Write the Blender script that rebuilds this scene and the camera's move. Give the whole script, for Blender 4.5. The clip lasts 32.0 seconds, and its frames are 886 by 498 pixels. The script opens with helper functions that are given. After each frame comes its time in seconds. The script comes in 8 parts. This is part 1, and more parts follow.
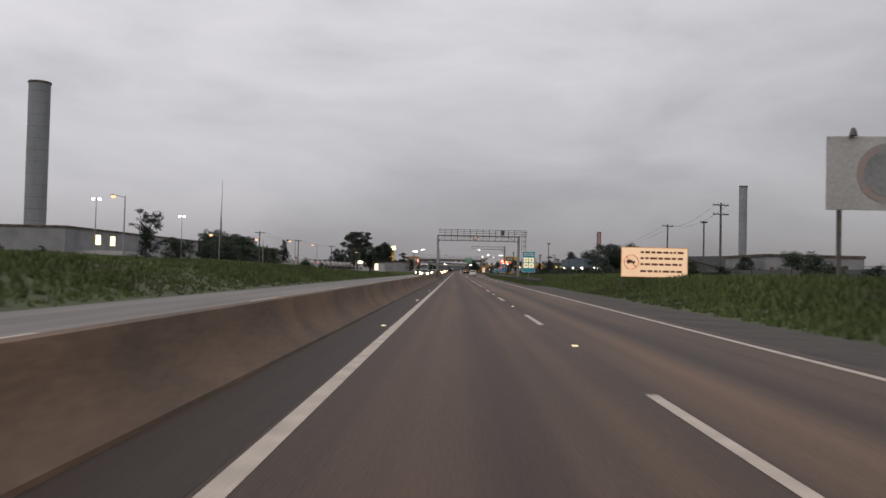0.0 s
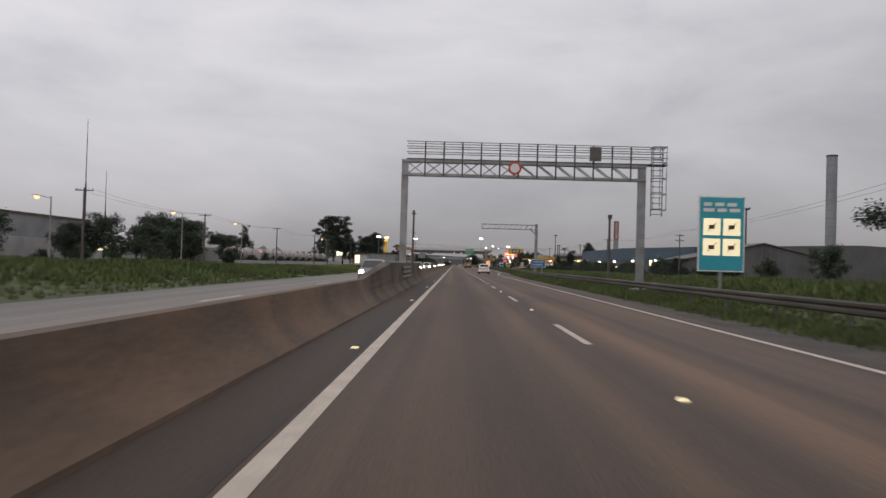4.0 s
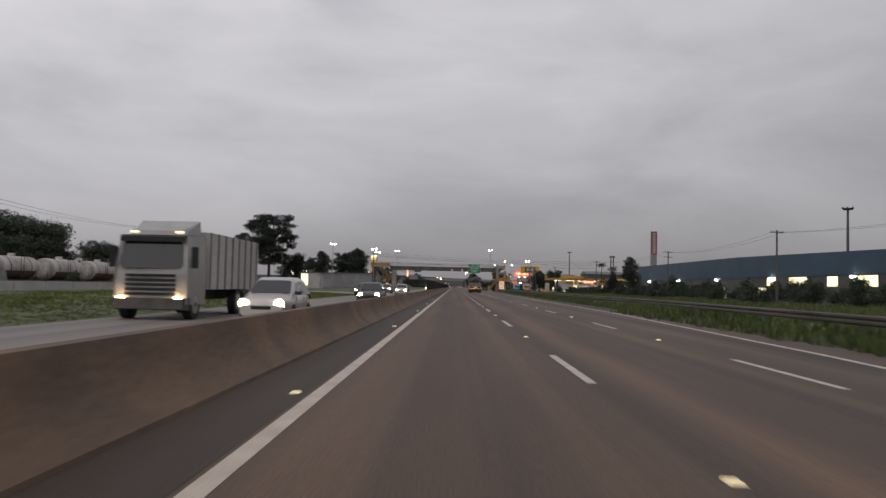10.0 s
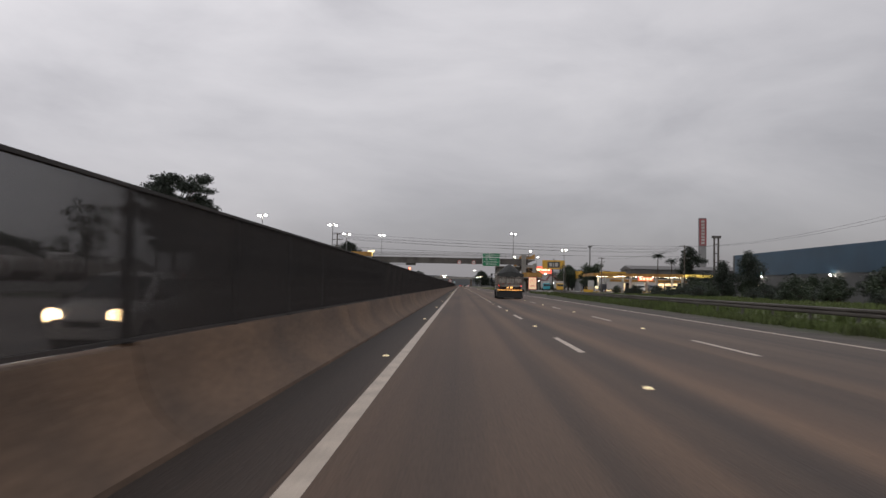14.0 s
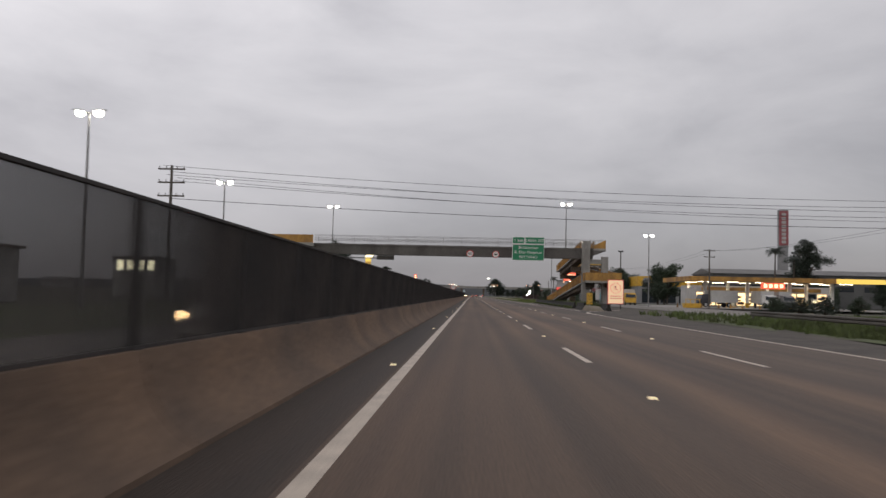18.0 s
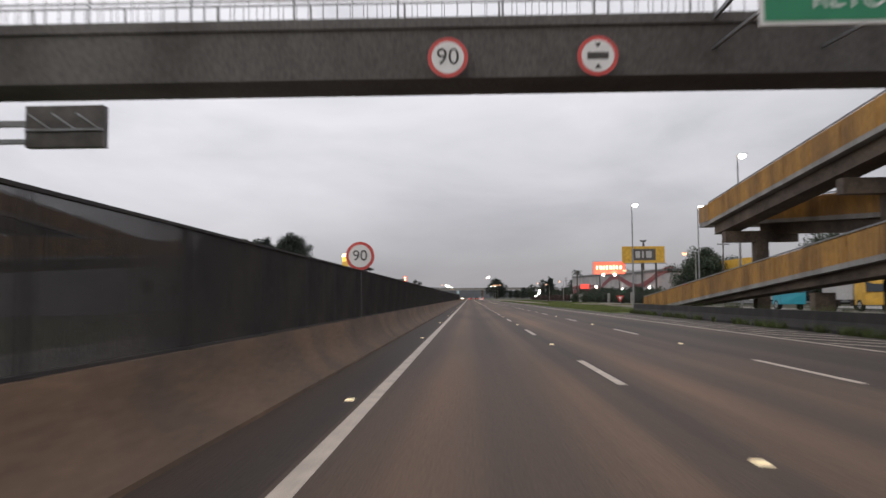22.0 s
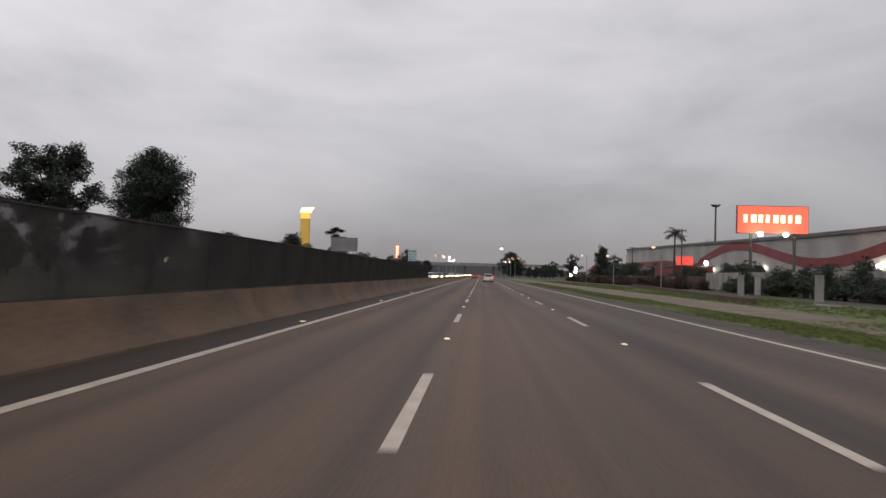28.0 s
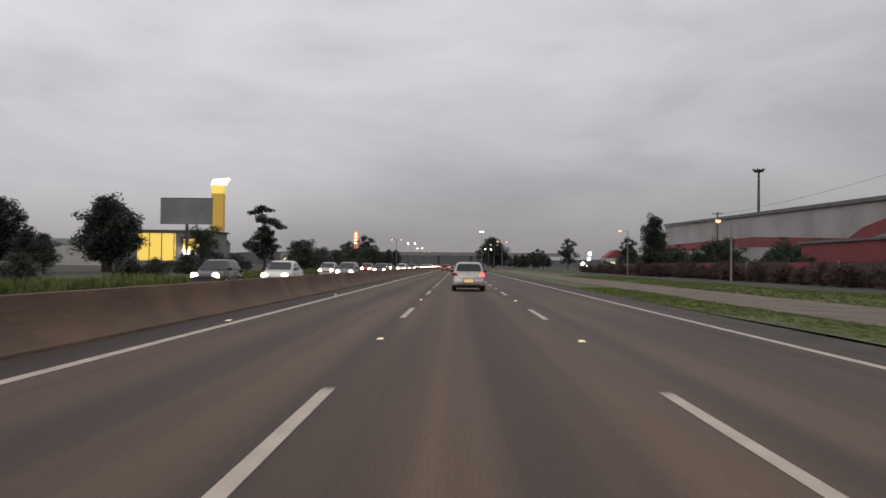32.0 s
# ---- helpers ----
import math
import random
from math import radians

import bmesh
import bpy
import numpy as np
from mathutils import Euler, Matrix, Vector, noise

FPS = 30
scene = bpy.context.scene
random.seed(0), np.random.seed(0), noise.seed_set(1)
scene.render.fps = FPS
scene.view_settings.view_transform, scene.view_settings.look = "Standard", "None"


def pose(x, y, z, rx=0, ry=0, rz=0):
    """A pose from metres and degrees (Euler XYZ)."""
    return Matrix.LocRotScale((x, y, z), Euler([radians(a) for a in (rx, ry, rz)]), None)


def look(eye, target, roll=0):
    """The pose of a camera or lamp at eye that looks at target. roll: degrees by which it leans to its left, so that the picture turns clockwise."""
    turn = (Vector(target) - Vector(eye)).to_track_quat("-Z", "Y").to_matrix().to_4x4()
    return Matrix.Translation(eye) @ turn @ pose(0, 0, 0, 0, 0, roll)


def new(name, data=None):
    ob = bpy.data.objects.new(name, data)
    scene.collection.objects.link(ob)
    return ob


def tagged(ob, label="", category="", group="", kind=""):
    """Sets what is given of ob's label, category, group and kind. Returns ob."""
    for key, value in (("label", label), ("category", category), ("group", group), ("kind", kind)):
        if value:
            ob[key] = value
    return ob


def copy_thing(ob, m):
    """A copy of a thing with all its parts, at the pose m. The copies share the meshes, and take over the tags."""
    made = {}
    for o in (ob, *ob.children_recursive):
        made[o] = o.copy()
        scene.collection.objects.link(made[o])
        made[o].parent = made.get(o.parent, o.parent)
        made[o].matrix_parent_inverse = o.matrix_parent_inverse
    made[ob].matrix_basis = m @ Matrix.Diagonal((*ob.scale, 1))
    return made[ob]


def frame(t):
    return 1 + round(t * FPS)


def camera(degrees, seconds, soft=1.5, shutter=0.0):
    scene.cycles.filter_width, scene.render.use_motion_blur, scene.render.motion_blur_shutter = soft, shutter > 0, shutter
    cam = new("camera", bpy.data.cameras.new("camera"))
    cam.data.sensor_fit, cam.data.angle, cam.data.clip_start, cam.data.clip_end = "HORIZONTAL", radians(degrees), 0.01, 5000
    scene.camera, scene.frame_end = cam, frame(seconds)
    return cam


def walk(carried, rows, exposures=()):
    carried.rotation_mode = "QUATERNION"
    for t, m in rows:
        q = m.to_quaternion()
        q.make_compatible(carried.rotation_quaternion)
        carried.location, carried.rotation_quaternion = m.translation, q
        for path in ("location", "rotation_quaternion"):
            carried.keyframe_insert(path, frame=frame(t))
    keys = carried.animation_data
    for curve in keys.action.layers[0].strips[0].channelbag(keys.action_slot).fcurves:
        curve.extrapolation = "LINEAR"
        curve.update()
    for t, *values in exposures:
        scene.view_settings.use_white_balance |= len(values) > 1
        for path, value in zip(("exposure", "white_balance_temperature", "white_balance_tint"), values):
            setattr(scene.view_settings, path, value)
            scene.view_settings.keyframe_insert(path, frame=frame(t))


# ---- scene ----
cam = camera(57.1, 32.0, shutter=0.32)
EYE = 1.3
# seconds, across, along, yaw, pitch, roll
ROWS = [
    (0.0, 1.35, -2.30, 0.93, 1.50, -1.34),
    (0.5, 1.34, 8.34, 0.88, 1.11, -1.69),
    (1.0, 1.32, 18.95, 1.09, 1.04, -1.82),
    (1.5, 1.29, 29.56, 1.15, 0.95, -1.99),
    (2.0, 1.27, 40.53, 1.17, 0.83, -2.24),
    (2.5, 1.24, 51.55, 1.14, 0.93, -2.50),
    (3.0, 1.21, 62.48, 1.03, 0.97, -2.07),
    (3.5, 1.19, 73.34, 0.93, 1.00, -1.79),
    (4.0, 1.18, 84.11, 0.82, 1.04, -1.64),
    (4.5, 1.18, 94.76, 0.71, 1.08, -1.61),
    (5.0, 1.20, 105.23, 0.70, 1.10, -1.41),
    (5.5, 1.26, 116.04, 1.00, 0.77, -1.16),
    (6.0, 1.34, 127.02, 0.88, 0.61, -0.75),
    (6.5, 1.41, 137.98, 1.04, 0.43, -0.80),
    (7.0, 1.47, 148.90, 0.11, 0.47, -0.95),
    (7.5, 1.52, 159.75, -0.15, 1.24, -1.12),
    (8.0, 1.56, 170.48, -0.27, 1.99, -0.67),
    (8.5, 1.60, 181.27, 0.44, 2.15, -0.40),
    (9.0, 1.62, 192.15, 0.74, 2.52, -0.53),
    (9.5, 1.61, 203.28, 0.97, 2.53, -0.72),
    (10.0, 1.56, 214.65, 0.76, 2.61, -1.26),
    (10.5, 1.49, 225.99, 0.44, 2.64, -1.66),
    (11.0, 1.41, 237.26, 0.31, 2.85, -1.54),
    (11.5, 1.33, 248.62, 0.39, 3.01, -1.49),
    (12.0, 1.25, 260.09, 0.48, 3.09, -1.44),
    (12.5, 1.16, 271.51, 0.53, 2.90, -1.37),
    (13.0, 1.08, 282.76, 0.90, 2.75, -1.21),
    (13.5, 1.03, 293.99, 0.91, 2.65, -1.18),
    (14.0, 1.03, 305.61, 1.19, 2.52, -1.06),
    (14.5, 1.05, 317.38, 1.50, 2.34, -1.10),
    (15.0, 1.06, 329.24, 1.57, 2.35, -1.01),
    (15.5, 1.08, 341.17, 1.65, 2.35, -0.99),
    (16.0, 1.10, 353.18, 1.73, 2.35, -1.04),
    (16.5, 1.11, 365.24, 1.80, 2.35, -1.16),
    (17.0, 1.11, 377.34, 1.38, 2.32, -1.06),
    (17.5, 1.11, 389.42, 1.52, 2.99, -1.44),
    (18.0, 1.11, 401.51, 2.00, 3.19, -1.28),
    (18.5, 1.14, 413.70, 1.91, 3.36, -1.30),
    (19.0, 1.15, 425.89, 2.05, 3.31, -0.93),
    (19.5, 1.12, 438.08, 1.78, 3.29, -0.76),
    (20.0, 1.06, 450.60, 1.44, 3.24, -0.89),
    (20.5, 1.02, 463.52, 1.38, 3.20, -0.78),
    (21.0, 1.06, 476.41, 1.18, 3.37, -0.28),
    (21.5, 1.15, 489.21, 1.36, 3.44, 0.24),
    (22.0, 1.26, 501.86, 1.85, 3.43, 0.45),
    (22.5, 1.44, 514.61, 2.50, 3.11, 0.17),
    (23.0, 1.67, 527.46, 2.21, 2.86, -0.09),
    (23.5, 1.91, 540.53, 1.72, 2.54, -0.08),
    (24.0, 2.16, 553.71, 1.84, 2.32, -0.11),
    (24.5, 2.43, 566.75, 1.47, 2.33, -0.31),
    (25.0, 2.73, 579.30, 1.45, 2.43, -0.56),
    (25.5, 3.07, 591.28, 1.66, 2.51, -0.72),
    (26.0, 3.38, 603.18, 1.98, 2.19, -1.09),
    (26.5, 3.63, 615.38, 1.84, 1.89, -1.30),
    (27.0, 3.84, 627.59, 2.11, 1.84, -1.31),
    (27.5, 4.00, 639.82, 2.39, 1.78, -1.41),
    (28.0, 4.14, 652.07, 2.66, 1.73, -1.60),
    (28.5, 4.26, 664.31, 2.93, 1.68, -1.92),
    (29.0, 4.38, 676.52, 3.05, 1.48, -1.71),
    (29.5, 4.50, 688.69, 2.56, 1.31, -1.43),
    (30.0, 4.59, 700.83, 2.69, 1.08, -1.17),
    (30.5, 4.65, 712.91, 3.13, 0.86, -1.22),
    (31.0, 4.69, 725.31, 2.74, 0.94, -1.23),
    (31.5, 4.76, 737.68, 1.45, 1.04, -1.07),
    (32.0, 4.83, 750.14, 1.02, 1.13, -0.64),
]
walk(cam, [(t, pose(x, y, EYE, 90 + pitch, roll, yaw)) for t, x, y, yaw, pitch, roll in ROWS],
     exposures=[(0.0, 0.04, 6500, 10), (4.5, 0.1, 6500, 10), (6.5, 0.12, 6500, 10), (8.0, -0.14, 6500, 10), (12.0, -0.14, 6500, 10), (13.6, 0.0, 6500, 10),
                (21.5, 0.05, 6500, 10), (21.9, 0.36, 6450, 10), (22.3, 0.32, 6300, 10), (22.9, 0.05, 6100, 10), (25.2, 0.0, 6100, 10), (26.2, 0.03, 6450, 10), (29.0, 0.05, 6550, 10), (32.0, 0.03, 6550, 10)])

# ---- sky and light: an overcast evening ----
world = bpy.data.worlds.new("overcast_evening")
world.use_nodes = True
scene.world = world
wt = world.node_tree
wt.nodes.clear()


def wnode(kind, **props):
    n = wt.nodes.new(kind)
    for k, v in props.items():
        if k == "ramp":
            e = n.color_ramp.elements
            while len(e) < len(v):
                e.new(0.5)
            for i, (p, col) in enumerate(v):
                e[i].position, e[i].color = p, (*col, 1)
        else:
            n.inputs[k].default_value = v
    return n


coords = wt.nodes.new("ShaderNodeTexCoord")
split = wt.nodes.new("ShaderNodeSeparateXYZ")
wt.links.new(coords.outputs["Generated"], split.inputs[0])
# brightness of the cloud deck by height over the horizon
deck = wnode("ShaderNodeValToRGB", ramp=[(0.0, (0.245, 0.236, 0.255)), (0.03, (0.30, 0.29, 0.312)), (0.08, (0.405, 0.393, 0.418)),
                                        (0.14, (0.515, 0.50, 0.525)), (0.22, (0.57, 0.555, 0.58)), (0.36, (0.66, 0.643, 0.67)), (1.0, (0.70, 0.68, 0.70))])
wt.links.new(split.outputs["Z"], deck.inputs[0])
# long flat cloud banks and softer billows
flat = wt.nodes.new("ShaderNodeMapping")
flat.inputs["Scale"].default_value = (1.0, 1.0, 2.8)
wt.links.new(coords.outputs["Generated"], flat.inputs[0])
banks = wnode("ShaderNodeTexNoise", Scale=2.6, Detail=7.0, Roughness=0.54, Distortion=0.3)
wt.links.new(flat.outputs[0], banks.inputs["Vector"])
bank_ramp = wnode("ShaderNodeValToRGB", ramp=[(0.30, (0.77, 0.77, 0.785)), (0.48, (0.97, 0.97, 0.975)), (0.66, (1.14, 1.135, 1.13))])
wt.links.new(banks.outputs["Fac"], bank_ramp.inputs[0])
mult = wt.nodes.new("ShaderNodeMix")
mult.data_type, mult.blend_type = "RGBA", "MULTIPLY"
mult.inputs["Factor"].default_value = 1.0
wt.links.new(deck.outputs[0], mult.inputs["A"])
wt.links.new(bank_ramp.outputs[0], mult.inputs["B"])
# the evening light lies to the west, across the oncoming side
west = wt.nodes.new("ShaderNodeMapRange")
west.inputs["From Min"].default_value, west.inputs["From Max"].default_value = -0.6, 0.6
west.inputs["To Min"].default_value, west.inputs["To Max"].default_value = 1.16, 0.80
wt.links.new(split.outputs["X"], west.inputs["Value"])
side = wt.nodes.new("ShaderNodeMix")
side.data_type, side.blend_type = "RGBA", "MULTIPLY"
side.inputs["Factor"].default_value = 1.0
wt.links.new(mult.outputs["Result"], side.inputs["A"])
wt.links.new(west.outputs[0], side.inputs["B"])
sky = wt.nodes.new("ShaderNodeTexSky")
sky.sky_type, sky.sun_disc = "NISHITA", False
sky.sun_elevation, sky.sun_rotation = radians(12), radians(200)
sky_bg = wnode("ShaderNodeBackground", Strength=0.006)
wt.links.new(sky.outputs[0], sky_bg.inputs[0])
cloud_bg = wnode("ShaderNodeBackground", Strength=1.0)
wt.links.new(side.outputs["Result"], cloud_bg.inputs[0])
both = wt.nodes.new("ShaderNodeAddShader")
wt.links.new(sky_bg.outputs[0], both.inputs[0])
wt.links.new(cloud_bg.outputs[0], both.inputs[1])
out = wt.nodes.new("ShaderNodeOutputWorld")
wt.links.new(both.outputs[0], out.inputs[0])

sun = new("sun", bpy.data.lights.new("sun", "SUN"))
sun.data.energy, sun.data.angle, sun.data.color = 0.35, radians(50), (1.0, 0.96, 0.9)
sun.matrix_world = look((0, 0, 60), (20, 55, 30))
scene.view_settings.exposure = 0.0

# ---- materials ----
def mat(name, color, rough=0.6, var=0.25, scale=3.0, bump=0.0, metal=0.0, emit=0.0, stretch=(1, 1, 1), fine=40.0, second=None, island=0.0, spec=0.5):
    """A surface with stains at one scale and grain at another; second: the colour of the stains."""
    m = bpy.data.materials.new(name)
    m.use_nodes = True
    nt = m.node_tree
    p = nt.nodes["Principled BSDF"]
    p.inputs["Roughness"].default_value = rough
    p.inputs["Metallic"].default_value = metal
    p.inputs["Specular IOR Level"].default_value = spec
    tc = nt.nodes.new("ShaderNodeTexCoord")
    mp = nt.nodes.new("ShaderNodeMapping")
    mp.inputs["Scale"].default_value = stretch
    nt.links.new(tc.outputs["Object"], mp.inputs[0])
    big = nt.nodes.new("ShaderNodeTexNoise")
    big.inputs["Scale"].default_value, big.inputs["Detail"].default_value = scale, 5
    nt.links.new(mp.outputs[0], big.inputs["Vector"])
    ramp = nt.nodes.new("ShaderNodeValToRGB")
    a, b = ramp.color_ramp.elements
    dark = second or tuple(c * (1 - var) for c in color)
    a.position, a.color = 0.32, (*dark, 1)
    b.position, b.color = 0.66, (*color, 1)
    nt.links.new(big.outputs["Fac"], ramp.inputs[0])
    grain = nt.nodes.new("ShaderNodeTexNoise")
    grain.inputs["Scale"].default_value, grain.inputs["Detail"].default_value = fine, 3
    nt.links.new(mp.outputs[0], grain.inputs["Vector"])
    mix = nt.nodes.new("ShaderNodeMix")
    mix.data_type, mix.blend_type = "RGBA", "OVERLAY"
    mix.inputs["Factor"].default_value = min(0.9, var * 1.3)
    nt.links.new(ramp.outputs[0], mix.inputs["A"])
    nt.links.new(grain.outputs["Fac"], mix.inputs["B"])
    last = mix.outputs["Result"]
    if island:
        geo = nt.nodes.new("ShaderNodeNewGeometry")
        hsv = nt.nodes.new("ShaderNodeHueSaturation")
        mr = nt.nodes.new("ShaderNodeMapRange")
        mr.inputs["To Min"].default_value, mr.inputs["To Max"].default_value = 1 - island, 1 + island
        nt.links.new(geo.outputs["Random Per Island"], mr.inputs["Value"])
        nt.links.new(mr.outputs[0], hsv.inputs["Value"])
        nt.links.new(last, hsv.inputs["Color"])
        last = hsv.outputs[0]
    nt.links.new(last, p.inputs["Base Color"])
    if bump:
        bp = nt.nodes.new("ShaderNodeBump")
        bp.inputs["Strength"].default_value, bp.inputs["Distance"].default_value = bump, 0.02
        nt.links.new(grain.outputs["Fac"], bp.inputs["Height"])
        nt.links.new(bp.outputs[0], p.inputs["Normal"])
    if emit:
        p.inputs["Emission Color"].default_value = (*color, 1)
        p.inputs["Emission Strength"].default_value = emit
    return m


def glow(name, color, power):
    m = bpy.data.materials.new(name)
    m.use_nodes = True
    p = m.node_tree.nodes["Principled BSDF"]
    p.inputs["Base Color"].default_value = (*color, 1)
    p.inputs["Emission Color"].default_value = (*color, 1)
    p.inputs["Emission Strength"].default_value = power
    return m


def asphalt(name, base, worn, streak, lanes=None):
    """Asphalt with long wheel tracks along the road, patches and stone grain."""
    m = mat(name, base, rough=0.7, var=0.4, scale=0.35, bump=0.5, fine=45.0, second=worn, stretch=(1, 0.12, 1), spec=0.28)
    nt = m.node_tree
    p = nt.nodes["Principled BSDF"]
    src = p.inputs["Base Color"].links[0].from_socket
    tc = nt.nodes.new("ShaderNodeTexCoord")
    mp = nt.nodes.new("ShaderNodeMapping")
    mp.inputs["Scale"].default_value = (1.15, 0.004, 1)
    nt.links.new(tc.outputs["Object"], mp.inputs[0])
    n = nt.nodes.new("ShaderNodeTexNoise")
    n.inputs["Scale"].default_value, n.inputs["Detail"].default_value = 1.1, 3
    nt.links.new(mp.outputs[0], n.inputs["Vector"])
    r = nt.nodes.new("ShaderNodeValToRGB")
    a, b = r.color_ramp.elements
    a.position, a.color = 0.36, (*streak, 1)
    b.position, b.color = 0.60, (1.22, 1.16, 1.1, 1)
    nt.links.new(n.outputs["Fac"], r.inputs[0])
    mx = nt.nodes.new("ShaderNodeMix")
    mx.data_type, mx.blend_type = "RGBA", "MULTIPLY"
    mx.inputs["Factor"].default_value = 1
    nt.links.new(src, mx.inputs["A"])
    nt.links.new(r.outputs[0], mx.inputs["B"])
    nt.links.new(mx.outputs["Result"], p.inputs["Base Color"])
    if lanes:
        # the lanes wear differently: place across the road, wandering a little
        wob = nt.nodes.new("ShaderNodeTexNoise")
        wob.inputs["Scale"].default_value, wob.inputs["Detail"].default_value = 0.35, 4
        wm = nt.nodes.new("ShaderNodeMapping")
        wm.inputs["Scale"].default_value = (1, 0.16, 1)
        nt.links.new(tc.outputs["Object"], wm.inputs[0])
        nt.links.new(wm.outputs[0], wob.inputs["Vector"])
        sep = nt.nodes.new("ShaderNodeSeparateXYZ")
        nt.links.new(tc.outputs["Object"], sep.inputs[0])
        add = nt.nodes.new("ShaderNodeMath")
        add.operation = "MULTIPLY_ADD"
        add.inputs[1].default_value = 1.5
        nt.links.new(wob.outputs["Fac"], add.inputs[0])
        nt.links.new(sep.outputs["X"], add.inputs[2])
        rng = nt.nodes.new("ShaderNodeMapRange")
        rng.inputs["From Min"].default_value, rng.inputs["From Max"].default_value = -0.5, 11.5
        nt.links.new(add.outputs[0], rng.inputs["Value"])
        lr = nt.nodes.new("ShaderNodeValToRGB")
        els = lr.color_ramp.elements
        while len(els) < len(lanes):
            els.new(0.5)
        for el, (px, col) in zip(els, lanes):
            el.position, el.color = (px + 1.25) / 12.0, (*col, 1)
        nt.links.new(rng.outputs[0], lr.inputs[0])
        m2 = nt.nodes.new("ShaderNodeMix")
        m2.data_type, m2.blend_type = "RGBA", "MULTIPLY"
        m2.inputs["Factor"].default_value = 1
        nt.links.new(mx.outputs["Result"], m2.inputs["A"])
        nt.links.new(lr.outputs[0], m2.inputs["B"])
        nt.links.new(m2.outputs["Result"], p.inputs["Base Color"])
    return m


LANES = [(-0.3, (0.80, 0.80, 0.82)), (0.7, (1.13, 1.05, 0.97)), (1.7, (0.85, 0.83, 0.81)), (2.7, (1.16, 1.09, 1.0)), (3.4, (0.80, 0.81, 0.83)), (4.25, (1.48, 1.37, 1.24)), (5.2, (0.84, 0.86, 0.89)),
         (6.2, (1.24, 1.20, 1.15)), (7.1, (0.79, 0.84, 0.89)), (8.0, (1.04, 1.08, 1.12)), (9.0, (0.80, 0.87, 0.93)), (10.3, (0.95, 1.02, 1.08))]
# the brown in the base colour stands in for warm headlight on the road
ASPHALT = asphalt("asphalt", (0.115, 0.080, 0.059), (0.072, 0.053, 0.042), (0.72, 0.72, 0.74), LANES)
ASPHALT_GREY = asphalt("asphalt_grey", (0.21, 0.195, 0.185), (0.15, 0.142, 0.136), (0.85, 0.85, 0.86))
SHOULDER = asphalt("shoulder_asphalt", (0.055, 0.039, 0.03), (0.037, 0.028, 0.023), (0.8, 0.8, 0.82))
GRAVEL = mat("gravel", (0.082, 0.068, 0.057), 0.9, 0.45, 0.6, 0.8, fine=14.0)
EARTH = mat("earth", (0.04, 0.046, 0.022), 0.95, 0.4, 0.12, 0.6, fine=3.0, second=(0.05, 0.042, 0.027))
PAINT = mat("road_paint", (0.60, 0.51, 0.42), 0.6, 0.3, 2.0, 0.2, fine=25.0)
# median barrier concrete, tinted orange-brown in place of passing headlight; the stains are its own
CONCRETE = mat("concrete", (0.172, 0.108, 0.068), 0.85, 0.4, 0.7, 0.5, fine=14.0, second=(0.095, 0.064, 0.045), stretch=(1, 0.6, 1))
CONCRETE_PALE = mat("pale_concrete", (0.33, 0.32, 0.30), 0.85, 0.3, 0.7, 0.3, fine=14.0, second=(0.2, 0.19, 0.175), stretch=(1, 1, 0.4))
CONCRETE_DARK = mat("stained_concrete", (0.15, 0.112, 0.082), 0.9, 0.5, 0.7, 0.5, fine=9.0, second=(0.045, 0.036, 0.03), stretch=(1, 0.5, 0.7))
NET = mat("dark_screen", (0.052, 0.044, 0.041), 0.8, 0.4, 0.9, 0.2, fine=5.0, second=(0.028, 0.026, 0.026))
STEEL = mat("galvanised_steel", (0.30, 0.31, 0.32), 0.5, 0.3, 1.5, 0.15, metal=0.6, second=(0.2, 0.19, 0.18))
STEEL_DARK = mat("weathered_steel", (0.13, 0.12, 0.11), 0.6, 0.4, 2.0, 0.2, metal=0.4)
WOODPOLE = mat("pole_wood", (0.12, 0.105, 0.09), 0.85, 0.35, 3.0, 0.3, stretch=(1, 1, 0.15))
BLACK = mat("black_rubber", (0.018, 0.018, 0.019), 0.8, 0.3, 8.0, 0.3)
WIRE = mat("cable", (0.03, 0.03, 0.03), 0.6, 0.1)
BARK = mat("bark", (0.07, 0.055, 0.045), 0.9, 0.4, 4.0, 0.6, stretch=(1, 1, 0.25))
LEAF = mat("leaf", (0.042, 0.062, 0.03), 0.6, 0.3, 0.4, second=(0.022, 0.035, 0.02), island=0.22)
LEAF_DARK = mat("dark_leaf", (0.03, 0.043, 0.028), 0.6, 0.3, 0.4, second=(0.016, 0.024, 0.017), island=0.22)
LEAF_RED = mat("dark_red_leaf", (0.075, 0.028, 0.026), 0.6, 0.3, 0.4, second=(0.03, 0.025, 0.018), island=0.3)
GRASS = mat("grass_blade", (0.098, 0.132, 0.042), 0.7, 0.3, 0.15, second=(0.066, 0.078, 0.032), island=0.4, spec=0.2)
GRASS_BRIGHT = mat("lawn_blade", (0.135, 0.168, 0.048), 0.7, 0.3, 0.2, second=(0.10, 0.115, 0.042), island=0.45, spec=0.2)
WHITE = mat("white_paint", (0.72, 0.71, 0.69), 0.45, 0.12, 2.0)
BLUE = mat("sign_blue", (0.016, 0.12, 0.30), 0.45, 0.12, 2.0)
CYAN = mat("sign_cyan", (0.03, 0.33, 0.42), 0.45, 0.12, 2.0)
GREEN = mat("sign_green", (0.012, 0.20, 0.09), 0.45, 0.12, 2.0)
RED = mat("sign_red", (0.55, 0.06, 0.05), 0.45, 0.15, 2.0)
PYLON_RED = mat("pylon_red", (0.30, 0.085, 0.095), 0.6, 0.2, 0.3)
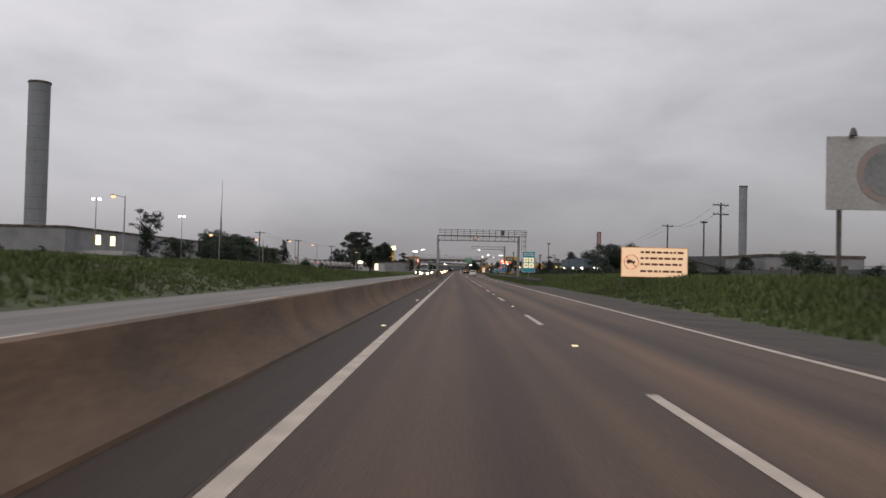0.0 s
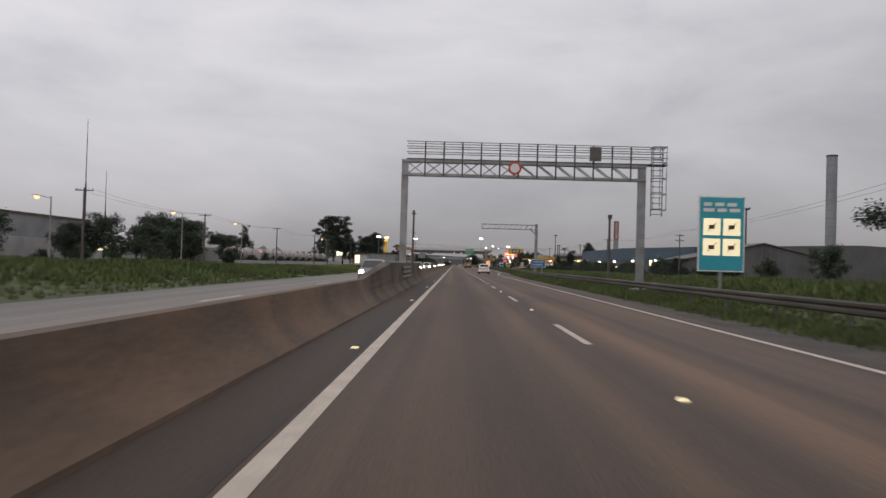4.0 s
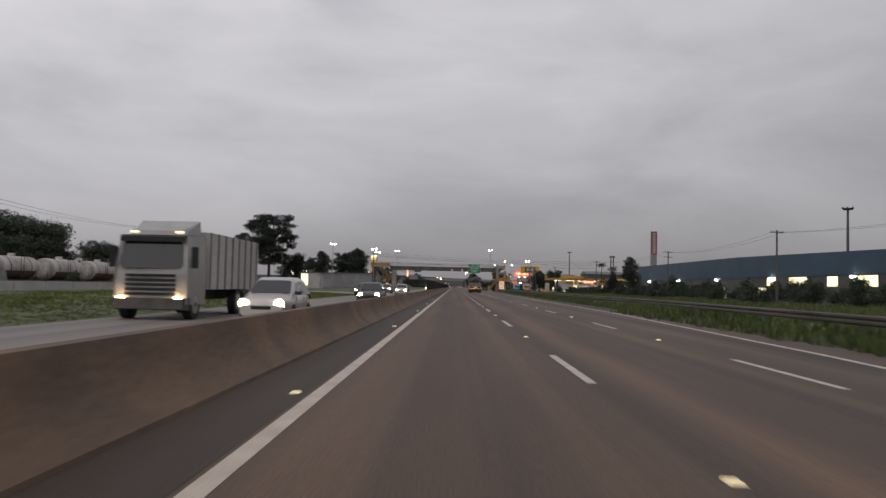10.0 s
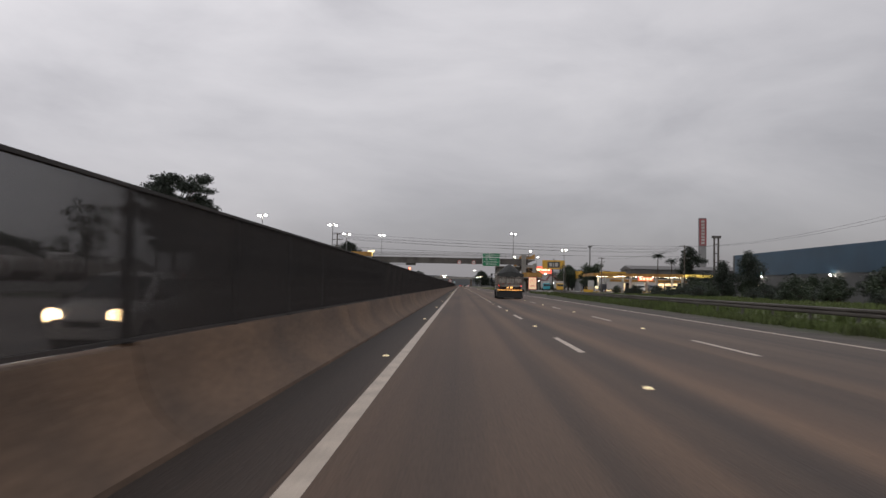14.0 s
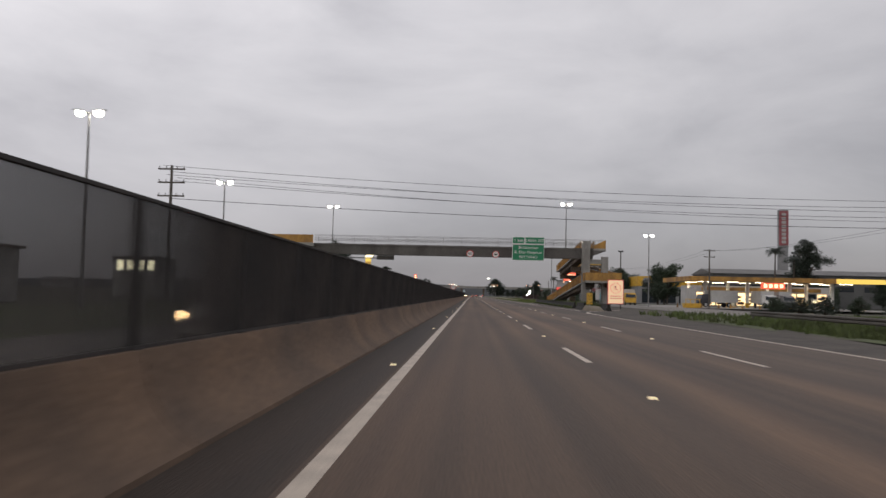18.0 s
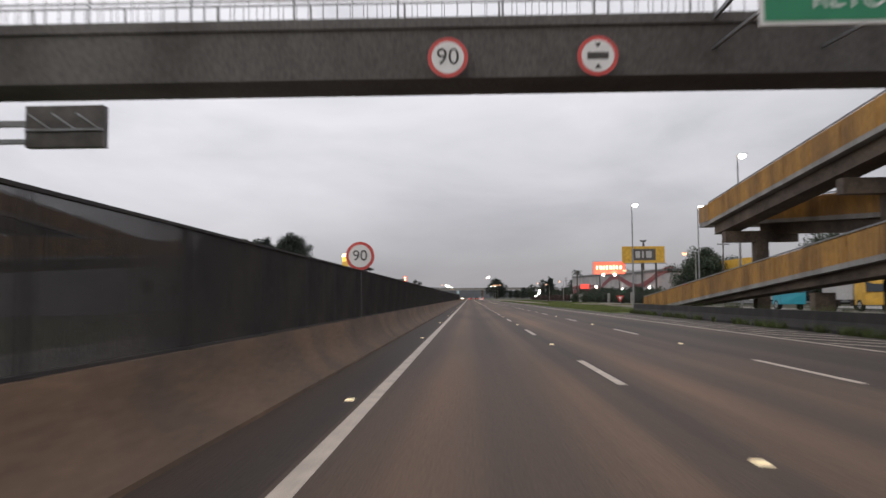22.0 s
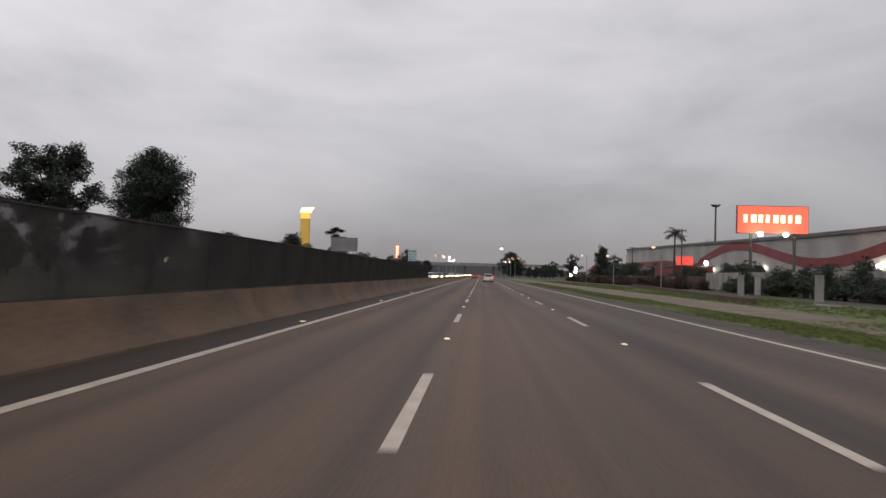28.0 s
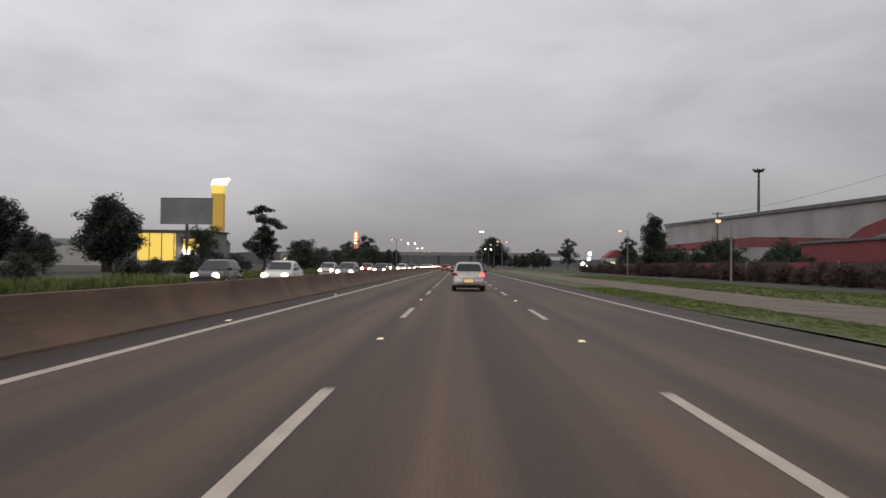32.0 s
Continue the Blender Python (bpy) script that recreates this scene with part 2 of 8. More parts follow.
BAND_RED = mat("weathered_red_cladding", (0.22, 0.032, 0.036), 0.6, 0.3, 0.25)
YELLOW = mat("yellow_paint", (0.70, 0.42, 0.05), 0.55, 0.25, 1.2, second=(0.5, 0.28, 0.03))
OCHRE = mat("ochre_panel", (0.44, 0.235, 0.05), 0.65, 0.4, 0.7, 0.15, fine=8.0, second=(0.20, 0.105, 0.032), stretch=(1, 1, 0.35))
TAN = mat("orange_board", (0.80, 0.46, 0.20), 0.5, 0.1, 1.0)
DARKTEXT = mat("dark_lettering", (0.05, 0.045, 0.04), 0.6, 0.1)
BLUE_ROOF = mat("blue_cladding", (0.022, 0.068, 0.115), 0.5, 0.3, 0.1, stretch=(1, 1, 1))
GREY_ROOF = mat("grey_roofing", (0.15, 0.145, 0.14), 0.7, 0.35, 0.3, fine=4.0)
WALL_DARK = mat("dirty_grey_render", (0.11, 0.11, 0.11), 0.85, 0.3, 0.2, fine=4.0)
WALL_GREY = mat("grey_render", (0.26, 0.26, 0.265), 0.85, 0.3, 0.2, fine=4.0)
HALL_WHITE = mat("weathered_white_cladding", (0.40, 0.38, 0.37), 0.7, 0.35, 0.12, fine=3.0)
WALL_WHITE = mat("white_render", (0.46, 0.45, 0.435), 0.85, 0.25, 0.3, fine=5.0)
GLASS = mat("window_glass", (0.02, 0.025, 0.03), 0.08, 0.1, 1.0)
TANK = mat("tank_shell", (0.50, 0.48, 0.455), 0.5, 0.4, 0.6, 0.1, fine=4.0, second=(0.22, 0.175, 0.15), stretch=(1, 1, 0.5))
RUST = mat("rusty_frame", (0.09, 0.055, 0.045), 0.85, 0.4, 1.0)
LAMP_WHITE = glow("lamp_white", (1.0, 0.93, 0.80), 30.0)
LAMP_ORANGE = glow("lamp_sodium", (1.0, 0.50, 0.27), 1.7)
HEADLIGHT = glow("headlight", (1.0, 0.66, 0.34), 38.0)
TAIL = glow("tail_light_lit", (1.0, 0.09, 0.07), 3.0)
TAIL_OFF = mat("tail_lens", (0.35, 0.02, 0.03), 0.2, 0.2)
AMBER = glow("amber_light", (1.0, 0.46, 0.12), 5.0)
# reflective tape, no lamp: its headlight return is put in as emission
REFLECT = glow("band_reflection_glow", (1.0, 0.46, 0.12), 0.75)
PLATE_PALE = mat("plate_paint", (0.62, 0.50, 0.36), 0.5, 0.1, 4.0)
BRAKE = glow("high_brake_light", (0.9, 0.07, 0.06), 0.6)
PLATE_LIT = glow("lit_plate", (1.0, 0.62, 0.26), 0.85)
STATION_LIT = glow("lit_shop_glass", (1.0, 0.70, 0.36), 1.7)
STATION_LAMP = glow("canopy_lamp", (1.0, 0.82, 0.55), 16.0)
KIOSK_LIT = glow("lit_red_panel", (1.0, 0.10, 0.07), 0.62)
RED_LIT = glow("lit_red_board", (1.0, 0.14, 0.08), 0.9)
WARM_LIT = glow("lit_window", (1.0, 0.86, 0.50), 1.7)
HALL_LIT = glow("lit_hall_window", (1.0, 0.93, 0.62), 5.5)
YELLOW_LIT = glow("lit_yellow_totem", (1.0, 0.70, 0.14), 0.55)
TOTEM_LIT = glow("lit_totem_skin", (0.62, 0.38, 0.07), 0.22)
# emission on the boards stands in for headlights thrown back by their sheeting
BOARD_LIT = glow("board_reflection_glow", (1.0, 0.66, 0.42), 0.42)
# the squares emit faintly to imitate headlight reflected by the sign
PICTO_LIT = glow("pictogram_reflection_glow", (1.0, 0.86, 0.55), 0.5)
INK = mat("faded_lettering", (0.16, 0.09, 0.05), 0.6, 0.2)
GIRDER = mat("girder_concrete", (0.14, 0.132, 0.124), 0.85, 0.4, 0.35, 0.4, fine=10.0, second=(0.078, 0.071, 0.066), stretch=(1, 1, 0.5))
TOWER = mat("tower_concrete", (0.27, 0.285, 0.30), 0.85, 0.25, 0.3, 0.3, fine=6.0, second=(0.2, 0.21, 0.22), stretch=(1, 1, 0.3))
EMBLEM = mat("faded_emblem", (0.36, 0.24, 0.22), 0.7, 0.4, 1.2, second=(0.24, 0.26, 0.24))
# near-black mottled concrete of the exit barriers
CONCRETE_BLACKISH = mat("blackish_concrete", (0.032, 0.029, 0.026), 0.95, 0.5, 0.9, 0.6, fine=9.0, second=(0.012, 0.012, 0.01), stretch=(1, 1, 0.4))
DIRT = mat("trodden_earth", (0.20, 0.165, 0.125), 0.95, 0.35, 0.5, 0.6, fine=9.0, second=(0.12, 0.10, 0.07))
# studs carry no lamp; a weak emission replaces their headlight glint
STUD = glow("road_stud", (1.0, 0.82, 0.5), 0.5)
SILVER = mat("silver_car_paint", (0.50, 0.48, 0.47), 0.3, 0.06, 3.0, metal=0.55)
CAR_WHITE = mat("white_car_paint", (0.74, 0.72, 0.69), 0.25, 0.07, 3.0)
CAR_DARK = mat("dark_car_paint", (0.05, 0.05, 0.055), 0.25, 0.1, 3.0)
CAR_RED = mat("red_car_paint", (0.25, 0.03, 0.03), 0.3, 0.1, 3.0)
CAR_GREY = mat("grey_car_paint", (0.2, 0.2, 0.21), 0.3, 0.1, 3.0, metal=0.4)
CHROME = mat("rim_metal", (0.45, 0.45, 0.46), 0.35, 0.15, 6.0, metal=0.8)
TIPPER = mat("tipper_steel", (0.18, 0.16, 0.142), 0.6, 0.35, 1.2, 0.2, second=(0.085, 0.066, 0.055), stretch=(1, 1, 0.5))
TARP = mat("tarpaulin", (0.04, 0.042, 0.042), 0.8, 0.35, 1.5, 0.5, fine=10.0)


# ---- building tools ----
class Mesh:
    """Collects vertices and faces of one mesh."""

    def __init__(self):
        self.v, self.f = [], []

    def box(self, x0, x1, y0, y1, z0, z1, m=None):
        n = len(self.v)
        pts = [(x0, y0, z0), (x1, y0, z0), (x1, y1, z0), (x0, y1, z0), (x0, y0, z1), (x1, y0, z1), (x1, y1, z1), (x0, y1, z1)]
        self.v += [tuple(m @ Vector(p)) for p in pts] if m else pts
        self.f += [tuple(n + i for i in q) for q in ((3, 2, 1, 0), (4, 5, 6, 7), (0, 1, 5, 4), (1, 2, 6, 5), (2, 3, 7, 6), (3, 0, 4, 7))]
        return self

    def bar(self, p, q, w, d=None):
        """A square bar from p to q."""
        p, q = Vector(p), Vector(q)
        m = Matrix.Translation(p) @ (q - p).to_track_quat("Z", "Y").to_matrix().to_4x4()
        d = d or w
        return self.box(-w / 2, w / 2, -d / 2, d / 2, 0, (q - p).length, m)

    def tube(self, p, q, r, r2=None, n=10):
        p, q = Vector(p), Vector(q)
        r2 = r if r2 is None else r2
        k = len(self.v)
        m = (q - p).to_track_quat("Z", "Y").to_matrix()
        for i in range(n):
            a = 2 * math.pi * i / n
            u = m @ Vector((math.cos(a), math.sin(a), 0))
            self.v += [tuple(p + u * r), tuple(q + u * r2)]
        for i in range(n):
            j = (i + 1) % n
            self.f.append((k + 2 * i, k + 2 * j, k + 2 * j + 1, k + 2 * i + 1))
        self.f += [tuple(k + 2 * i for i in reversed(range(n))), tuple(k + 2 * i + 1 for i in range(n))]
        return self

    def loft(self, rings, caps=True):
        k, n = len(self.v), len(rings[0])
        for r in rings:
            self.v += [tuple(p) for p in r]
        for a in range(len(rings) - 1):
            for i in range(n):
                j = (i + 1) % n
                self.f.append((k + a * n + i, k + a * n + j, k + (a + 1) * n + j, k + (a + 1) * n + i))
        if caps:
            self.f += [tuple(k + i for i in reversed(range(n))), tuple(k + (len(rings) - 1) * n + i for i in range(n))]
        return self

    def poly(self, pts):
        k = len(self.v)
        self.v += [tuple(p) for p in pts]
        self.f.append(tuple(range(k, k + len(pts))))
        return self

    def mesh(self, name, material, smooth=False):
        me = bpy.data.meshes.new(name)
        me.from_pydata(self.v, [], self.f)
        me.materials.append(material)
        if smooth:
            me.polygons.foreach_set("use_smooth", [True] * len(me.polygons))
            me.set_sharp_from_angle(angle=radians(38))
        me.update()
        return me


def part(name, m, material, parent=None, label="", smooth=False, at=None):
    ob = new(name, m.mesh(name, material, smooth) if isinstance(m, Mesh) else m)
    if parent:
        ob.parent = parent
    if at:
        ob.matrix_basis = at
    if label:
        tagged(ob, label)
    return ob


def thing(name, label, category, group="", at=None, kind=""):
    ob = new(name)
    ob.empty_display_size = 0.2
    if at:
        ob.matrix_basis = at
    return tagged(ob, label, category, group, kind)


def solid(name, m, material, label, category="", group="", kind="", smooth=False, at=None):
    ob = part(name, m, material, None, "", smooth, at)
    return tagged(ob, label, category, group, kind)


def lettering(name, text, size, material, parent, at, label=""):
    cu = bpy.data.curves.new(name, "FONT")
    cu.body, cu.size, cu.align_x, cu.align_y, cu.extrude = text, size, "CENTER", "CENTER", 0.004
    tmp = new(name, cu)
    me = bpy.data.meshes.new_from_object(tmp.evaluated_get(bpy.context.evaluated_depsgraph_get()))
    bpy.data.objects.remove(tmp)
    # pieces that overlap from left to right belong to one letter
    link = list(range(len(me.vertices)))

    def root(i):
        while link[i] != i:
            link[i] = link[link[i]]
            i = link[i]
        return i

    for e in me.edges:
        link[root(e.vertices[0])] = root(e.vertices[1])
    span = {}
    for i, v in enumerate(me.vertices):
        a, b = span.get(root(i), (v.co.x, v.co.x))
        span[root(i)] = (min(a, v.co.x), max(b, v.co.x))
    groups = []
    for r, (a, b) in sorted(span.items(), key=lambda q: q[1][0]):
        if groups and a < groups[-1][1] - 0.3 * (b - a):
            groups[-1] = (groups[-1][0] + [r], max(groups[-1][1], b))
        else:
            groups.append(([r], b))
    for roots, _b in groups:
        m, ids = Mesh(), {}
        for f in me.polygons:
            if root(f.vertices[0]) in roots:
                for i in f.vertices:
                    if i not in ids:
                        ids[i] = len(m.v)
                        m.v.append(tuple(me.vertices[i].co))
                m.f.append(tuple(ids[i] for i in f.vertices))
        part("letter", m, material, parent, label, at=at)
    bpy.data.meshes.remove(me)


def disc(m, c, r, y, n=24, depth=0.03):
    """A round plate that faces the traffic, centre (x, z)."""
    return m.tube((c[0], y, c[1]), (c[0], y + depth, c[1]), r, n=n)


def ring_sweep(m, profile, path):
    """Sweeps a closed outline of (across, up) along points (x, y)."""
    rings = []
    for i, (x, y) in enumerate(path):
        a, b = path[max(i - 1, 0)], path[min(i + 1, len(path) - 1)]
        d = Vector((b[0] - a[0], b[1] - a[1], 0)).normalized()
        rings.append([(x + u * d.y, y - u * d.x, w) for u, w in profile])
    return m.loft(rings)

# ---- ground and road ----
def strip(xs, ys, z=0.0):
    """A flat sheet between left and right edges given at each y."""
    m = Mesh()
    for i, y in enumerate(ys):
        m.v += [(xs[i][0], y, z), (xs[i][1], y, z)]
        if i:
            m.f.append((2 * i - 2, 2 * i - 1, 2 * i + 1, 2 * i))
    return m


g = Mesh()
NX, NY = 40, 60
for j in range(NY + 1):
    for i in range(NX + 1):
        u, w = i / NX * 2 - 1, j / NY
        x, y = math.copysign(abs(u) ** 2.6, u) * 3600, -250 + w ** 2.2 * 4600
        g.v.append((x, y, -0.06 + (noise.noise((x / 60, y / 60, 0)) * 0.35 - 0.35 if abs(x) > 28 else 0)))
for j in range(NY):
    for i in range(NX):
        k = j * (NX + 1) + i
        g.f.append((k, k + 1, k + NX + 2, k + NX + 1))
solid("ground", g, EARTH, "dark rough grassland and bare earth beside the motorway", "ground", kind="structure", smooth=True)

EDGE_Y = [-80, 100, 190, 215, 260, 330, 420, 470, 500, 545, 570, 640, 760, 1700]
EDGE_X = [8.0, 8.0, 8.2, 9.6, 11.4, 12.2, 13.0, 20.0, 22.0, 18.0, 12.9, 12.4, 12.0, 12.0]
solid("road", strip([(-1.25, 7.4 if y < 190 else (10.9 if y < 700 else 11.0)) for y in EDGE_Y], EDGE_Y, 0.0), ASPHALT,
      "damp grey asphalt carriageway, brownish from headlight warmth put into its colour, with worn wheel tracks", "road", kind="structure")
# strip along the barrier foot, darker than the lanes
solid("median_shoulder", strip([(-1.25, -0.14)] * 2, [-80, 1700], 0.003), SHOULDER, "narrow darker asphalt strip beside the median barrier", "shoulder", kind="structure")
solid("hard_shoulder", strip([((7.4 if y < 190 else 10.9), x + (1.9 if y < 200 else 0)) for x, y in zip(EDGE_X, EDGE_Y)], EDGE_Y, -0.006), GRAVEL,
      "rough grey gravelly hard shoulder along the carriageway", "shoulder", kind="structure")
solid("opposite_road", strip([(-10.0, -1.9)] * 2, [-80, 1700], 0.0), ASPHALT_GREY,
      "pale grey asphalt of the oncoming carriageway behind the median", "road", kind="structure")
m = Mesh()
ramp_in = [(-9.9, 318), (-13, 326), (-19, 334), (-30, 340), (-46, 344)]
for i in range(len(ramp_in) - 1):
    (xa, ya), (xb, yb) = ramp_in[i], ramp_in[i + 1]
    m.poly([(xa, ya, -0.004), (xa, ya + 30 - i * 4, -0.004), (xb, yb + 26 - i * 4, -0.004), (xb, yb, -0.004)])
solid("side_road", m, ASPHALT_GREY, "grey asphalt side road joining the oncoming carriageway", "road", kind="structure")
solid("frontage_road", strip([(22, 34), (24, 36), (24, 38), (22, 34), (18, 26)], [380, 430, 500, 600, 720], -0.02), ASPHALT_GREY,
      "grey frontage road in front of the filling station", "road", kind="structure")
solid("footway", strip([(14.3, 15.4), (14.25, 18.6), (14.3, 18.9), (14.4, 18.8)], [640, 700, 740, 1000], 0.035), DIRT,
      "pale trodden earth footway between strips of grass", "pavement", kind="structure")

solid("dirt_strip", strip([(19.5, 22), (20.5, 30), (20.5, 30), (19.5, 24)], [584, 600, 640, 668], 0.05), DIRT,
      "bare brown earth beside the exit road", "earth", kind="structure")

# lane paint
marks = thing("lane_markings", "worn pale lane lines painted on the asphalt", "road marking", kind="structure")
part("edge_line", strip([(-0.09, 0.09)] * 2, [-70, 1500], 0.004), PAINT, marks, "solid pale line along the median")
right_edge = [(7.0, -70), (7.0, 192), (7.9, 208), (9.5, 232), (10.6, 262), (10.7, 470)]
part("edge_line", strip([(x - 0.08, x + 0.08) for x, y in right_edge], [y for x, y in right_edge], 0.004), PAINT, marks, "solid pale line along the shoulder")
right_late = [(10.6, 520), (10.5, 690), (10.5, 1500)]
part("edge_line", strip([(x - 0.08, x + 0.08) for x, y in right_late], [y for x, y in right_late], 0.004), PAINT, marks, "solid pale line along the shoulder")
part("edge_line", strip([(-2.6, -2.45)] * 2, [-70, 1500], 0.004), PAINT, marks, "solid pale line of the oncoming side")
for i in range(14):
    y = 524 + i * 3.2
    part("gore_stripe", Mesh().poly([(10.9, y, 0.004), (13.0 - i * 0.05, y - 6, 0.004), (13.0 - i * 0.05, y - 5.5, 0.004), (10.9, y + 0.5, 0.004)]), PAINT, marks)
exit_edge = [(10.75, 462), (10.9, 471), (11.9, 476.5), (13.2, 480.2), (15.4, 485.4), (17.6, 493)]
part("edge_line", strip([(x - 0.1, x + 0.1) for x, y in exit_edge], [y for x, y in exit_edge], 0.004), PAINT, marks, "pale line that curves into the exit")
gore_edge = [(11.3, 478), (11.5, 484), (11.5, 492), (11.1, 502), (10.6, 514), (10.6, 520)]
part("edge_line", strip([(x - 0.09, x + 0.09) for x, y in gore_edge], [y for x, y in gore_edge], 0.004), PAINT, marks, "pale line beside the exit nose")
dash = Mesh().poly([(-0.07, -2.3, 0.004), (0.07, -2.3, 0.004), (0.07, 2.3, 0.004), (-0.07, 2.3, 0.004)]).mesh("lane_dash", PAINT)
PHASE, PITCH = 12.31, 16.0
for k in range(-2, 90):
    y = PHASE + 8.0 + PITCH * k
    for x in (3.5,) + ((7.0,) if y > 200 else ()):
        part("lane_dash", dash, PAINT, marks, at=pose(x, y, 0))
for k in range(0, 40):
    part("lane_dash", dash, PAINT, marks, at=pose(-6.2, 10 + 20 * k, 0))
stud = Mesh().loft([[(-0.06, -0.05, 0), (0.06, -0.05, 0), (0.06, 0.05, 0), (-0.06, 0.05, 0)],
                    [(-0.045, -0.03, 0.022), (0.045, -0.03, 0.022), (0.045, 0.03, 0.022), (-0.045, 0.03, 0.022)]]).mesh("road_stud", STUD)
for k in range(-1, 62):
    y = PHASE + PITCH * k
    for x in (3.5, -0.28) + ((7.0,) if y > 200 else ()):
        tagged(part("road_stud", stud, STUD, at=pose(x, y + (4 if x < 0 else 0), 0.001)), "small raised reflective road stud on the lane line, headlight glint painted as glow", "road stud", "road studs")

# ---- median barrier ----
REFLECT_DIM = mat("reflector_plate", (0.5, 0.26, 0.13), 0.4, 0.2, 4.0)
HALF = [(0.56, -0.02), (0.55, 0.05), (0.40, 0.15), (0.27, 0.28), (0.18, 0.44), (0.13, 0.60), (0.10, 0.77), (0.09, 0.80)]
PROFILE = [(-u, w) for u, w in HALF] + [(u, w) for u, w in reversed(HALF)]
barrier = thing("median_barrier", "long stained grey concrete median barrier with headlight brown put into its colour", "barrier", kind="structure")
seg = ring_sweep(Mesh(), PROFILE, [(0, 0), (0, 11.985)]).mesh("barrier_segment", CONCRETE, smooth=True)
low_seg = ring_sweep(Mesh(), [(u, w * 0.965) for u, w in PROFILE], [(0, 0), (0, 11.985)]).mesh("barrier_segment", CONCRETE, smooth=True)
for k in range(-5, 110):
    y = 12.0 * k
    if not 106 < y + 6 < 150:
        part("barrier_segment", seg if y > 300 else low_seg, CONCRETE, barrier, at=pose(-1.6, y, 0))
TALL_HALF = [(0.6, -0.02), (0.58, 0.08), (0.42, 0.22), (0.32, 0.4), (0.27, 0.7), (0.24, 1.0), (0.225, 1.27), (0.21, 1.3)]
TALL = [(-u, w) for u, w in TALL_HALF] + [(u, w) for u, w in reversed(TALL_HALF)]
part("tall_segment", ring_sweep(Mesh(), TALL, [(-1.65, 118), (-1.65, 144)]), CONCRETE_DARK, barrier, "taller dark stained section round the gantry leg")
for s0, s1 in ((108, 118), (148, 144)):
    m = Mesh()
    m.loft([[(-1.6 + u, s0, w * 0.965) for u, w in PROFILE], [(-1.65 + u, s1, w) for u, w in TALL]])
    part("transition_segment", m, CONCRETE_DARK, barrier, "sloping end of the taller section")
part("guard_beam", Mesh().box(-1.36, -1.31, 124, 131, 0.55, 0.68).box(-1.36, -1.31, 124, 131, 0.78, 0.92).box(-1.36, -1.31, 124, 131, 1.0, 1.14), STEEL, barrier, "three short steel beams")

plate = Mesh().box(-0.012, 0.012, -0.09, 0.09, 0.5, 0.72).mesh("delineator", REFLECT_DIM)
for k in range(-15, 25):
    part("delineator", plate, REFLECT_DIM, barrier, at=pose(-1.462, 329.1 + 21.05 * k, 0, 0, -6, 0))

# ---- anti-glare screen on the barrier ----
NET_CLOTH = mat("shade_net", (0.052, 0.044, 0.041), 0.8, 0.4, 0.9, 0.2, fine=5.0, second=(0.028, 0.026, 0.026))
nt = NET_CLOTH.node_tree
gaps = nt.nodes.new("ShaderNodeBsdfTransparent")
knit = nt.nodes.new("ShaderNodeMixShader")
knit.inputs[0].default_value = 0.42
nt.links.new(gaps.outputs[0], knit.inputs[1])
nt.links.new(nt.nodes["Principled BSDF"].outputs[0], knit.inputs[2])
nt.links.new(knit.outputs[0], nt.nodes["Material Output"].inputs["Surface"])
screen = thing("antiglare_screen", "tall dark slatted anti-glare screen standing on the median barrier", "screen", kind="structure")
S0, S1, TOP = 309.0, 742.0, 2.05
NF = 36
slat = Mesh().box(-0.012, 0.012, -0.004, 0.004, 0.803, TOP - 0.03).mesh("slat", NET)
fins = Mesh()
for i in range(NF):
    y = 3.0 / NF * (i + 0.5)
    fins.box(-0.012, 0.012, y - 0.004, y + 0.004, 0.803, TOP - 0.03)
panel = fins.mesh("screen_panel", NET)
rails = Mesh()
for z in (0.801, TOP - 0.03):
    rails.box(-0.025, 0.025, 0.02, 2.98, z, z + 0.03)
rail = rails.mesh("screen_rail", NET)
net_sheet = Mesh().box(-0.002, 0.002, 0.0, 3.0, 0.832, TOP - 0.031).mesh("net_sheet", NET_CLOTH)
post = Mesh().box(-0.03, 0.03, -0.02, 0.02, 0.79, TOP).box(-0.07, 0.07, -0.06, 0.06, 0.80, 0.815).mesh("screen_post", NET)
for k in range(int((S1 - S0) / 3)):
    y = S0 + 3 * k
    if k < 8:
        for i in range(NF):
            part("slat", slat, NET, screen, at=pose(-1.6, y + 3.0 / NF * (i + 0.5), 0))
    else:
        tagged(part("screen_panel", panel, NET, screen, at=pose(-1.6, y, 0)), kind="stuff")
    part("screen_rail", rail, NET, screen, at=pose(-1.6, y, 0))
    part("net_sheet", net_sheet, NET_CLOTH, screen, at=pose(-1.6, y, 0))
    part("screen_post", post, NET, screen, at=pose(-1.6, y, 0))

# ---- guard rail along the verge ----
W = [(0.0, 0.45), (0.05, 0.49), (0.05, 0.55), (0.0, 0.60), (0.05, 0.65), (0.05, 0.71), (0.0, 0.75), (-0.012, 0.75), (0.036, 0.70), (0.036, 0.66), (-0.014, 0.60), (0.036, 0.54), (0.036, 0.50), (-0.012, 0.45)]
RAIL = [(9.7, 78), (9.7, 170), (10.6, 200), (13.0, 235), (14.2, 270), (14.6, 330), (15.5, 400), (17.5, 450)]
RAIL_STEEL = mat("dirty_rail_steel", (0.105, 0.092, 0.078), 0.65, 0.45, 1.0, 0.3, metal=0.3, second=(0.05, 0.042, 0.034), stretch=(1, 0.25, 1))
guard = thing("guard_rail", "long galvanised steel guard rail on posts beside the verge", "guard rail", kind="structure")
part("beam", ring_sweep(Mesh(), [(-u, w) for u, w in W], RAIL), RAIL_STEEL, guard)
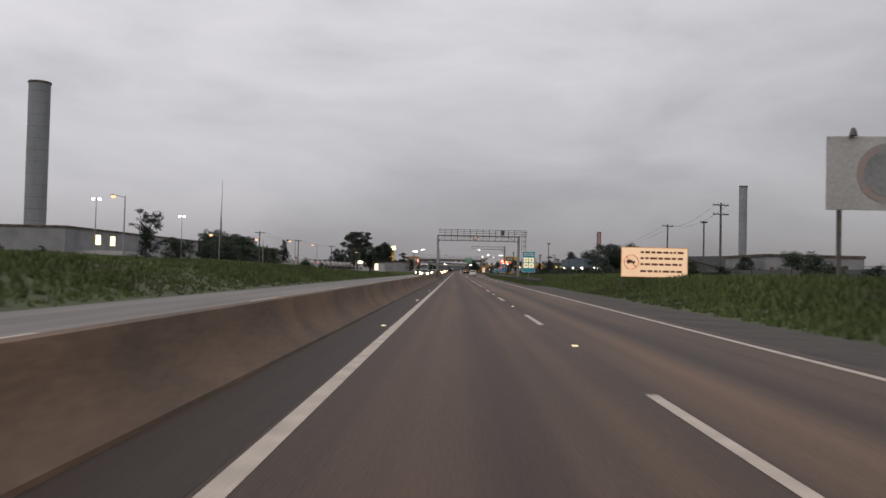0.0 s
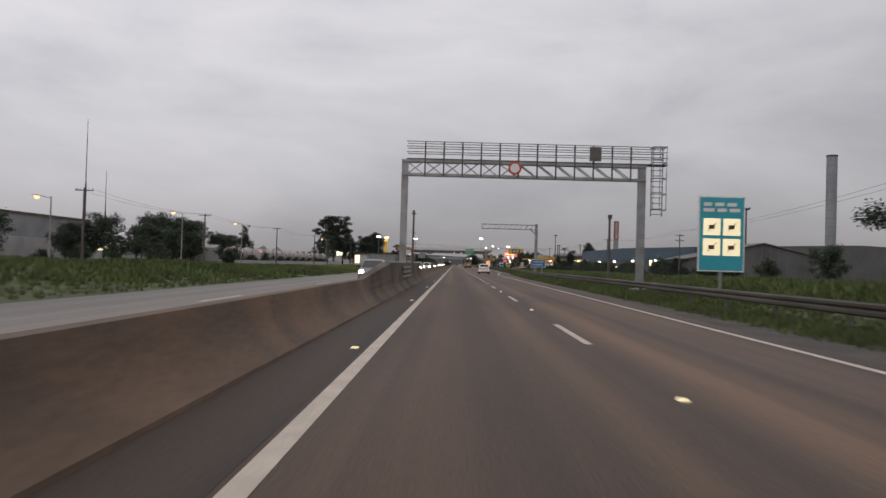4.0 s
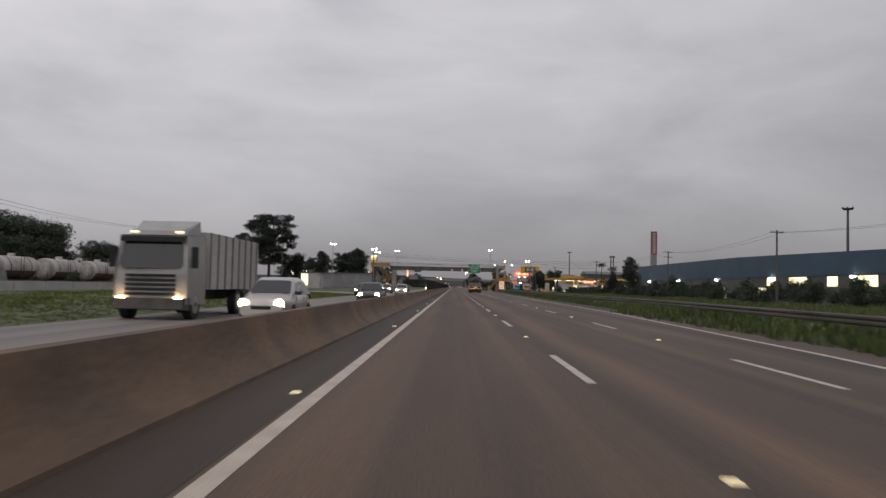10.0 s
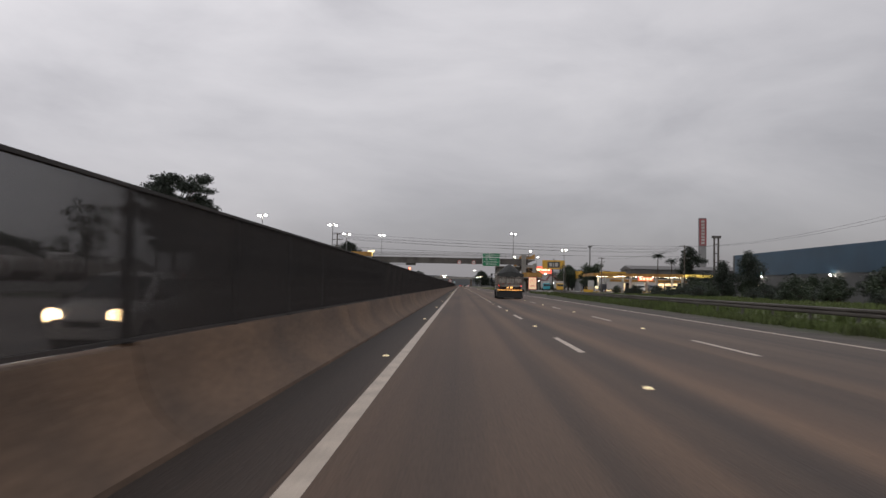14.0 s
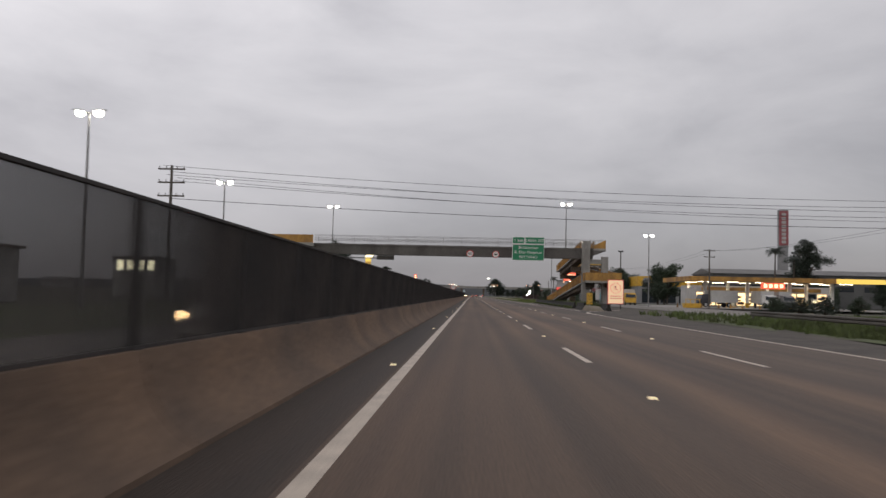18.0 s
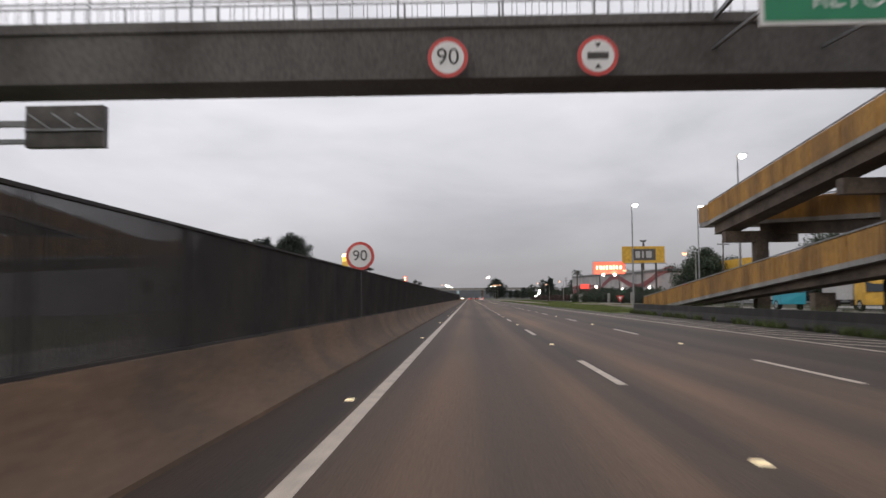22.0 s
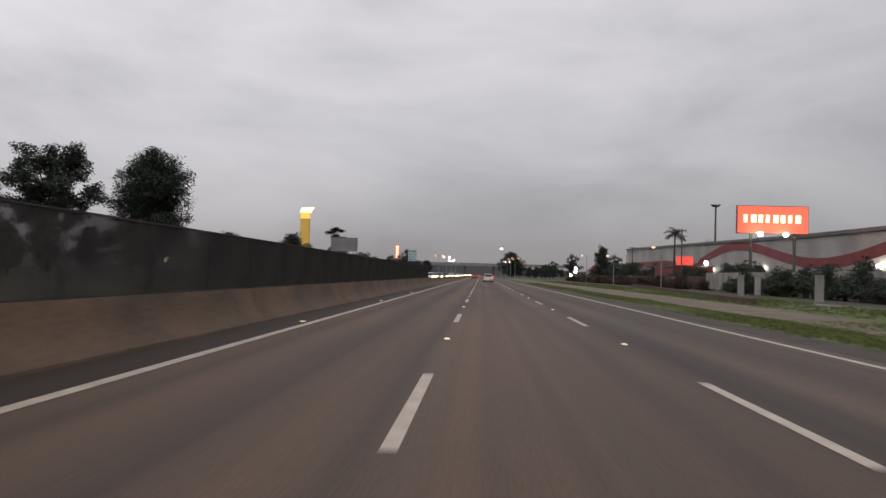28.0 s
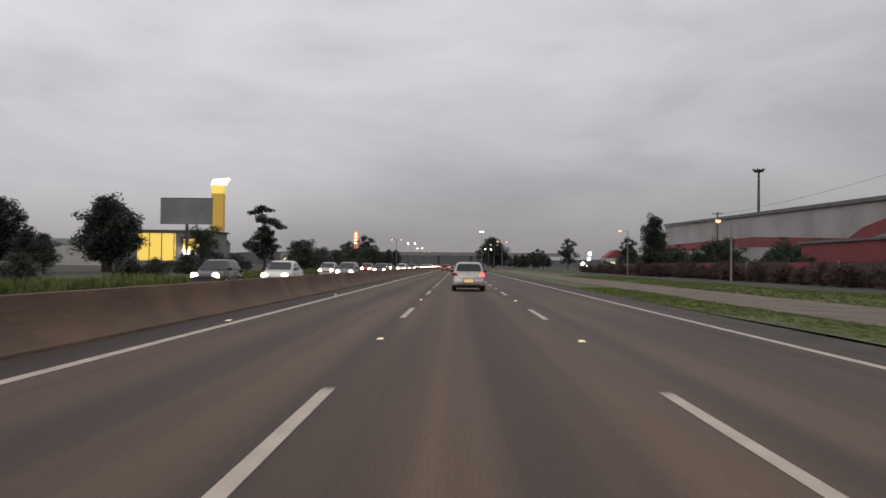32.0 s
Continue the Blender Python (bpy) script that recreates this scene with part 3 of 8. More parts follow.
gp = Mesh().box(-0.05, 0.05, -0.04, 0.04, -0.1, 0.74).box(-0.1, -0.02, -0.05, 0.05, 0.5, 0.7).mesh("post", STEEL_DARK)
for k in range(94):
    y = 78 + 4 * k
    x = float(np.interp(y, [b for a, b in RAIL], [a for a, b in RAIL]))
    part("post", gp, STEEL_DARK, guard, at=pose(x + 0.12, y, 0))

# ---- overhead gantry with a service walkway ----
def gantry():
    t = thing("gantry", "grey steel overhead gantry with a truss beam and railed walkway", "gantry")
    y0 = 128.7
    part("leg", Mesh().box(-1.86, -1.5, y0 - 0.2, y0 + 0.2, 1.2, 6.95), STEEL, t)
    part("leg", Mesh().box(11.08, 11.46, y0 - 0.2, y0 + 0.2, 0, 6.95).box(10.8, 11.7, y0 - 0.5, y0 + 0.5, 0, 0.25), STEEL, t)
    for z in (6.08, 6.82):
        for dy in (-0.22, 0.22):
            part("chord", Mesh().box(-1.86, 11.46, y0 + dy - 0.07, y0 + dy + 0.07, z, z + 0.14), STEEL, t)
    n = 12
    for i in range(n):
        xa, xb = -1.6 + i * 12.2 / n, -1.6 + (i + 1) * 12.2 / n
        part("brace", Mesh().bar((xa, y0 - 0.22, 6.14 if i < 6 else 6.9), (xb, y0 - 0.22, 6.9 if i < 6 else 6.14), 0.06), STEEL, t)
        part("brace", Mesh().bar((xa, y0 + 0.22, 6.9), (xb, y0 + 0.22, 6.14), 0.05), STEEL, t)
        part("hanger", Mesh().box(xb - 0.04, xb + 0.04, y0 - 0.34, y0 - 0.26, 6.08, 7.95), STEEL_DARK, t)
    for z in (7.35, 7.65, 7.92):
        for dy in (-0.33, 0.5):
            part("handrail", Mesh().box(-1.6, 12.6, y0 + dy, y0 + dy + 0.04, z, z + 0.045), STEEL, t)
    part("walkway", Mesh().box(-1.6, 12.6, y0 - 0.3, y0 + 0.5, 6.98, 7.03), STEEL_DARK, t)
    m = Mesh()
    for x in (11.75, 12.35):
        m.box(x, x + 0.05, y0 - 0.1, y0 - 0.05, 4.2, 8.0)
    for i in range(13):
        m.box(11.75, 12.4, y0 - 0.1, y0 - 0.06, 4.3 + i * 0.3, 4.34 + i * 0.3)
    part("ladder", m, STEEL, t, "caged steel ladder")
    for i in range(5):
        z = 4.5 + i * 0.85
        part("cage_hoop", Mesh().box(11.7, 12.45, y0 - 0.72, y0 - 0.68, z, z + 0.05).box(11.7, 11.74, y0 - 0.68, y0 - 0.1, z, z + 0.05).box(12.41, 12.45, y0 - 0.68, y0 - 0.1, z, z + 0.05), STEEL, t)
    for x in (11.7, 12.06, 12.41):
        part("cage_strip", Mesh().box(x, x + 0.035, y0 - 0.75, y0 - 0.72, 4.5, 7.95), STEEL, t)
    part("camera_box", Mesh().box(8.35, 8.95, y0 - 0.55, y0 - 0.3, 7.1, 7.85), STEEL_DARK, t, "dark equipment box")
    part("red_panel", disc(Mesh(), (4.31, 6.6), 0.36, y0 - 0.38), RED, t, "small round red and white sign")
    part("panel_face", disc(Mesh(), (4.31, 6.6), 0.25, y0 - 0.40), WHITE, t)


def cantilever():
    t = thing("cantilever_gantry", "grey steel cantilever sign arm with a triangular truss", "gantry")
    y0 = 214.6
    part("column", Mesh().tube((14.1, y0, 0), (14.1, y0, 8.05), 0.27, 0.22, 14).box(13.7, 14.5, y0 - 0.4, y0 + 0.4, 0, 0.2), STEEL, t, smooth=True)
    for z in (7.1, 7.82):
        for dy in (-0.3, 0.3):
            part("chord", Mesh().box(5.35, 14.1, y0 + dy - 0.05, y0 + dy + 0.05, z, z + 0.1), STEEL, t)
    part("end_frame", Mesh().box(5.35, 5.42, y0 - 0.33, y0 - 0.26, 7.1, 7.9).box(5.35, 5.42, y0 + 0.26, y0 + 0.33, 7.1, 7.9), STEEL, t)
    for i in range(10):
        xa = 5.4 + i * 0.85
        for dy in (-0.3, 0.3):
            part("brace", Mesh().bar((xa, y0 + dy, 7.15), (xa + 0.6, y0 + dy, 7.85), 0.07), STEEL, t)
    part("knee", Mesh().bar((13.2, y0, 7.15), (14.1, y0, 6.3), 0.16), STEEL, t)


gantry()
cantilever()

# camera mast behind the tall median section
mast = thing("camera_mast", "slim dark steel mast with two small cross arms and a camera", "mast", at=pose(-1.7, 139.6, 1.28))
part("pole", Mesh().tube((0, 0, 0), (0, 0, 3.6), 0.09, 0.06), STEEL_DARK, mast, smooth=True)
part("cross_arm", Mesh().box(-0.16, 0.16, -0.04, 0.04, 2.05, 2.1), STEEL_DARK, mast)
part("cross_arm", Mesh().box(-0.18, 0.18, -0.04, 0.04, 3.35, 3.4), STEEL_DARK, mast)
part("camera_head", Mesh().box(-0.08, 0.08, -0.16, 0.1, 3.42, 3.6), STEEL_DARK, mast)


# ---- roadside signs ----
def sign_board(name, label, x0, x1, y, z0, z1, face, posts, border=WHITE, post_mat=STEEL_DARK, cat="sign"):
    t = thing(name, label, cat)
    part("board", Mesh().box(x0, x1, y, y + 0.06, z0, z1), border, t)
    part("face", Mesh().box(x0 + 0.05, x1 - 0.05, y - 0.012, y + 0.001, z0 + 0.05, z1 - 0.05), face, t)
    for px in posts:
        part("post", Mesh().box(px - 0.06, px + 0.06, y + 0.06, y + 0.16, -0.1, z1 - 0.1), post_mat, t)
    return t


def bars(t, x0, x1, y, rows, h, material, seed, gap=0.12):
    """Lines of unreadable writing as plain bars."""
    rnd = random.Random(seed)
    for z in rows:
        x = x0
        while x < x1 - 0.1:
            w = min(rnd.uniform(0.25, 0.8) * h * 4, x1 - x)
            part("word_bar", Mesh().box(x, x + w, y - 0.012, y - 0.004, z, z + h), material, t)
            x += w + gap


t = sign_board("truck_ban_sign", "large orange board, headlight reflection painted as glow, with a red no-trucks ring on dark posts", 12.85, 17.5, 54.8, 1.14, 3.24, BOARD_LIT, (13.0, 15.1, 17.3), TAN)
m = Mesh()
for i in range(28):
    a, b = 2 * math.pi * i / 28, 2 * math.pi * (i + 1) / 28
    m.bar((13.55 + 0.5 * math.cos(a), 54.77, 2.2 + 0.5 * math.sin(a)), (13.55 + 0.5 * math.cos(b), 54.77, 2.2 + 0.5 * math.sin(b)), 0.14, 0.02)
m.bar((13.2, 54.77, 2.55), (13.9, 54.77, 1.85), 0.13, 0.02)
part("ban_ring", m, RED, t)
part("truck_picture", Mesh().box(13.25, 13.62, 54.755, 54.765, 2.13, 2.34).box(13.64, 13.82, 54.755, 54.765, 2.13, 2.27).box(13.3, 13.4, 54.755, 54.765, 2.06, 2.13).box(13.66, 13.76, 54.755, 54.765, 2.06, 2.13), DARKTEXT, t)
bars(t, 14.2, 17.2, 54.788, (2.82, 2.4, 1.98, 1.5), 0.15, INK, 3, 0.1)

t = sign_board("service_sign", "teal services sign with four pale pictogram squares, headlight reflection painted as glow", 11.0, 12.87, 117.2, 1.3, 4.35, CYAN, (11.95,), WHITE, STEEL)
for i in range(2):
    for j in range(2):
        x, z = 11.2 + i * 0.8, 1.95 + j * 0.82
        part("pictogram_square", Mesh().box(x, x + 0.68, 117.17, 117.186, z, z + 0.68), PICTO_LIT, t)
        part("pictogram", Mesh().bar((x + 0.15, 117.16, z + 0.15), (x + 0.52, 117.16, z + 0.53), 0.12, 0.01).box(x + 0.2, x + 0.45, 117.155, 117.165, z + 0.25, z + 0.42), DARKTEXT, t)
bars(t, 11.2, 12.7, 117.186, (3.95, 3.72), 0.14, WHITE, 5)

t = sign_board("direction_sign", "small blue roadside sign with two lines of white lettering", 11.5, 13.47, 194.4, 1.2, 2.24, BLUE, (12.0, 13.0), WHITE, STEEL)
bars(t, 11.75, 13.2, 194.386, (1.86, 1.50), 0.12, WHITE, 8)

# white painted hoarding with a round faded picture
t = thing("hoarding", "weathered white hoarding with a faded round emblem on steel posts", "billboard", at=pose(20.4, 40, 0, 0, 0, -6))
part("board", Mesh().box(0, 6.5, 0, 0.15, 4.9, 8.7), WALL_WHITE, t)
part("emblem", disc(Mesh(), (3.0, 6.8), 1.55, -0.03, 32, 0.03), EMBLEM, t, "faded reddish ring")
part("emblem_centre", disc(Mesh(), (3.0, 6.8), 1.2, -0.05, 32, 0.03), WALL_GREY, t)
part("cap_lamp", Mesh().tube((1.2, -0.2, 8.7), (1.2, -0.2, 9.1), 0.22, 0.1), STEEL_DARK, t)
part("cap_lamp", Mesh().tube((3.6, -0.2, 8.7), (3.6, -0.2, 9.1), 0.22, 0.1), STEEL_DARK, t)
for x in (0.6, 5.6):
    part("post", Mesh().box(x, x + 0.2, 0.16, 0.36, -0.2, 8.5), STEEL_DARK, t)


# ---- footbridge over the motorway ----
def footbridge():
    y0 = 522.8
    t = thing("footbridge", "concrete footbridge with thin railings and ochre-panelled ramps", "bridge")
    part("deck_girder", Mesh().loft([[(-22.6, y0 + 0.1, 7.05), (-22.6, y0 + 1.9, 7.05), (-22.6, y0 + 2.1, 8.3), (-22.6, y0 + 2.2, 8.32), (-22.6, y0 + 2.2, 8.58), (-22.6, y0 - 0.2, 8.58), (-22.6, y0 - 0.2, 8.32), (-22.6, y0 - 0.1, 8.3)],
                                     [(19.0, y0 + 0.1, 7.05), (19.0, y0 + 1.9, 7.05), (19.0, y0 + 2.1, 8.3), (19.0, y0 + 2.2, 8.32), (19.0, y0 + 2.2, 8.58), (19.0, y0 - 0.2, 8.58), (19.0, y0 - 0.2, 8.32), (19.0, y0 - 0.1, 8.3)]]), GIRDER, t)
    for yy in (y0 - 0.15, y0 + 2.1):
        for z in (9.1, 9.35, 9.8):
            part("handrail", Mesh().box(-22.6, 20.6, yy, yy + 0.04, z, z + 0.05), STEEL, t)
        thin = Mesh().box(0, 0.018, 0.005, 0.035, 8.58, 9.8).mesh("baluster", STEEL)
        thick = Mesh().box(0, 0.06, 0.0, 0.04, 8.58, 9.82).mesh("railing_post", STEEL)
        for i in range(110):
            part("baluster" if i % 7 else "railing_post", thin if i % 7 else thick, STEEL, t, at=pose(-22.4 + i * 0.39, yy, 0))
    part("column", Mesh().box(17.3, 18.45, y0 - 0.9, y0 + 0.05, -0.2, 9.65), CONCRETE_PALE, t)
    part("column", Mesh().box(20.37, 21.3, y0 + 0.2, y0 + 1.2, -0.2, 7.4), CONCRETE_PALE, t)
    part("cross_beam", Mesh().box(18.48, 20.36, y0 + 0.25, y0 + 0.95, 6.3, 6.98), CONCRETE_PALE, t)
    part("end_bracket", Mesh().loft([[(19.02, y0 - 0.15, 7.5), (19.02, y0 + 2.1, 7.5), (19.02, y0 + 2.1, 8.3), (19.02, y0 - 0.15, 8.3)], [(20.85, y0 - 0.15, 8.22), (20.85, y0 + 2.1, 8.22), (20.85, y0 + 2.1, 8.3), (20.85, y0 - 0.15, 8.3)]]), GIRDER, t)
    part("landing", Mesh().box(19.02, 20.85, y0 - 0.2, y0 + 2.6, 8.31, 8.57), CONCRETE_PALE, t)
    part("side_panel", Mesh().loft([[(19.04, y0 - 0.19, 8.58), (19.04, y0 - 0.13, 8.58), (19.04, y0 - 0.13, 9.0), (19.04, y0 - 0.19, 9.0)], [(20.83, y0 - 0.19, 8.58), (20.83, y0 - 0.13, 8.58), (20.83, y0 - 0.13, 9.85), (20.83, y0 - 0.19, 9.85)]]), OCHRE, t)
    part("side_panel", Mesh().box(20.79, 20.85, y0 - 0.12, y0 + 2.6, 8.58, 9.85), OCHRE, t)
    part("column", Mesh().box(-22.0, -20.4, y0 + 0.3, y0 + 1.5, -0.2, 6.9), CONCRETE_PALE, t)

    def ramp(x0, x1, ya, za, yb, zb, panels):
        s = part("ramp", Mesh().loft([[(x0, ya, za - 0.25), (x1, ya, za - 0.25), (x1, ya, za), (x0, ya, za)], [(x0, yb, zb - 0.25), (x1, yb, zb - 0.25), (x1, yb, zb), (x0, yb, zb)]]), CONCRETE_PALE, t)
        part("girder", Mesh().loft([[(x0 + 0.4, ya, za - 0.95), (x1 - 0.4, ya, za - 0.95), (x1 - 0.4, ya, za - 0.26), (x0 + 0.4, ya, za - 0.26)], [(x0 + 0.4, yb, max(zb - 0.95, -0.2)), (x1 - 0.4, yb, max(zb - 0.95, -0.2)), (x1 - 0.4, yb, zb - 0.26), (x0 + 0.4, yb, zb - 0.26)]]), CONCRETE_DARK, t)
        pickets = Mesh()
        for x in (x0, x1 - 0.06):
            for i in range(panels):
                a, b = i / panels, (i + 0.985) / panels
                pa, pb = (ya + (yb - ya) * a, za + (zb - za) * a), (ya + (yb - ya) * b, za + (zb - za) * b)
                pm = Mesh().loft([[(x, pa[0], pa[1]), (x + 0.06, pa[0], pa[1]), (x + 0.06, pa[0], pa[1] + 1.1), (x, pa[0], pa[1] + 1.1)], [(x, pb[0], pb[1]), (x + 0.06, pb[0], pb[1]), (x + 0.06, pb[0], pb[1] + 1.1), (x, pb[0], pb[1] + 1.1)]])
                part("side_panel", pm, OCHRE, t)
                for j in range(9):
                    u = (i + 0.05 + j * 0.113) / panels
                    yr, zr = ya + (yb - ya) * u, za + (zb - za) * u
                    pickets.box(x - 0.03, x + 0.09, yr - 0.03, yr + 0.03, zr - 0.04, zr + 1.16)
            part("top_rail", Mesh().bar((x + 0.03, ya, za + 1.22), (x + 0.03, yb, zb + 1.22), 0.06), STEEL, t)
        tagged(part("picket_infill", pickets, OCHRE, t), kind="stuff")

    ramp(17.4, 19.4, y0 + 1.5, 8.58, 557, 6.35, 10)
    ramp(20.4, 22.4, 557, 6.35, 521, 3.75, 10)
    ramp(17.4, 19.4, 521, 3.75, 578, 0.05, 14)
    for x0, x1, ya, yb, z in ((17.4, 22.4, 557, 559.2, 6.35), (17.4, 22.5, 518.8, 521, 3.75)):
        part("landing", Mesh().box(x0, x1, ya, yb, z - 0.3, z), CONCRETE_PALE, t)
        ye = yb if ya > 540 else ya
        part("side_panel", Mesh().box(x0, x1, ye - 0.03, ye + 0.03, z, z + 1.15), OCHRE, t)
        part("side_panel", Mesh().box(x0 - 0.03, x0 + 0.03, ya, yb, z, z + 1.1), OCHRE, t)
        part("side_panel", Mesh().box(x1 - 0.03, x1 + 0.03, ya, yb, z, z + 1.1), OCHRE, t)
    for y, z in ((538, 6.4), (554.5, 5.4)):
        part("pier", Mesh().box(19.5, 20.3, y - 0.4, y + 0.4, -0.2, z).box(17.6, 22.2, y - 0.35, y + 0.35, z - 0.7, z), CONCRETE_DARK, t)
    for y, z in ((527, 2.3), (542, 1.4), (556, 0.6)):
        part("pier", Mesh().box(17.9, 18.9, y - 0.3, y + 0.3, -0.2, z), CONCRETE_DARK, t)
    # far side ramp beyond the oncoming carriageway
    part("landing", Mesh().box(-30, -22.6, y0 - 1.2, y0 + 2.2, 8.1, 8.58), CONCRETE_PALE, t)
    part("side_panel", Mesh().box(-30, -22.6, y0 - 1.2, y0 - 1.14, 8.58, 9.75), OCHRE, t)
    ramp(-30, -27.6, y0 + 2, 8.58, 575, 5.4, 10)
    ramp(-26.6, -24.4, 575, 5.4, 525, 2.6, 10)
    part("column", Mesh().box(-29.4, -28.2, y0 - 0.5, y0 + 0.7, -0.2, 8.1), CONCRETE_DARK, t)


footbridge()

t = thing("overhead_sign", "green overhead direction sign with white lettering before the footbridge", "sign")
YS = 517.0
part("panel", Mesh().box(6.756, 11.267, YS, YS + 0.08, 6.342, 8.659), WHITE, t)
part("face", Mesh().box(6.827, 11.196, YS - 0.015, YS - 0.001, 6.412, 8.588), GREEN, t)
part("top_panel", Mesh().box(6.756, 8.481, YS, YS + 0.08, 8.694, 9.685), WHITE, t)
part("top_face", Mesh().box(6.818, 8.419, YS - 0.015, YS - 0.001, 8.756, 9.623), GREEN, t)
part("top_panel", Mesh().box(8.543, 11.267, YS, YS + 0.08, 8.694, 9.685), WHITE, t)
part("top_face", Mesh().box(8.605, 11.205, YS - 0.015, YS - 0.001, 8.756, 9.623), GREEN, t)
for x in (7.6, 10.4):
    part("hanger", Mesh().box(x, x + 0.09, YS + 0.08, YS + 0.2, 6.4, 9.5), STEEL, t)
    part("bracket_arm", Mesh().box(x, x + 0.09, YS + 0.2, 522.68, 8.4, 8.5), STEEL, t)
    part("bracket_arm", Mesh().bar((x + 0.045, YS + 0.2, 7.3), (x + 0.045, 522.8, 7.7), 0.08), STEEL, t)
up = lambda x, z, y=YS - 0.022: pose(x, y, z, 90, 0, 0)
lettering("lettering", "1 km", 0.663, WHITE, t, up(7.623, 9.172))
lettering("lettering", "SAÍDA 207", 0.548, WHITE, t, up(9.905, 9.172))
lettering("lettering", "Bonsucesso", 0.584, WHITE, t, up(9.012, 8.181))
lettering("lettering", "B. Dos Pimentas", 0.584, WHITE, t, up(9.012, 7.509))
lettering("lettering", "RETORNO", 0.548, WHITE, t, up(9.012, 6.828))


def round_sign(x, z, y, text=None, r=0.52, at_post=None):
    t = thing("speed_limit_sign" if text else "height_limit_sign", "round white sign with a red rim fixed to the footbridge girder", "sign", "round signs on the footbridge")
    part("rim", disc(Mesh(), (x, z), r, y), RED, t)
    part("face", disc(Mesh(), (x, z), r * 0.8, y - 0.012, 24, 0.01), WHITE, t)
    if text:
        lettering("lettering", text, 0.6, DARKTEXT, t, pose(x, y - 0.02, z, 90, 0, 0))
    else:
        part("text_line", Mesh().box(x - 0.27, x + 0.27, y - 0.022, y - 0.014, z - 0.09, z + 0.09), DARKTEXT, t)
        part("arrow", Mesh().poly([(x - 0.09, y - 0.02, z + 0.33), (x, y - 0.02, z + 0.2), (x + 0.09, y - 0.02, z + 0.33)]).poly([(x - 0.09, y - 0.02, z - 0.33), (x + 0.09, y - 0.02, z - 0.33), (x, y - 0.02, z - 0.2)]), DARKTEXT, t)


round_sign(0.77, 7.42, 522.3, "90")
round_sign(4.58, 7.4, 522.3)

t = thing("message_panel", "dark overhead message panel for the oncoming side seen from behind", "sign")
part("housing", Mesh().box(-13.9, -11.2, 529.0, 529.4, 6.55, 7.98), STEEL_DARK, t)
part("rib", Mesh().box(-13.9, -11.2, 528.94, 528.99, 7.1, 7.18), STEEL, t)
for i in range(3):
    part("brace", Mesh().bar((-13.8 + i * 0.85, 528.96, 7.7), (-13.0 + i * 0.85, 528.96, 7.15), 0.06), STEEL, t)
part("support_beam", Mesh().box(-26, -13.9, 529.1, 529.3, 7.3, 7.5), STEEL, t)
part("support_beam", Mesh().box(-26, -13.9, 529.1, 529.3, 6.7, 6.86), STEEL, t)
part("support_column", Mesh().tube((-26, 529.2, -0.2), (-26, 529.2, 7.6), 0.22, 0.18, 12), STEEL, t, smooth=True)

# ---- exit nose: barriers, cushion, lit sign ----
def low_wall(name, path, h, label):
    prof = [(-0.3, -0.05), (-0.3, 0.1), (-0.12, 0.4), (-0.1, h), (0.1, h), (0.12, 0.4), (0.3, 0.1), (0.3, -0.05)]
    return solid(name, ring_sweep(Mesh(), prof, path), CONCRETE_BLACKISH, label, "barrier")


low_wall("exit_barrier", [(13.4, 499), (13.6, 520), (13.9, 545), (14.2, 566)], 0.72, "low dark mottled concrete barrier along the exit")
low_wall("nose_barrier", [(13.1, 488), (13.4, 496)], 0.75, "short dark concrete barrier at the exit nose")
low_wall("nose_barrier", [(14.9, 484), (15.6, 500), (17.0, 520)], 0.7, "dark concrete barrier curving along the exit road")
def weeds(name, label, path, count, spread, h, z, seed):
    """Tufts of weeds along a line of points (x, y)."""
    r3, m = random.Random(seed), Mesh()
    for _ in range(count):
        i = r3.randrange(len(path) - 1)
        u = r3.random()
        x = path[i][0] + (path[i + 1][0] - path[i][0]) * u + r3.uniform(-spread, spread)
        y = path[i][1] + (path[i + 1][1] - path[i][1]) * u
        if noise.noise((x * 0.3, y * 0.35, seed)) < -0.05:
            continue
        for _b in range(5):
            q, hh, w = r3.uniform(0, 6.28), h * r3.uniform(0.4, 1.2), r3.uniform(0.012, 0.03)
            dx, dy, k = math.cos(q), math.sin(q), len(m.v)
            m.v += [(x - dy * w, y + dx * w, z), (x + dy * w, y - dx * w, z), (x + dx * hh * 0.5, y + dy * hh * 0.5, z + hh)]
            m.f.append((k, k + 1, k + 2))
    solid(name, m, GRASS, label, "weeds", kind="stuff")


weeds("barrier_weeds", "ragged weeds behind the dark exit barriers", [(13.9, 486), (14.2, 500), (14.6, 525), (15.0, 566)], 2600, 0.5, 0.85, 0.0, 71)
weeds("kerb_weeds", "small weeds growing at the foot of the exit barrier", [(12.95, 499), (13.2, 520), (13.5, 545), (13.8, 566)], 1200, 0.12, 0.3, 0.0, 72)
t = thing("exit_chevron", "yellow and black chevron marker at the exit nose", "sign")
part("board", Mesh().box(12.87, 13.47, 485.3, 485.36, 0.62, 1.78), YELLOW, t)
for i in range(3):
    z = 0.70 + i * 0.36
    part("chevron", Mesh().bar((12.9, 485.27, z + 0.2), (13.17, 485.27, z), 0.13, 0.02).bar((13.44, 485.27, z + 0.2), (13.17, 485.27, z), 0.13, 0.02), BLACK, t)
part("post", Mesh().box(13.12, 13.22, 485.37, 485.47, -0.05, 1.7), STEEL, t)
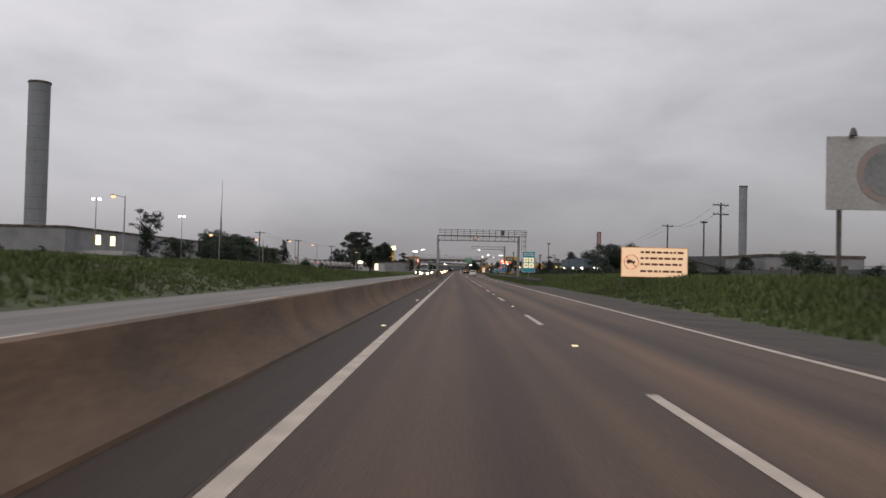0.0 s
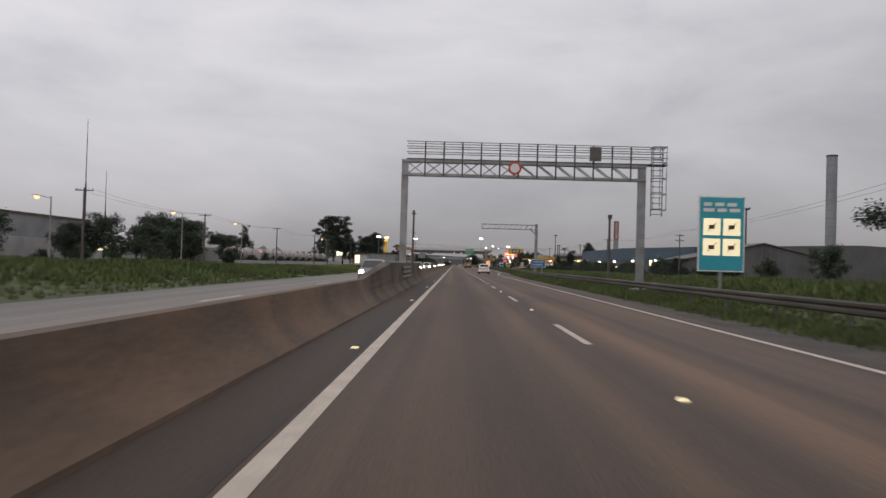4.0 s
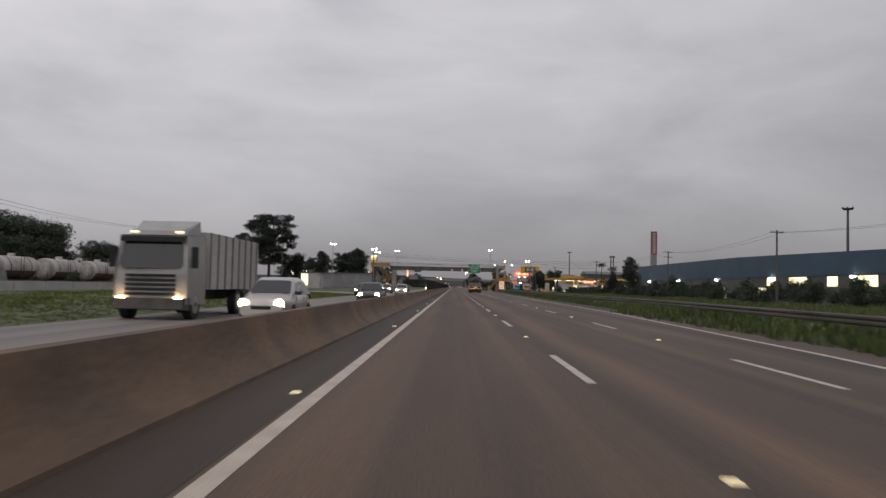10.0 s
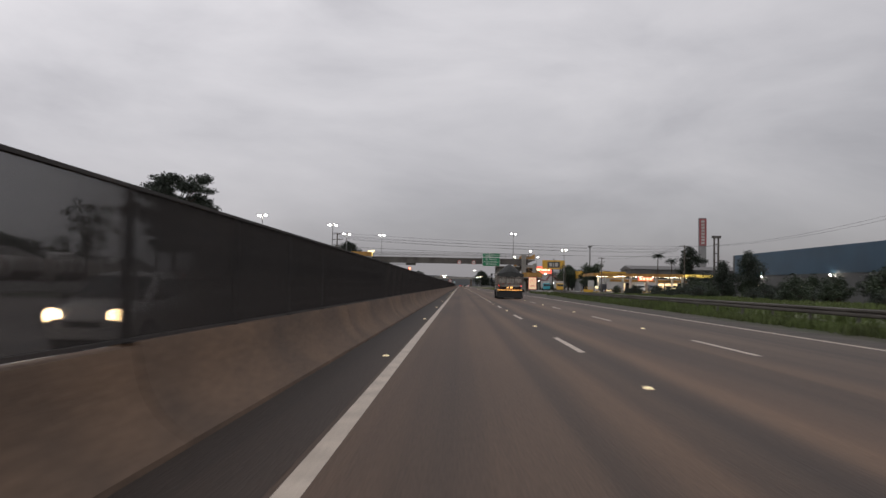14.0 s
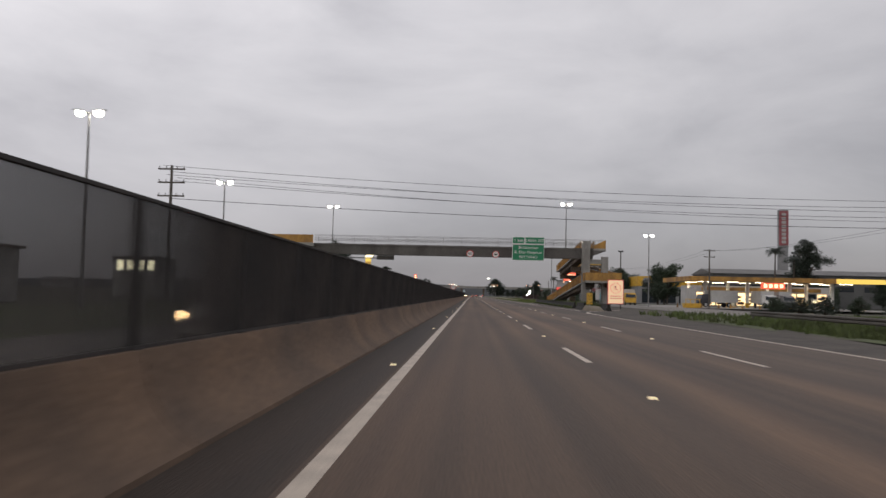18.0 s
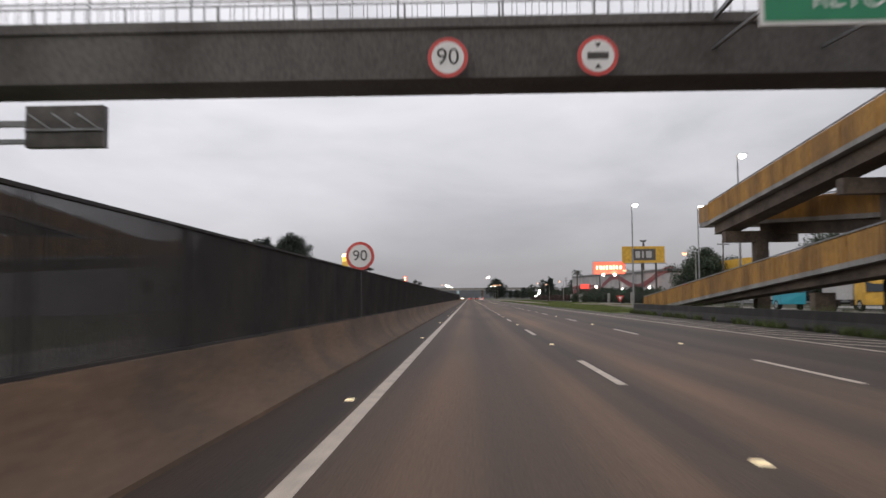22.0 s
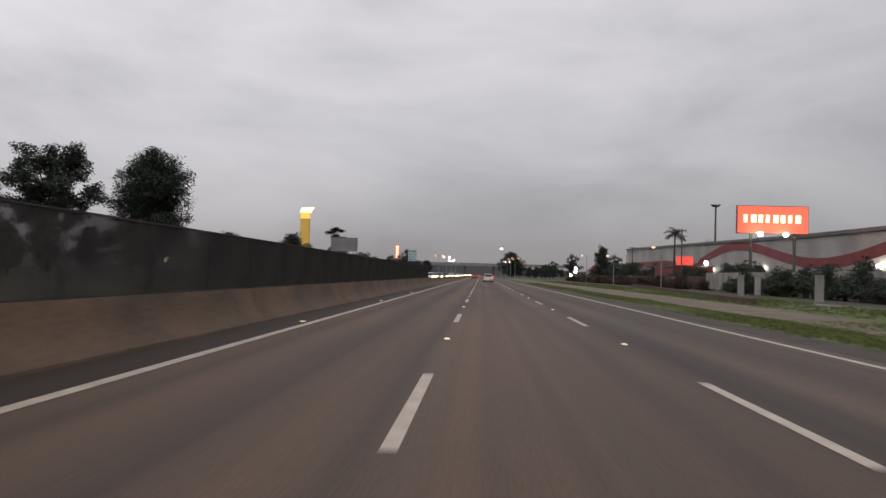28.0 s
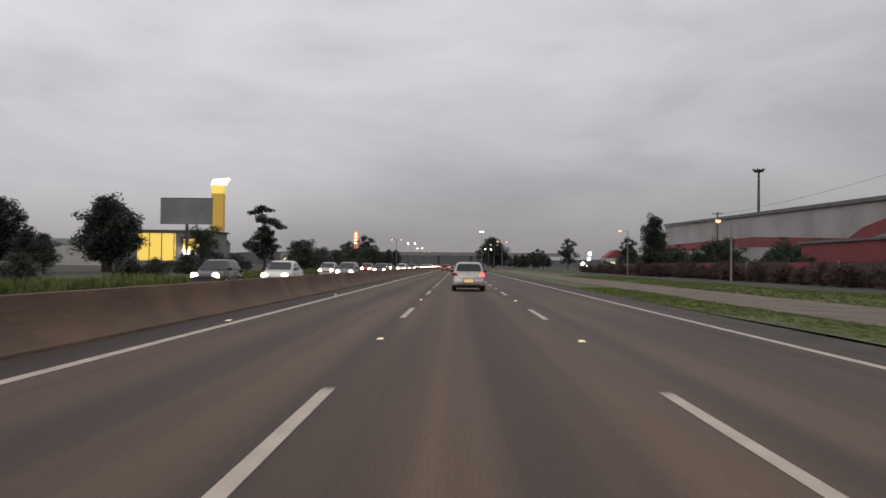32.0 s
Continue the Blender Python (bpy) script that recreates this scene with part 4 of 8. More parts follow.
solid("nose_mound", Mesh().loft([[(12.5, 481.6, -0.05), (14.2, 481.6, -0.05), (14.0, 481.9, 0.02), (12.8, 481.9, 0.02)], [(12.6, 484.0, -0.05), (14.4, 484.0, -0.05), (14.0, 484.0, 0.42), (12.9, 484.0, 0.42)], [(12.7, 487.5, -0.05), (14.5, 487.5, -0.05), (14.0, 487.5, 0.5), (13.0, 487.5, 0.5)]]), DIRT, "heap of pale earth and rubble at the exit nose", "earth mound", smooth=True)
t = thing("no_entry_board", "tall pale board, headlight reflection painted as glow, with a red no-pedestrians ring beside the exit", "sign")
part("board", Mesh().box(17.25, 19.15, 499.0, 499.08, 0.6, 3.5), RED, t)
part("face", Mesh().box(17.33, 19.07, 498.97, 498.99, 0.68, 3.42), BOARD_LIT, t)
m = Mesh()
for i in range(28):
    a, b = 2 * math.pi * i / 28, 2 * math.pi * (i + 1) / 28
    m.bar((18.2 + 0.6 * math.cos(a), 498.95, 2.5 + 0.6 * math.sin(a)), (18.2 + 0.6 * math.cos(b), 498.95, 2.5 + 0.6 * math.sin(b)), 0.15, 0.02)
m.bar((17.8, 498.95, 2.92), (18.6, 498.95, 2.08), 0.14, 0.02)
part("ban_ring", m, RED, t)
part("walker_picture", Mesh().bar((18.2, 498.96, 2.5), (18.2, 498.96, 2.75), 0.12, 0.01).bar((18.2, 498.96, 2.5), (18.05, 498.96, 2.2), 0.09, 0.01).bar((18.2, 498.96, 2.5), (18.35, 498.96, 2.2), 0.09, 0.01), DARKTEXT, t)
bars(t, 17.6, 18.9, 498.966, (1.5, 1.25), 0.09, INK, 11, 0.08)
for x in (17.6, 18.8):
    part("post", Mesh().box(x - 0.05, x + 0.05, 499.08, 499.18, -0.1, 3.3), STEEL_DARK, t)
t = thing("no_parking_sign", "small round sign with a red rim on a post", "sign")
part("rim", disc(Mesh(), (21.18, 2.0), 0.42, 577.5), RED, t)
part("face", disc(Mesh(), (21.18, 2.0), 0.32, 577.485, 24, 0.01), WHITE, t)
lettering("lettering", "E", 0.5, DARKTEXT, t, pose(21.18, 577.47, 2.0, 90, 0, 0))
part("ban_stroke", Mesh().bar((20.95, 577.465, 2.23), (21.41, 577.465, 1.77), 0.06, 0.01), RED, t)
part("post", Mesh().box(21.15, 21.21, 577.54, 577.6, -0.1, 2.3), STEEL, t)
t = thing("yield_sign", "small red and white triangular yield sign on a post", "sign")
part("plate", Mesh().loft([[(19.75, 605.2, 1.4), (20.73, 605.2, 1.4), (20.24, 605.2, 0.55)], [(19.75, 605.24, 1.4), (20.73, 605.24, 1.4), (20.24, 605.24, 0.55)]]), RED, t)
part("face", Mesh().loft([[(20.0, 605.18, 1.27), (20.48, 605.18, 1.27), (20.24, 605.18, 0.85)], [(20.0, 605.195, 1.27), (20.48, 605.195, 1.27), (20.24, 605.195, 0.85)]]), WHITE, t)
part("post", Mesh().box(20.21, 20.27, 605.25, 605.31, -0.1, 1.35), STEEL, t)


# ---- poles, lamps and wires ----
def street_lamp(x, y, h, arms, glow_mat, z0=0.0, yaw=0, arm=1.2, label="tall steel street lamp with lit heads", pole=STEEL, r=0.11):
    t = thing("street_lamp", label, "street lamp", "street lamps", at=pose(x, y, z0, 0, 0, yaw))
    part("pole", Mesh().tube((0, 0, -0.1), (0, 0, h), r, r * 0.55), pole, t, smooth=True)
    for s in arms:
        a = part("arm", Mesh().bar((0, 0, h - 0.15), (s * arm, 0, h + 0.1), 0.07), pole, t)
        part("lamp_head", Mesh().loft([[(s * arm - 0.16, -0.2, h + 0.05), (s * arm + 0.16, -0.2, h + 0.05), (s * arm + 0.16, 0.2, h + 0.05), (s * arm - 0.16, 0.2, h + 0.05)],
                                       [(s * (arm + 0.45) - 0.2, -0.25, h + 0.12), (s * (arm + 0.45) + 0.2, -0.25, h + 0.12), (s * (arm + 0.45) + 0.2, 0.25, h + 0.22), (s * (arm + 0.45) - 0.2, 0.25, h + 0.22)]]), STEEL, a)
        bowl = [[(s * (arm + 0.2) + 0.30 * k * math.cos(q), 0.21 * k * math.sin(q), h + z * 1.5) for q in [i * math.pi / 6 for i in range(12)]] for k, z in ((0.45, -0.17), (0.85, -0.11), (1.0, 0.0), (0.9, 0.05))]
        part("lens", Mesh().loft(bowl), glow_mat, a, smooth=True)
    return t


def utility_pole(x, y, h, yaw=0, arms=2, z0=-0.3, label="dark utility pole with wooden cross arms and insulators", w=2.2):
    t = thing("utility_pole", label, "utility pole", "utility poles", at=pose(x, y, z0, 0, 0, yaw))
    part("pole", Mesh().tube((0, 0, 0), (0, 0, h), 0.17, 0.11), WOODPOLE, t, smooth=True)
    for i in range(arms):
        z = h - 0.35 - i * 1.1
        a = part("cross_arm", Mesh().box(-w / 2, w / 2, -0.07, 0.07, z, z + 0.12), WOODPOLE, t)
        for x2 in (-w / 2 + 0.1, -w / 5, w / 5, w / 2 - 0.1):
            part("insulator", Mesh().tube((x2, 0, z + 0.12), (x2, 0, z + 0.32), 0.05, 0.03, 8), WALL_GREY, a)
    return t


def wire(p, q, sag, n=14, r=0.018):
    m = Mesh()
    p, q = Vector(p), Vector(q)
    pts = [p.lerp(q, i / n) - Vector((0, 0, sag * 4 * (i / n) * (1 - i / n))) for i in range(n + 1)]
    rings = []
    for c in pts:
        rings.append([c + Vector((0, 0, r)), c + Vector((r * 0.8, r * 0.3, -r / 2)), c + Vector((-r * 0.8, -r * 0.3, -r / 2))])
    m.loft(rings)
    solid("overhead_wire", m, WIRE, "thin dark overhead power cable", "cable", "overhead wires")


# big lamps by the footbridge and along the verges
street_lamp(-20.3, 522.5 + 2.6, 14.4, (-1, 1), LAMP_WHITE, arm=0.35)
street_lamp(15.2, 522.8 + 2.15, 6.85, (-1, 1), LAMP_WHITE, z0=8.55, arm=0.35, label="steel street lamp with lit heads mounted on the footbridge")
street_lamp(-23.7, 481.4, 12.0, (-1, 1), LAMP_WHITE, arm=0.35)
for x, y, h in ((20.0, 595.6, 11.8), (28.5, 599.2, 11.9), (23.2, 568.4, 12.7)):
    street_lamp(x, y, h, (1,), LAMP_WHITE, arm=0.2, label="tall steel street lamp with one lit head")
for x, y, h in ((30.6, 538.6, 11.9), (-32.5, 442, 12.5), (-21.5, 448, 11.5), (-68.5, 203, 13.5), (-60, 134.7, 12.1), (15, 1098, 15.8)):
    street_lamp(x, y, h, (-1, 1), LAMP_WHITE, arm=0.35)
for x, y, h in ((34.1, 837.8, 6.4), (34.6, 791.4, 6.8), (-37.9, 162, 6.7), (-39.6, 341, 8.0), (-37.3, 129.5, 6.2), (-40.3, 207, 7.9), (-41.2, 245, 8.1), (36, 900, 8), (-48, 700, 9), (-38, 93.2, 9.2), (30, 646, 5.9), (30, 606, 6.7)):
    street_lamp(x, y, h, (-1,), LAMP_ORANGE, label="concrete lamp post with a lit orange sodium head", pole=CONCRETE_PALE)
t = thing("yard_light", "bright white floodlights on a short post in a yard", "floodlight", at=pose(41.4, 983.5, -0.1))
part("post", Mesh().tube((0, 0, 0), (0, 0, 5.2), 0.12, 0.09), STEEL, t, smooth=True)
for dx, z in ((-0.9, 2.2), (0.9, 3.6), (1.1, 5.0), (0.3, 1.4)):
    part("floodlight", Mesh().tube((dx, -0.35, z), (dx, -0.15, z + 0.05), 0.45, 0.3, 14), LAMP_WHITE, t, "lit white floodlight")
# signs on the median
t = thing("median_speed_sign", "round white sign with a red rim above the screen", "sign")
part("rim", disc(Mesh(), (-1.62, 2.42), 0.38, 523.3), RED, t)
part("face", disc(Mesh(), (-1.62, 2.42), 0.30, 523.288, 24, 0.01), WHITE, t)
lettering("lettering", "90", 0.4, DARKTEXT, t, pose(-1.62, 523.28, 2.42, 90, 0, 0))
part("post", Mesh().box(-1.65, -1.59, 523.34, 523.4, 0.78, 2.7), STEEL, t)
t = sign_board("median_sign", "small white board with blurred teal writing above the screen", -2.12, -1.42, 721.5, 2.28, 3.24, WHITE, (), WALL_GREY)
part("post", Mesh().box(-1.79, -1.75, 721.57, 721.61, 0.78, 3.1), NET, t)
bars(t, -2.02, -1.5, 721.486, (3.02, 2.79, 2.56, 2.36), 0.13, CYAN, 14, 0.05)
# utility poles along both sides
LEFT_POLES = [(-43, 180), (-44, 230), (-43, 285), (-42.8, 338), (-44.8, 378), (-42, 420), (-23.5, 466.6)]
for i, (x, y) in enumerate(LEFT_POLES):
    utility_pole(x, y, 9.4 if i < 6 else 11.6, arms=1 if i < 6 else 3)
for a, b in zip(LEFT_POLES[:6], LEFT_POLES[1:6]):
    for dx in (-0.9, 0.9):
        wire((a[0] + dx, a[1], 9.0), (b[0] + dx, b[1], 9.0), 0.7)
RIGHT_POLES = [(33, 96), (38, 140), (50, 262), (47, 330), (49, 396), (46, 470), (42.3, 544.4), (44, 640)]
for i, (x, y) in enumerate(RIGHT_POLES):
    utility_pole(x, y, 10.5 if i != 2 else 9.5, yaw=20, arms=2 if i % 2 == 0 else 1)
for a, b in zip(RIGHT_POLES, RIGHT_POLES[1:]):
    for dx in (-0.8, 0.8):
        wire((a[0] + dx, a[1], 9.9), (b[0] + dx, b[1], 9.9), 1.0)
for x, y, h in ((41.5, 806, 11.2), (46, 880, 10.5)):
    utility_pole(x, y, h, yaw=-30, arms=2, w=1.7)
wire((41.5, 806, 10.2), (46, 880, 9.8), 0.6)
# lines that cross the motorway before the footbridge
for i in range(5):
    wire((-24.2 + i * 0.3, 466.6, 11.3 - (i % 2) * 0.5 - i * 0.25), (46, 470 + i * 2, 9.9 - i * 0.25), 0.7, 24, 0.022)
wire((-23.5, 466.6, 8.6), (46, 473, 7.9), 0.5, 24, 0.03)
# tall slender masts on the industrial side
for x, y, h in ((-67.2, 233, 26.5), (-76, 262, 20)):
    t = thing("antenna_mast", "tall slender grey lightning mast behind the trees", "mast", "slender masts", at=pose(x, y, -0.4))
    part("pole", Mesh().tube((0, 0, 0), (0, 0, h * 0.55), 0.22, 0.16), STEEL_DARK, t, smooth=True)
    part("upper_pole", Mesh().tube((0, 0, h * 0.55), (0, 0, h), 0.1, 0.04), STEEL_DARK, t, smooth=True)


def floodlight_mast(x, y, h, r=0.35):
    t = thing("floodlight_mast", "tall steel mast with a crown of floodlights", "mast", "floodlight masts", at=pose(x, y, -0.4))
    part("pole", Mesh().tube((0, 0, 0), (0, 0, h), r, r * 0.6, 12), STEEL_DARK, t, smooth=True)
    part("crown", Mesh().tube((0, 0, h - 0.3), (0, 0, h + 0.5), r * 2.4, r * 3.2, 14), STEEL_DARK, t)
    for i in range(6):
        a = i * math.pi / 3
        part("floodlight", Mesh().box(-0.3, 0.3, -0.2, 0.2, 0, 0.5, pose(math.cos(a) * r * 3, math.sin(a) * r * 3, h + 0.5)), STEEL, t)


mast = thing("camera_mast", "slim dark steel mast with a camera behind the guard rail", "mast", at=pose(11, 136.2, -0.1))
part("pole", Mesh().tube((0, 0, 0), (0, 0, 4.75), 0.1, 0.07), STEEL_DARK, mast, smooth=True)
part("cross_arm", Mesh().box(-0.18, 0.18, -0.04, 0.04, 3.2, 3.25), STEEL_DARK, mast)
part("camera_head", Mesh().box(-0.11, 0.11, -0.18, 0.12, 4.55, 4.82), STEEL_DARK, mast)
floodlight_mast(177, 580, 40, 0.8)
floodlight_mast(122.2, 1070, 39.7, 0.7)

# water towers and the tall sign pylon
for x, y, h, r in ((-106.3, 203.3, 47, 2.6), (128.8, 363, 42, 1.75)):
    t = thing("water_tower", "tall pale concrete cylinder of a water tower", "water tower", "water towers", at=pose(x, y, -0.4))
    part("shaft", Mesh().tube((0, 0, 0), (0, 0, h), r, r, 28), TOWER, t, smooth=True)
    part("rim", Mesh().tube((0, 0, h), (0, 0, h + 0.5), r * 1.06, r * 1.06, 28), CONCRETE_DARK, t)
    m = Mesh()
    for i in range(int(h / 3)):
        m.tube((0, 0, 3 * i + 2.8), (0, 0, 3 * i + 2.86), r * 1.008, r * 1.008, 28)
    part("pour_joints", m, CONCRETE_DARK, t)
t = thing("sign_pylon", "tall narrow pylon with a red vertical sign and white letter bars", "sign pylon", at=pose(132, 749.4, -0.4))
part("shaft", Mesh().box(-1.9, 1.9, -1, 1, 0, 40.5), WALL_GREY, t)
part("red_face", Mesh().box(-1.95, 1.95, -1.15, -1.01, 25.5, 40), PYLON_RED, t)
for i in range(8):
    part("letter_bar", Mesh().box(-0.9, 0.9, -1.25, -1.16, 26.3 + i * 1.66, 27.5 + i * 1.66), WALL_WHITE, t)
t = thing("vent_stack", "slim dark twin-column vent stack with a flat cap", "stack", at=pose(48.6, 458, -0.4))
for x in (-0.38, 0.38):
    part("column", Mesh().tube((x, 0, 0), (x, 0, 11.3), 0.19, 0.17, 14), STEEL_DARK, t, smooth=True)
part("cap", Mesh().box(-0.75, 0.75, -0.4, 0.4, 11.3, 11.75), STEEL_DARK, t)
for k in range(6):
    part("tie_bar", Mesh().box(-0.3, 0.3, -0.05, 0.05, 1.6 + 1.7 * k, 1.75 + 1.7 * k), STEEL_DARK, t)

# ---- vehicles ----
def wheel(t, x, y, r, w, side, name="wheel", rim=CHROME):
    a = part(name, Mesh().tube((x - w / 2, y, r), (x + w / 2, y, r), r, r, 24), BLACK, t, "black rubber tyre", smooth=True)
    e = x + side * w / 2
    part("rim", Mesh().tube((e, y, r), (e + side * 0.012, y, r), r * 0.62, r * 0.55, 18), rim, a)
    part("hub", Mesh().tube((e + side * 0.01, y, r), (e + side * 0.03, y, r), r * 0.2, r * 0.14, 12), STEEL_DARK, a)


def pane(pts, depth=0.012, cut=0.16):
    """A thin sheet on the given corners, with clipped corners; it stands out along its normal."""
    p = [Vector(q) for q in pts]
    n = (p[1] - p[0]).cross(p[2] - p[1]).normalized() * depth
    out = []
    for i, c in enumerate(p):
        e, f = p[i - 1] - c, p[(i + 1) % len(p)] - c
        k = min(cut * 0.6, 0.3 * min(e.length, f.length))
        out += [c + e.normalized() * k, c + (e.normalized() + f.normalized()) * k * 0.3, c + f.normalized() * k]
    return Mesh().loft([[q - n * 0.5 for q in out], [q + n for q in out]])


def car(label, paint, kind, at, lit="rear", length=4.1, width=1.62, group=""):
    """A saloon or hatchback whose tail is at y=0 and that looks along +y."""
    t = thing("car", label, "car", group, at=at)
    L, W2, H = length, width / 2, 1.43 if kind == "saloon" else 1.46
    if kind == "saloon":
        deck = [(-0.02, 0.84), (0.03, 0.92), (0.10, 0.965), (0.55, 0.985), (0.95, 0.97), (2.75, 0.93), (3.2, 0.90), (3.75, 0.80), (L - 0.08, 0.68), (L, 0.60)]
        gh = [(0.52, 0.97, 0.03), (1.15, 1.36, 0.13), (1.4, H - 0.015, 0.155), (1.75, H, 0.16), (2.15, H - 0.01, 0.155), (2.45, 1.37, 0.14), (3.15, 0.91, 0.03)]
    else:
        deck = [(-0.03, 0.80), (0.0, 0.88), (0.05, 0.935), (0.14, 0.965), (0.95, 0.96), (2.6, 0.93), (3.0, 0.90), (3.6, 0.80), (L - 0.08, 0.68), (L, 0.60)]
        gh = [(0.08, 0.94, 0.03), (0.42, 1.37, 0.13), (0.6, H - 0.03, 0.15), (1.2, H, 0.16), (1.9, H - 0.01, 0.155), (2.2, 1.38, 0.14), (2.98, 0.91, 0.03)]
    rings = []
    for y, top in deck:
        f = 1.0
        if y < 0.5:
            f = 0.86 + 0.14 * ((y + 0.03) / 0.53) ** 0.5
        if y > L - 0.7:
            f = 0.78 + 0.22 * ((L - y) / 0.7) ** 0.5
        w = W2 * f
        lo = 0.22 if 0.2 < y < L - 0.3 else 0.29
        half = [(w * 0.84, lo), (w * 0.95, lo + 0.05), (w * 0.985, 0.40), (w, 0.52), (w, 0.64), (w * 0.985, 0.74), (w * 0.955, min(top - 0.07, 0.85)), (w * 0.90, top - 0.03), (w * 0.80, top - 0.004), (w * 0.4, top + 0.014)]
        rings.append([(q, y, z) for q, z in half] + [(-q, y, z) for q, z in reversed(half)])
    body = part("body", Mesh().loft(rings), paint, t, smooth=True)
    B = W2 * 0.93
    cab = []
    for y, z, inset in gh:
        b = min(0.93, z - 0.03)
        w = B - inset - 0.02
        half = [(B, b), (B * 0.6 + w * 0.4 + 0.012, b + (z - b) * 0.45), (w, z - 0.035), (w - 0.06, z), (w * 0.5, z + 0.018)]
        cab.append([(q, y, h) for q, h in half] + [(-q, y, h) for q, h in reversed(half)])
    part("cabin", Mesh().loft(cab), paint, t, "painted roof and pillars", smooth=True)

    def on_side(y, k, s):
        """A point of the cabin's flank, k from sill (0) to roof (1)."""
        ys = [g_[0] for g_ in gh]
        z = float(np.interp(y, ys, [g_[1] for g_ in gh]))
        i = float(np.interp(y, ys, [g_[2] for g_ in gh]))
        b = min(0.93, z - 0.03)
        return (s * (B + (B - i - 0.02 - B) * k + 0.012 + 0.018 * math.sin(math.pi * k)), y, b + (z - 0.035 - b) * k)

    (ya, za, ia), (yb, zb, ib) = gh[0], gh[1]
    lerp = lambda u, k: Vector((u * ((B - ia) * (1 - k) + (B - ib - 0.02) * k), ya + (yb - ya) * k - 0.008, za + (zb - za) * k + 0.014))
    part("rear_window", pane([lerp(-0.88, 0.12), lerp(0.88, 0.12), lerp(0.88, 0.93), lerp(-0.88, 0.93)]), GLASS, t, "dark tinted rear window")
    (yc, zc, ic), (yd, zd, id_) = gh[-1], gh[-2]
    lerp2 = lambda u, k: Vector((u * ((B - ic) * (1 - k) + (B - id_ - 0.02) * k), yc + (yd - yc) * k + 0.01, zc + (zd - zc) * k + 0.014))
    part("windscreen", pane([lerp2(0.9, 0.08), lerp2(-0.9, 0.08), lerp2(-0.9, 0.93), lerp2(0.9, 0.93)]), GLASS, t, "dark windscreen")
    ym = 1.75 if kind == "saloon" else 1.5
    for s in (-1, 1):
        for q in ([(gh[0][0] + 0.42, 0.12), (ym - 0.05, 0.12), (ym - 0.05, 0.86), (gh[1][0] + 0.05, 0.82)], [(ym + 0.05, 0.12), (gh[-1][0] - 0.3, 0.14), (gh[-2][0] - 0.05, 0.84), (ym + 0.05, 0.86)]):
            pts = [on_side(y, k, s) for y, k in q]
            part("side_window", pane(pts if s > 0 else pts[::-1], 0.008, 0.08), GLASS, t)
        part("mirror", Mesh().loft([[(s * W2 * 0.93, gh[-1][0] - 0.2, 0.93), (s * (W2 + 0.15), gh[-1][0] - 0.26, 0.93), (s * (W2 + 0.16), gh[-1][0] - 0.26, 1.04), (s * W2 * 0.93, gh[-1][0] - 0.2, 1.03)],
                                    [(s * W2 * 0.93, gh[-1][0] - 0.12, 0.94), (s * (W2 + 0.11), gh[-1][0] - 0.14, 0.95), (s * (W2 + 0.11), gh[-1][0] - 0.14, 1.02), (s * W2 * 0.93, gh[-1][0] - 0.12, 1.02)]]), BLACK, t)
        part("sill_trim", Mesh().box(s * W2 * 0.985, s * W2 * 1.006, 1.15, 2.85, 0.46, 0.50), paint, t)
        for y in ((1.05, 2.0, 2.95) if kind == "saloon" else (1.0, 1.5, 2.75)):
            part("door_gap", Mesh().box(s * W2 * 0.985, s * W2 * 1.004, y - 0.006, y + 0.006, 0.36, 0.86), BLACK, t)
    wb = (0.80, 0.80 + 2.44) if kind == "saloon" else (0.68, 0.68 + 2.46)
    for y in wb:
        for s in (-1, 1):
            part("wheel_arch", Mesh().tube((s * (W2 - 0.2), y, 0.3), (s * (W2 + 0.004), y, 0.3), 0.335, 0.335, 24), BLACK, t)
            wheel(t, s * (W2 - 0.09), y, 0.295, 0.19, s)
    bump = []
    for y, f, z0, z1 in ((-0.13, 0.78, 0.36, 0.55), (-0.10, 0.90, 0.30, 0.60), (0.0, 0.965, 0.27, 0.63), (0.3, 1.004, 0.26, 0.62)):
        w = W2 * f
        bump.append([(-w, y, z0 + 0.05), (-w + 0.06, y, z0), (w - 0.06, y, z0), (w, y, z0 + 0.05), (w, y, z1 - 0.05), (w - 0.06, y, z1), (-w + 0.06, y, z1), (-w, y, z1 - 0.05)])
    part("rear_bumper", Mesh().loft(bump), paint, t, smooth=True)
    part("bumper_trim", Mesh().box(-W2 * 0.7, W2 * 0.7, -0.134, -0.10, 0.318, 0.34), BLACK, t, "thin black strip low on the bumper")
    part("under_tray", Mesh().box(-W2 * 0.8, W2 * 0.8, 0.05, L - 0.2, 0.17, 0.3), BLACK, t)
    pz = 0.66 if kind == "saloon" else 0.465
    py = -0.05 if kind == "saloon" else -0.15
    part("plate_recess", Mesh().loft([[(-0.33, py + 0.004, pz - 0.03), (0.33, py + 0.004, pz - 0.03), (0.27, py + 0.004, pz + 0.16), (-0.27, py + 0.004, pz + 0.16)], [(-0.35, py + 0.05, pz - 0.04), (0.35, py + 0.05, pz - 0.04), (0.29, py + 0.05, pz + 0.17), (-0.29, py + 0.05, pz + 0.17)]]), paint, t)
    plate = part("number_plate", Mesh().box(-0.2, 0.2, py - 0.012, py, pz, pz + 0.12), PLATE_LIT if kind != "saloon" else PLATE_PALE, t, "pale number plate")
    part("plate_bar", Mesh().box(-0.15, 0.15, py - 0.016, py - 0.0125, pz + 0.035, pz + 0.085), TAN if kind != "saloon" else DARKTEXT, plate)
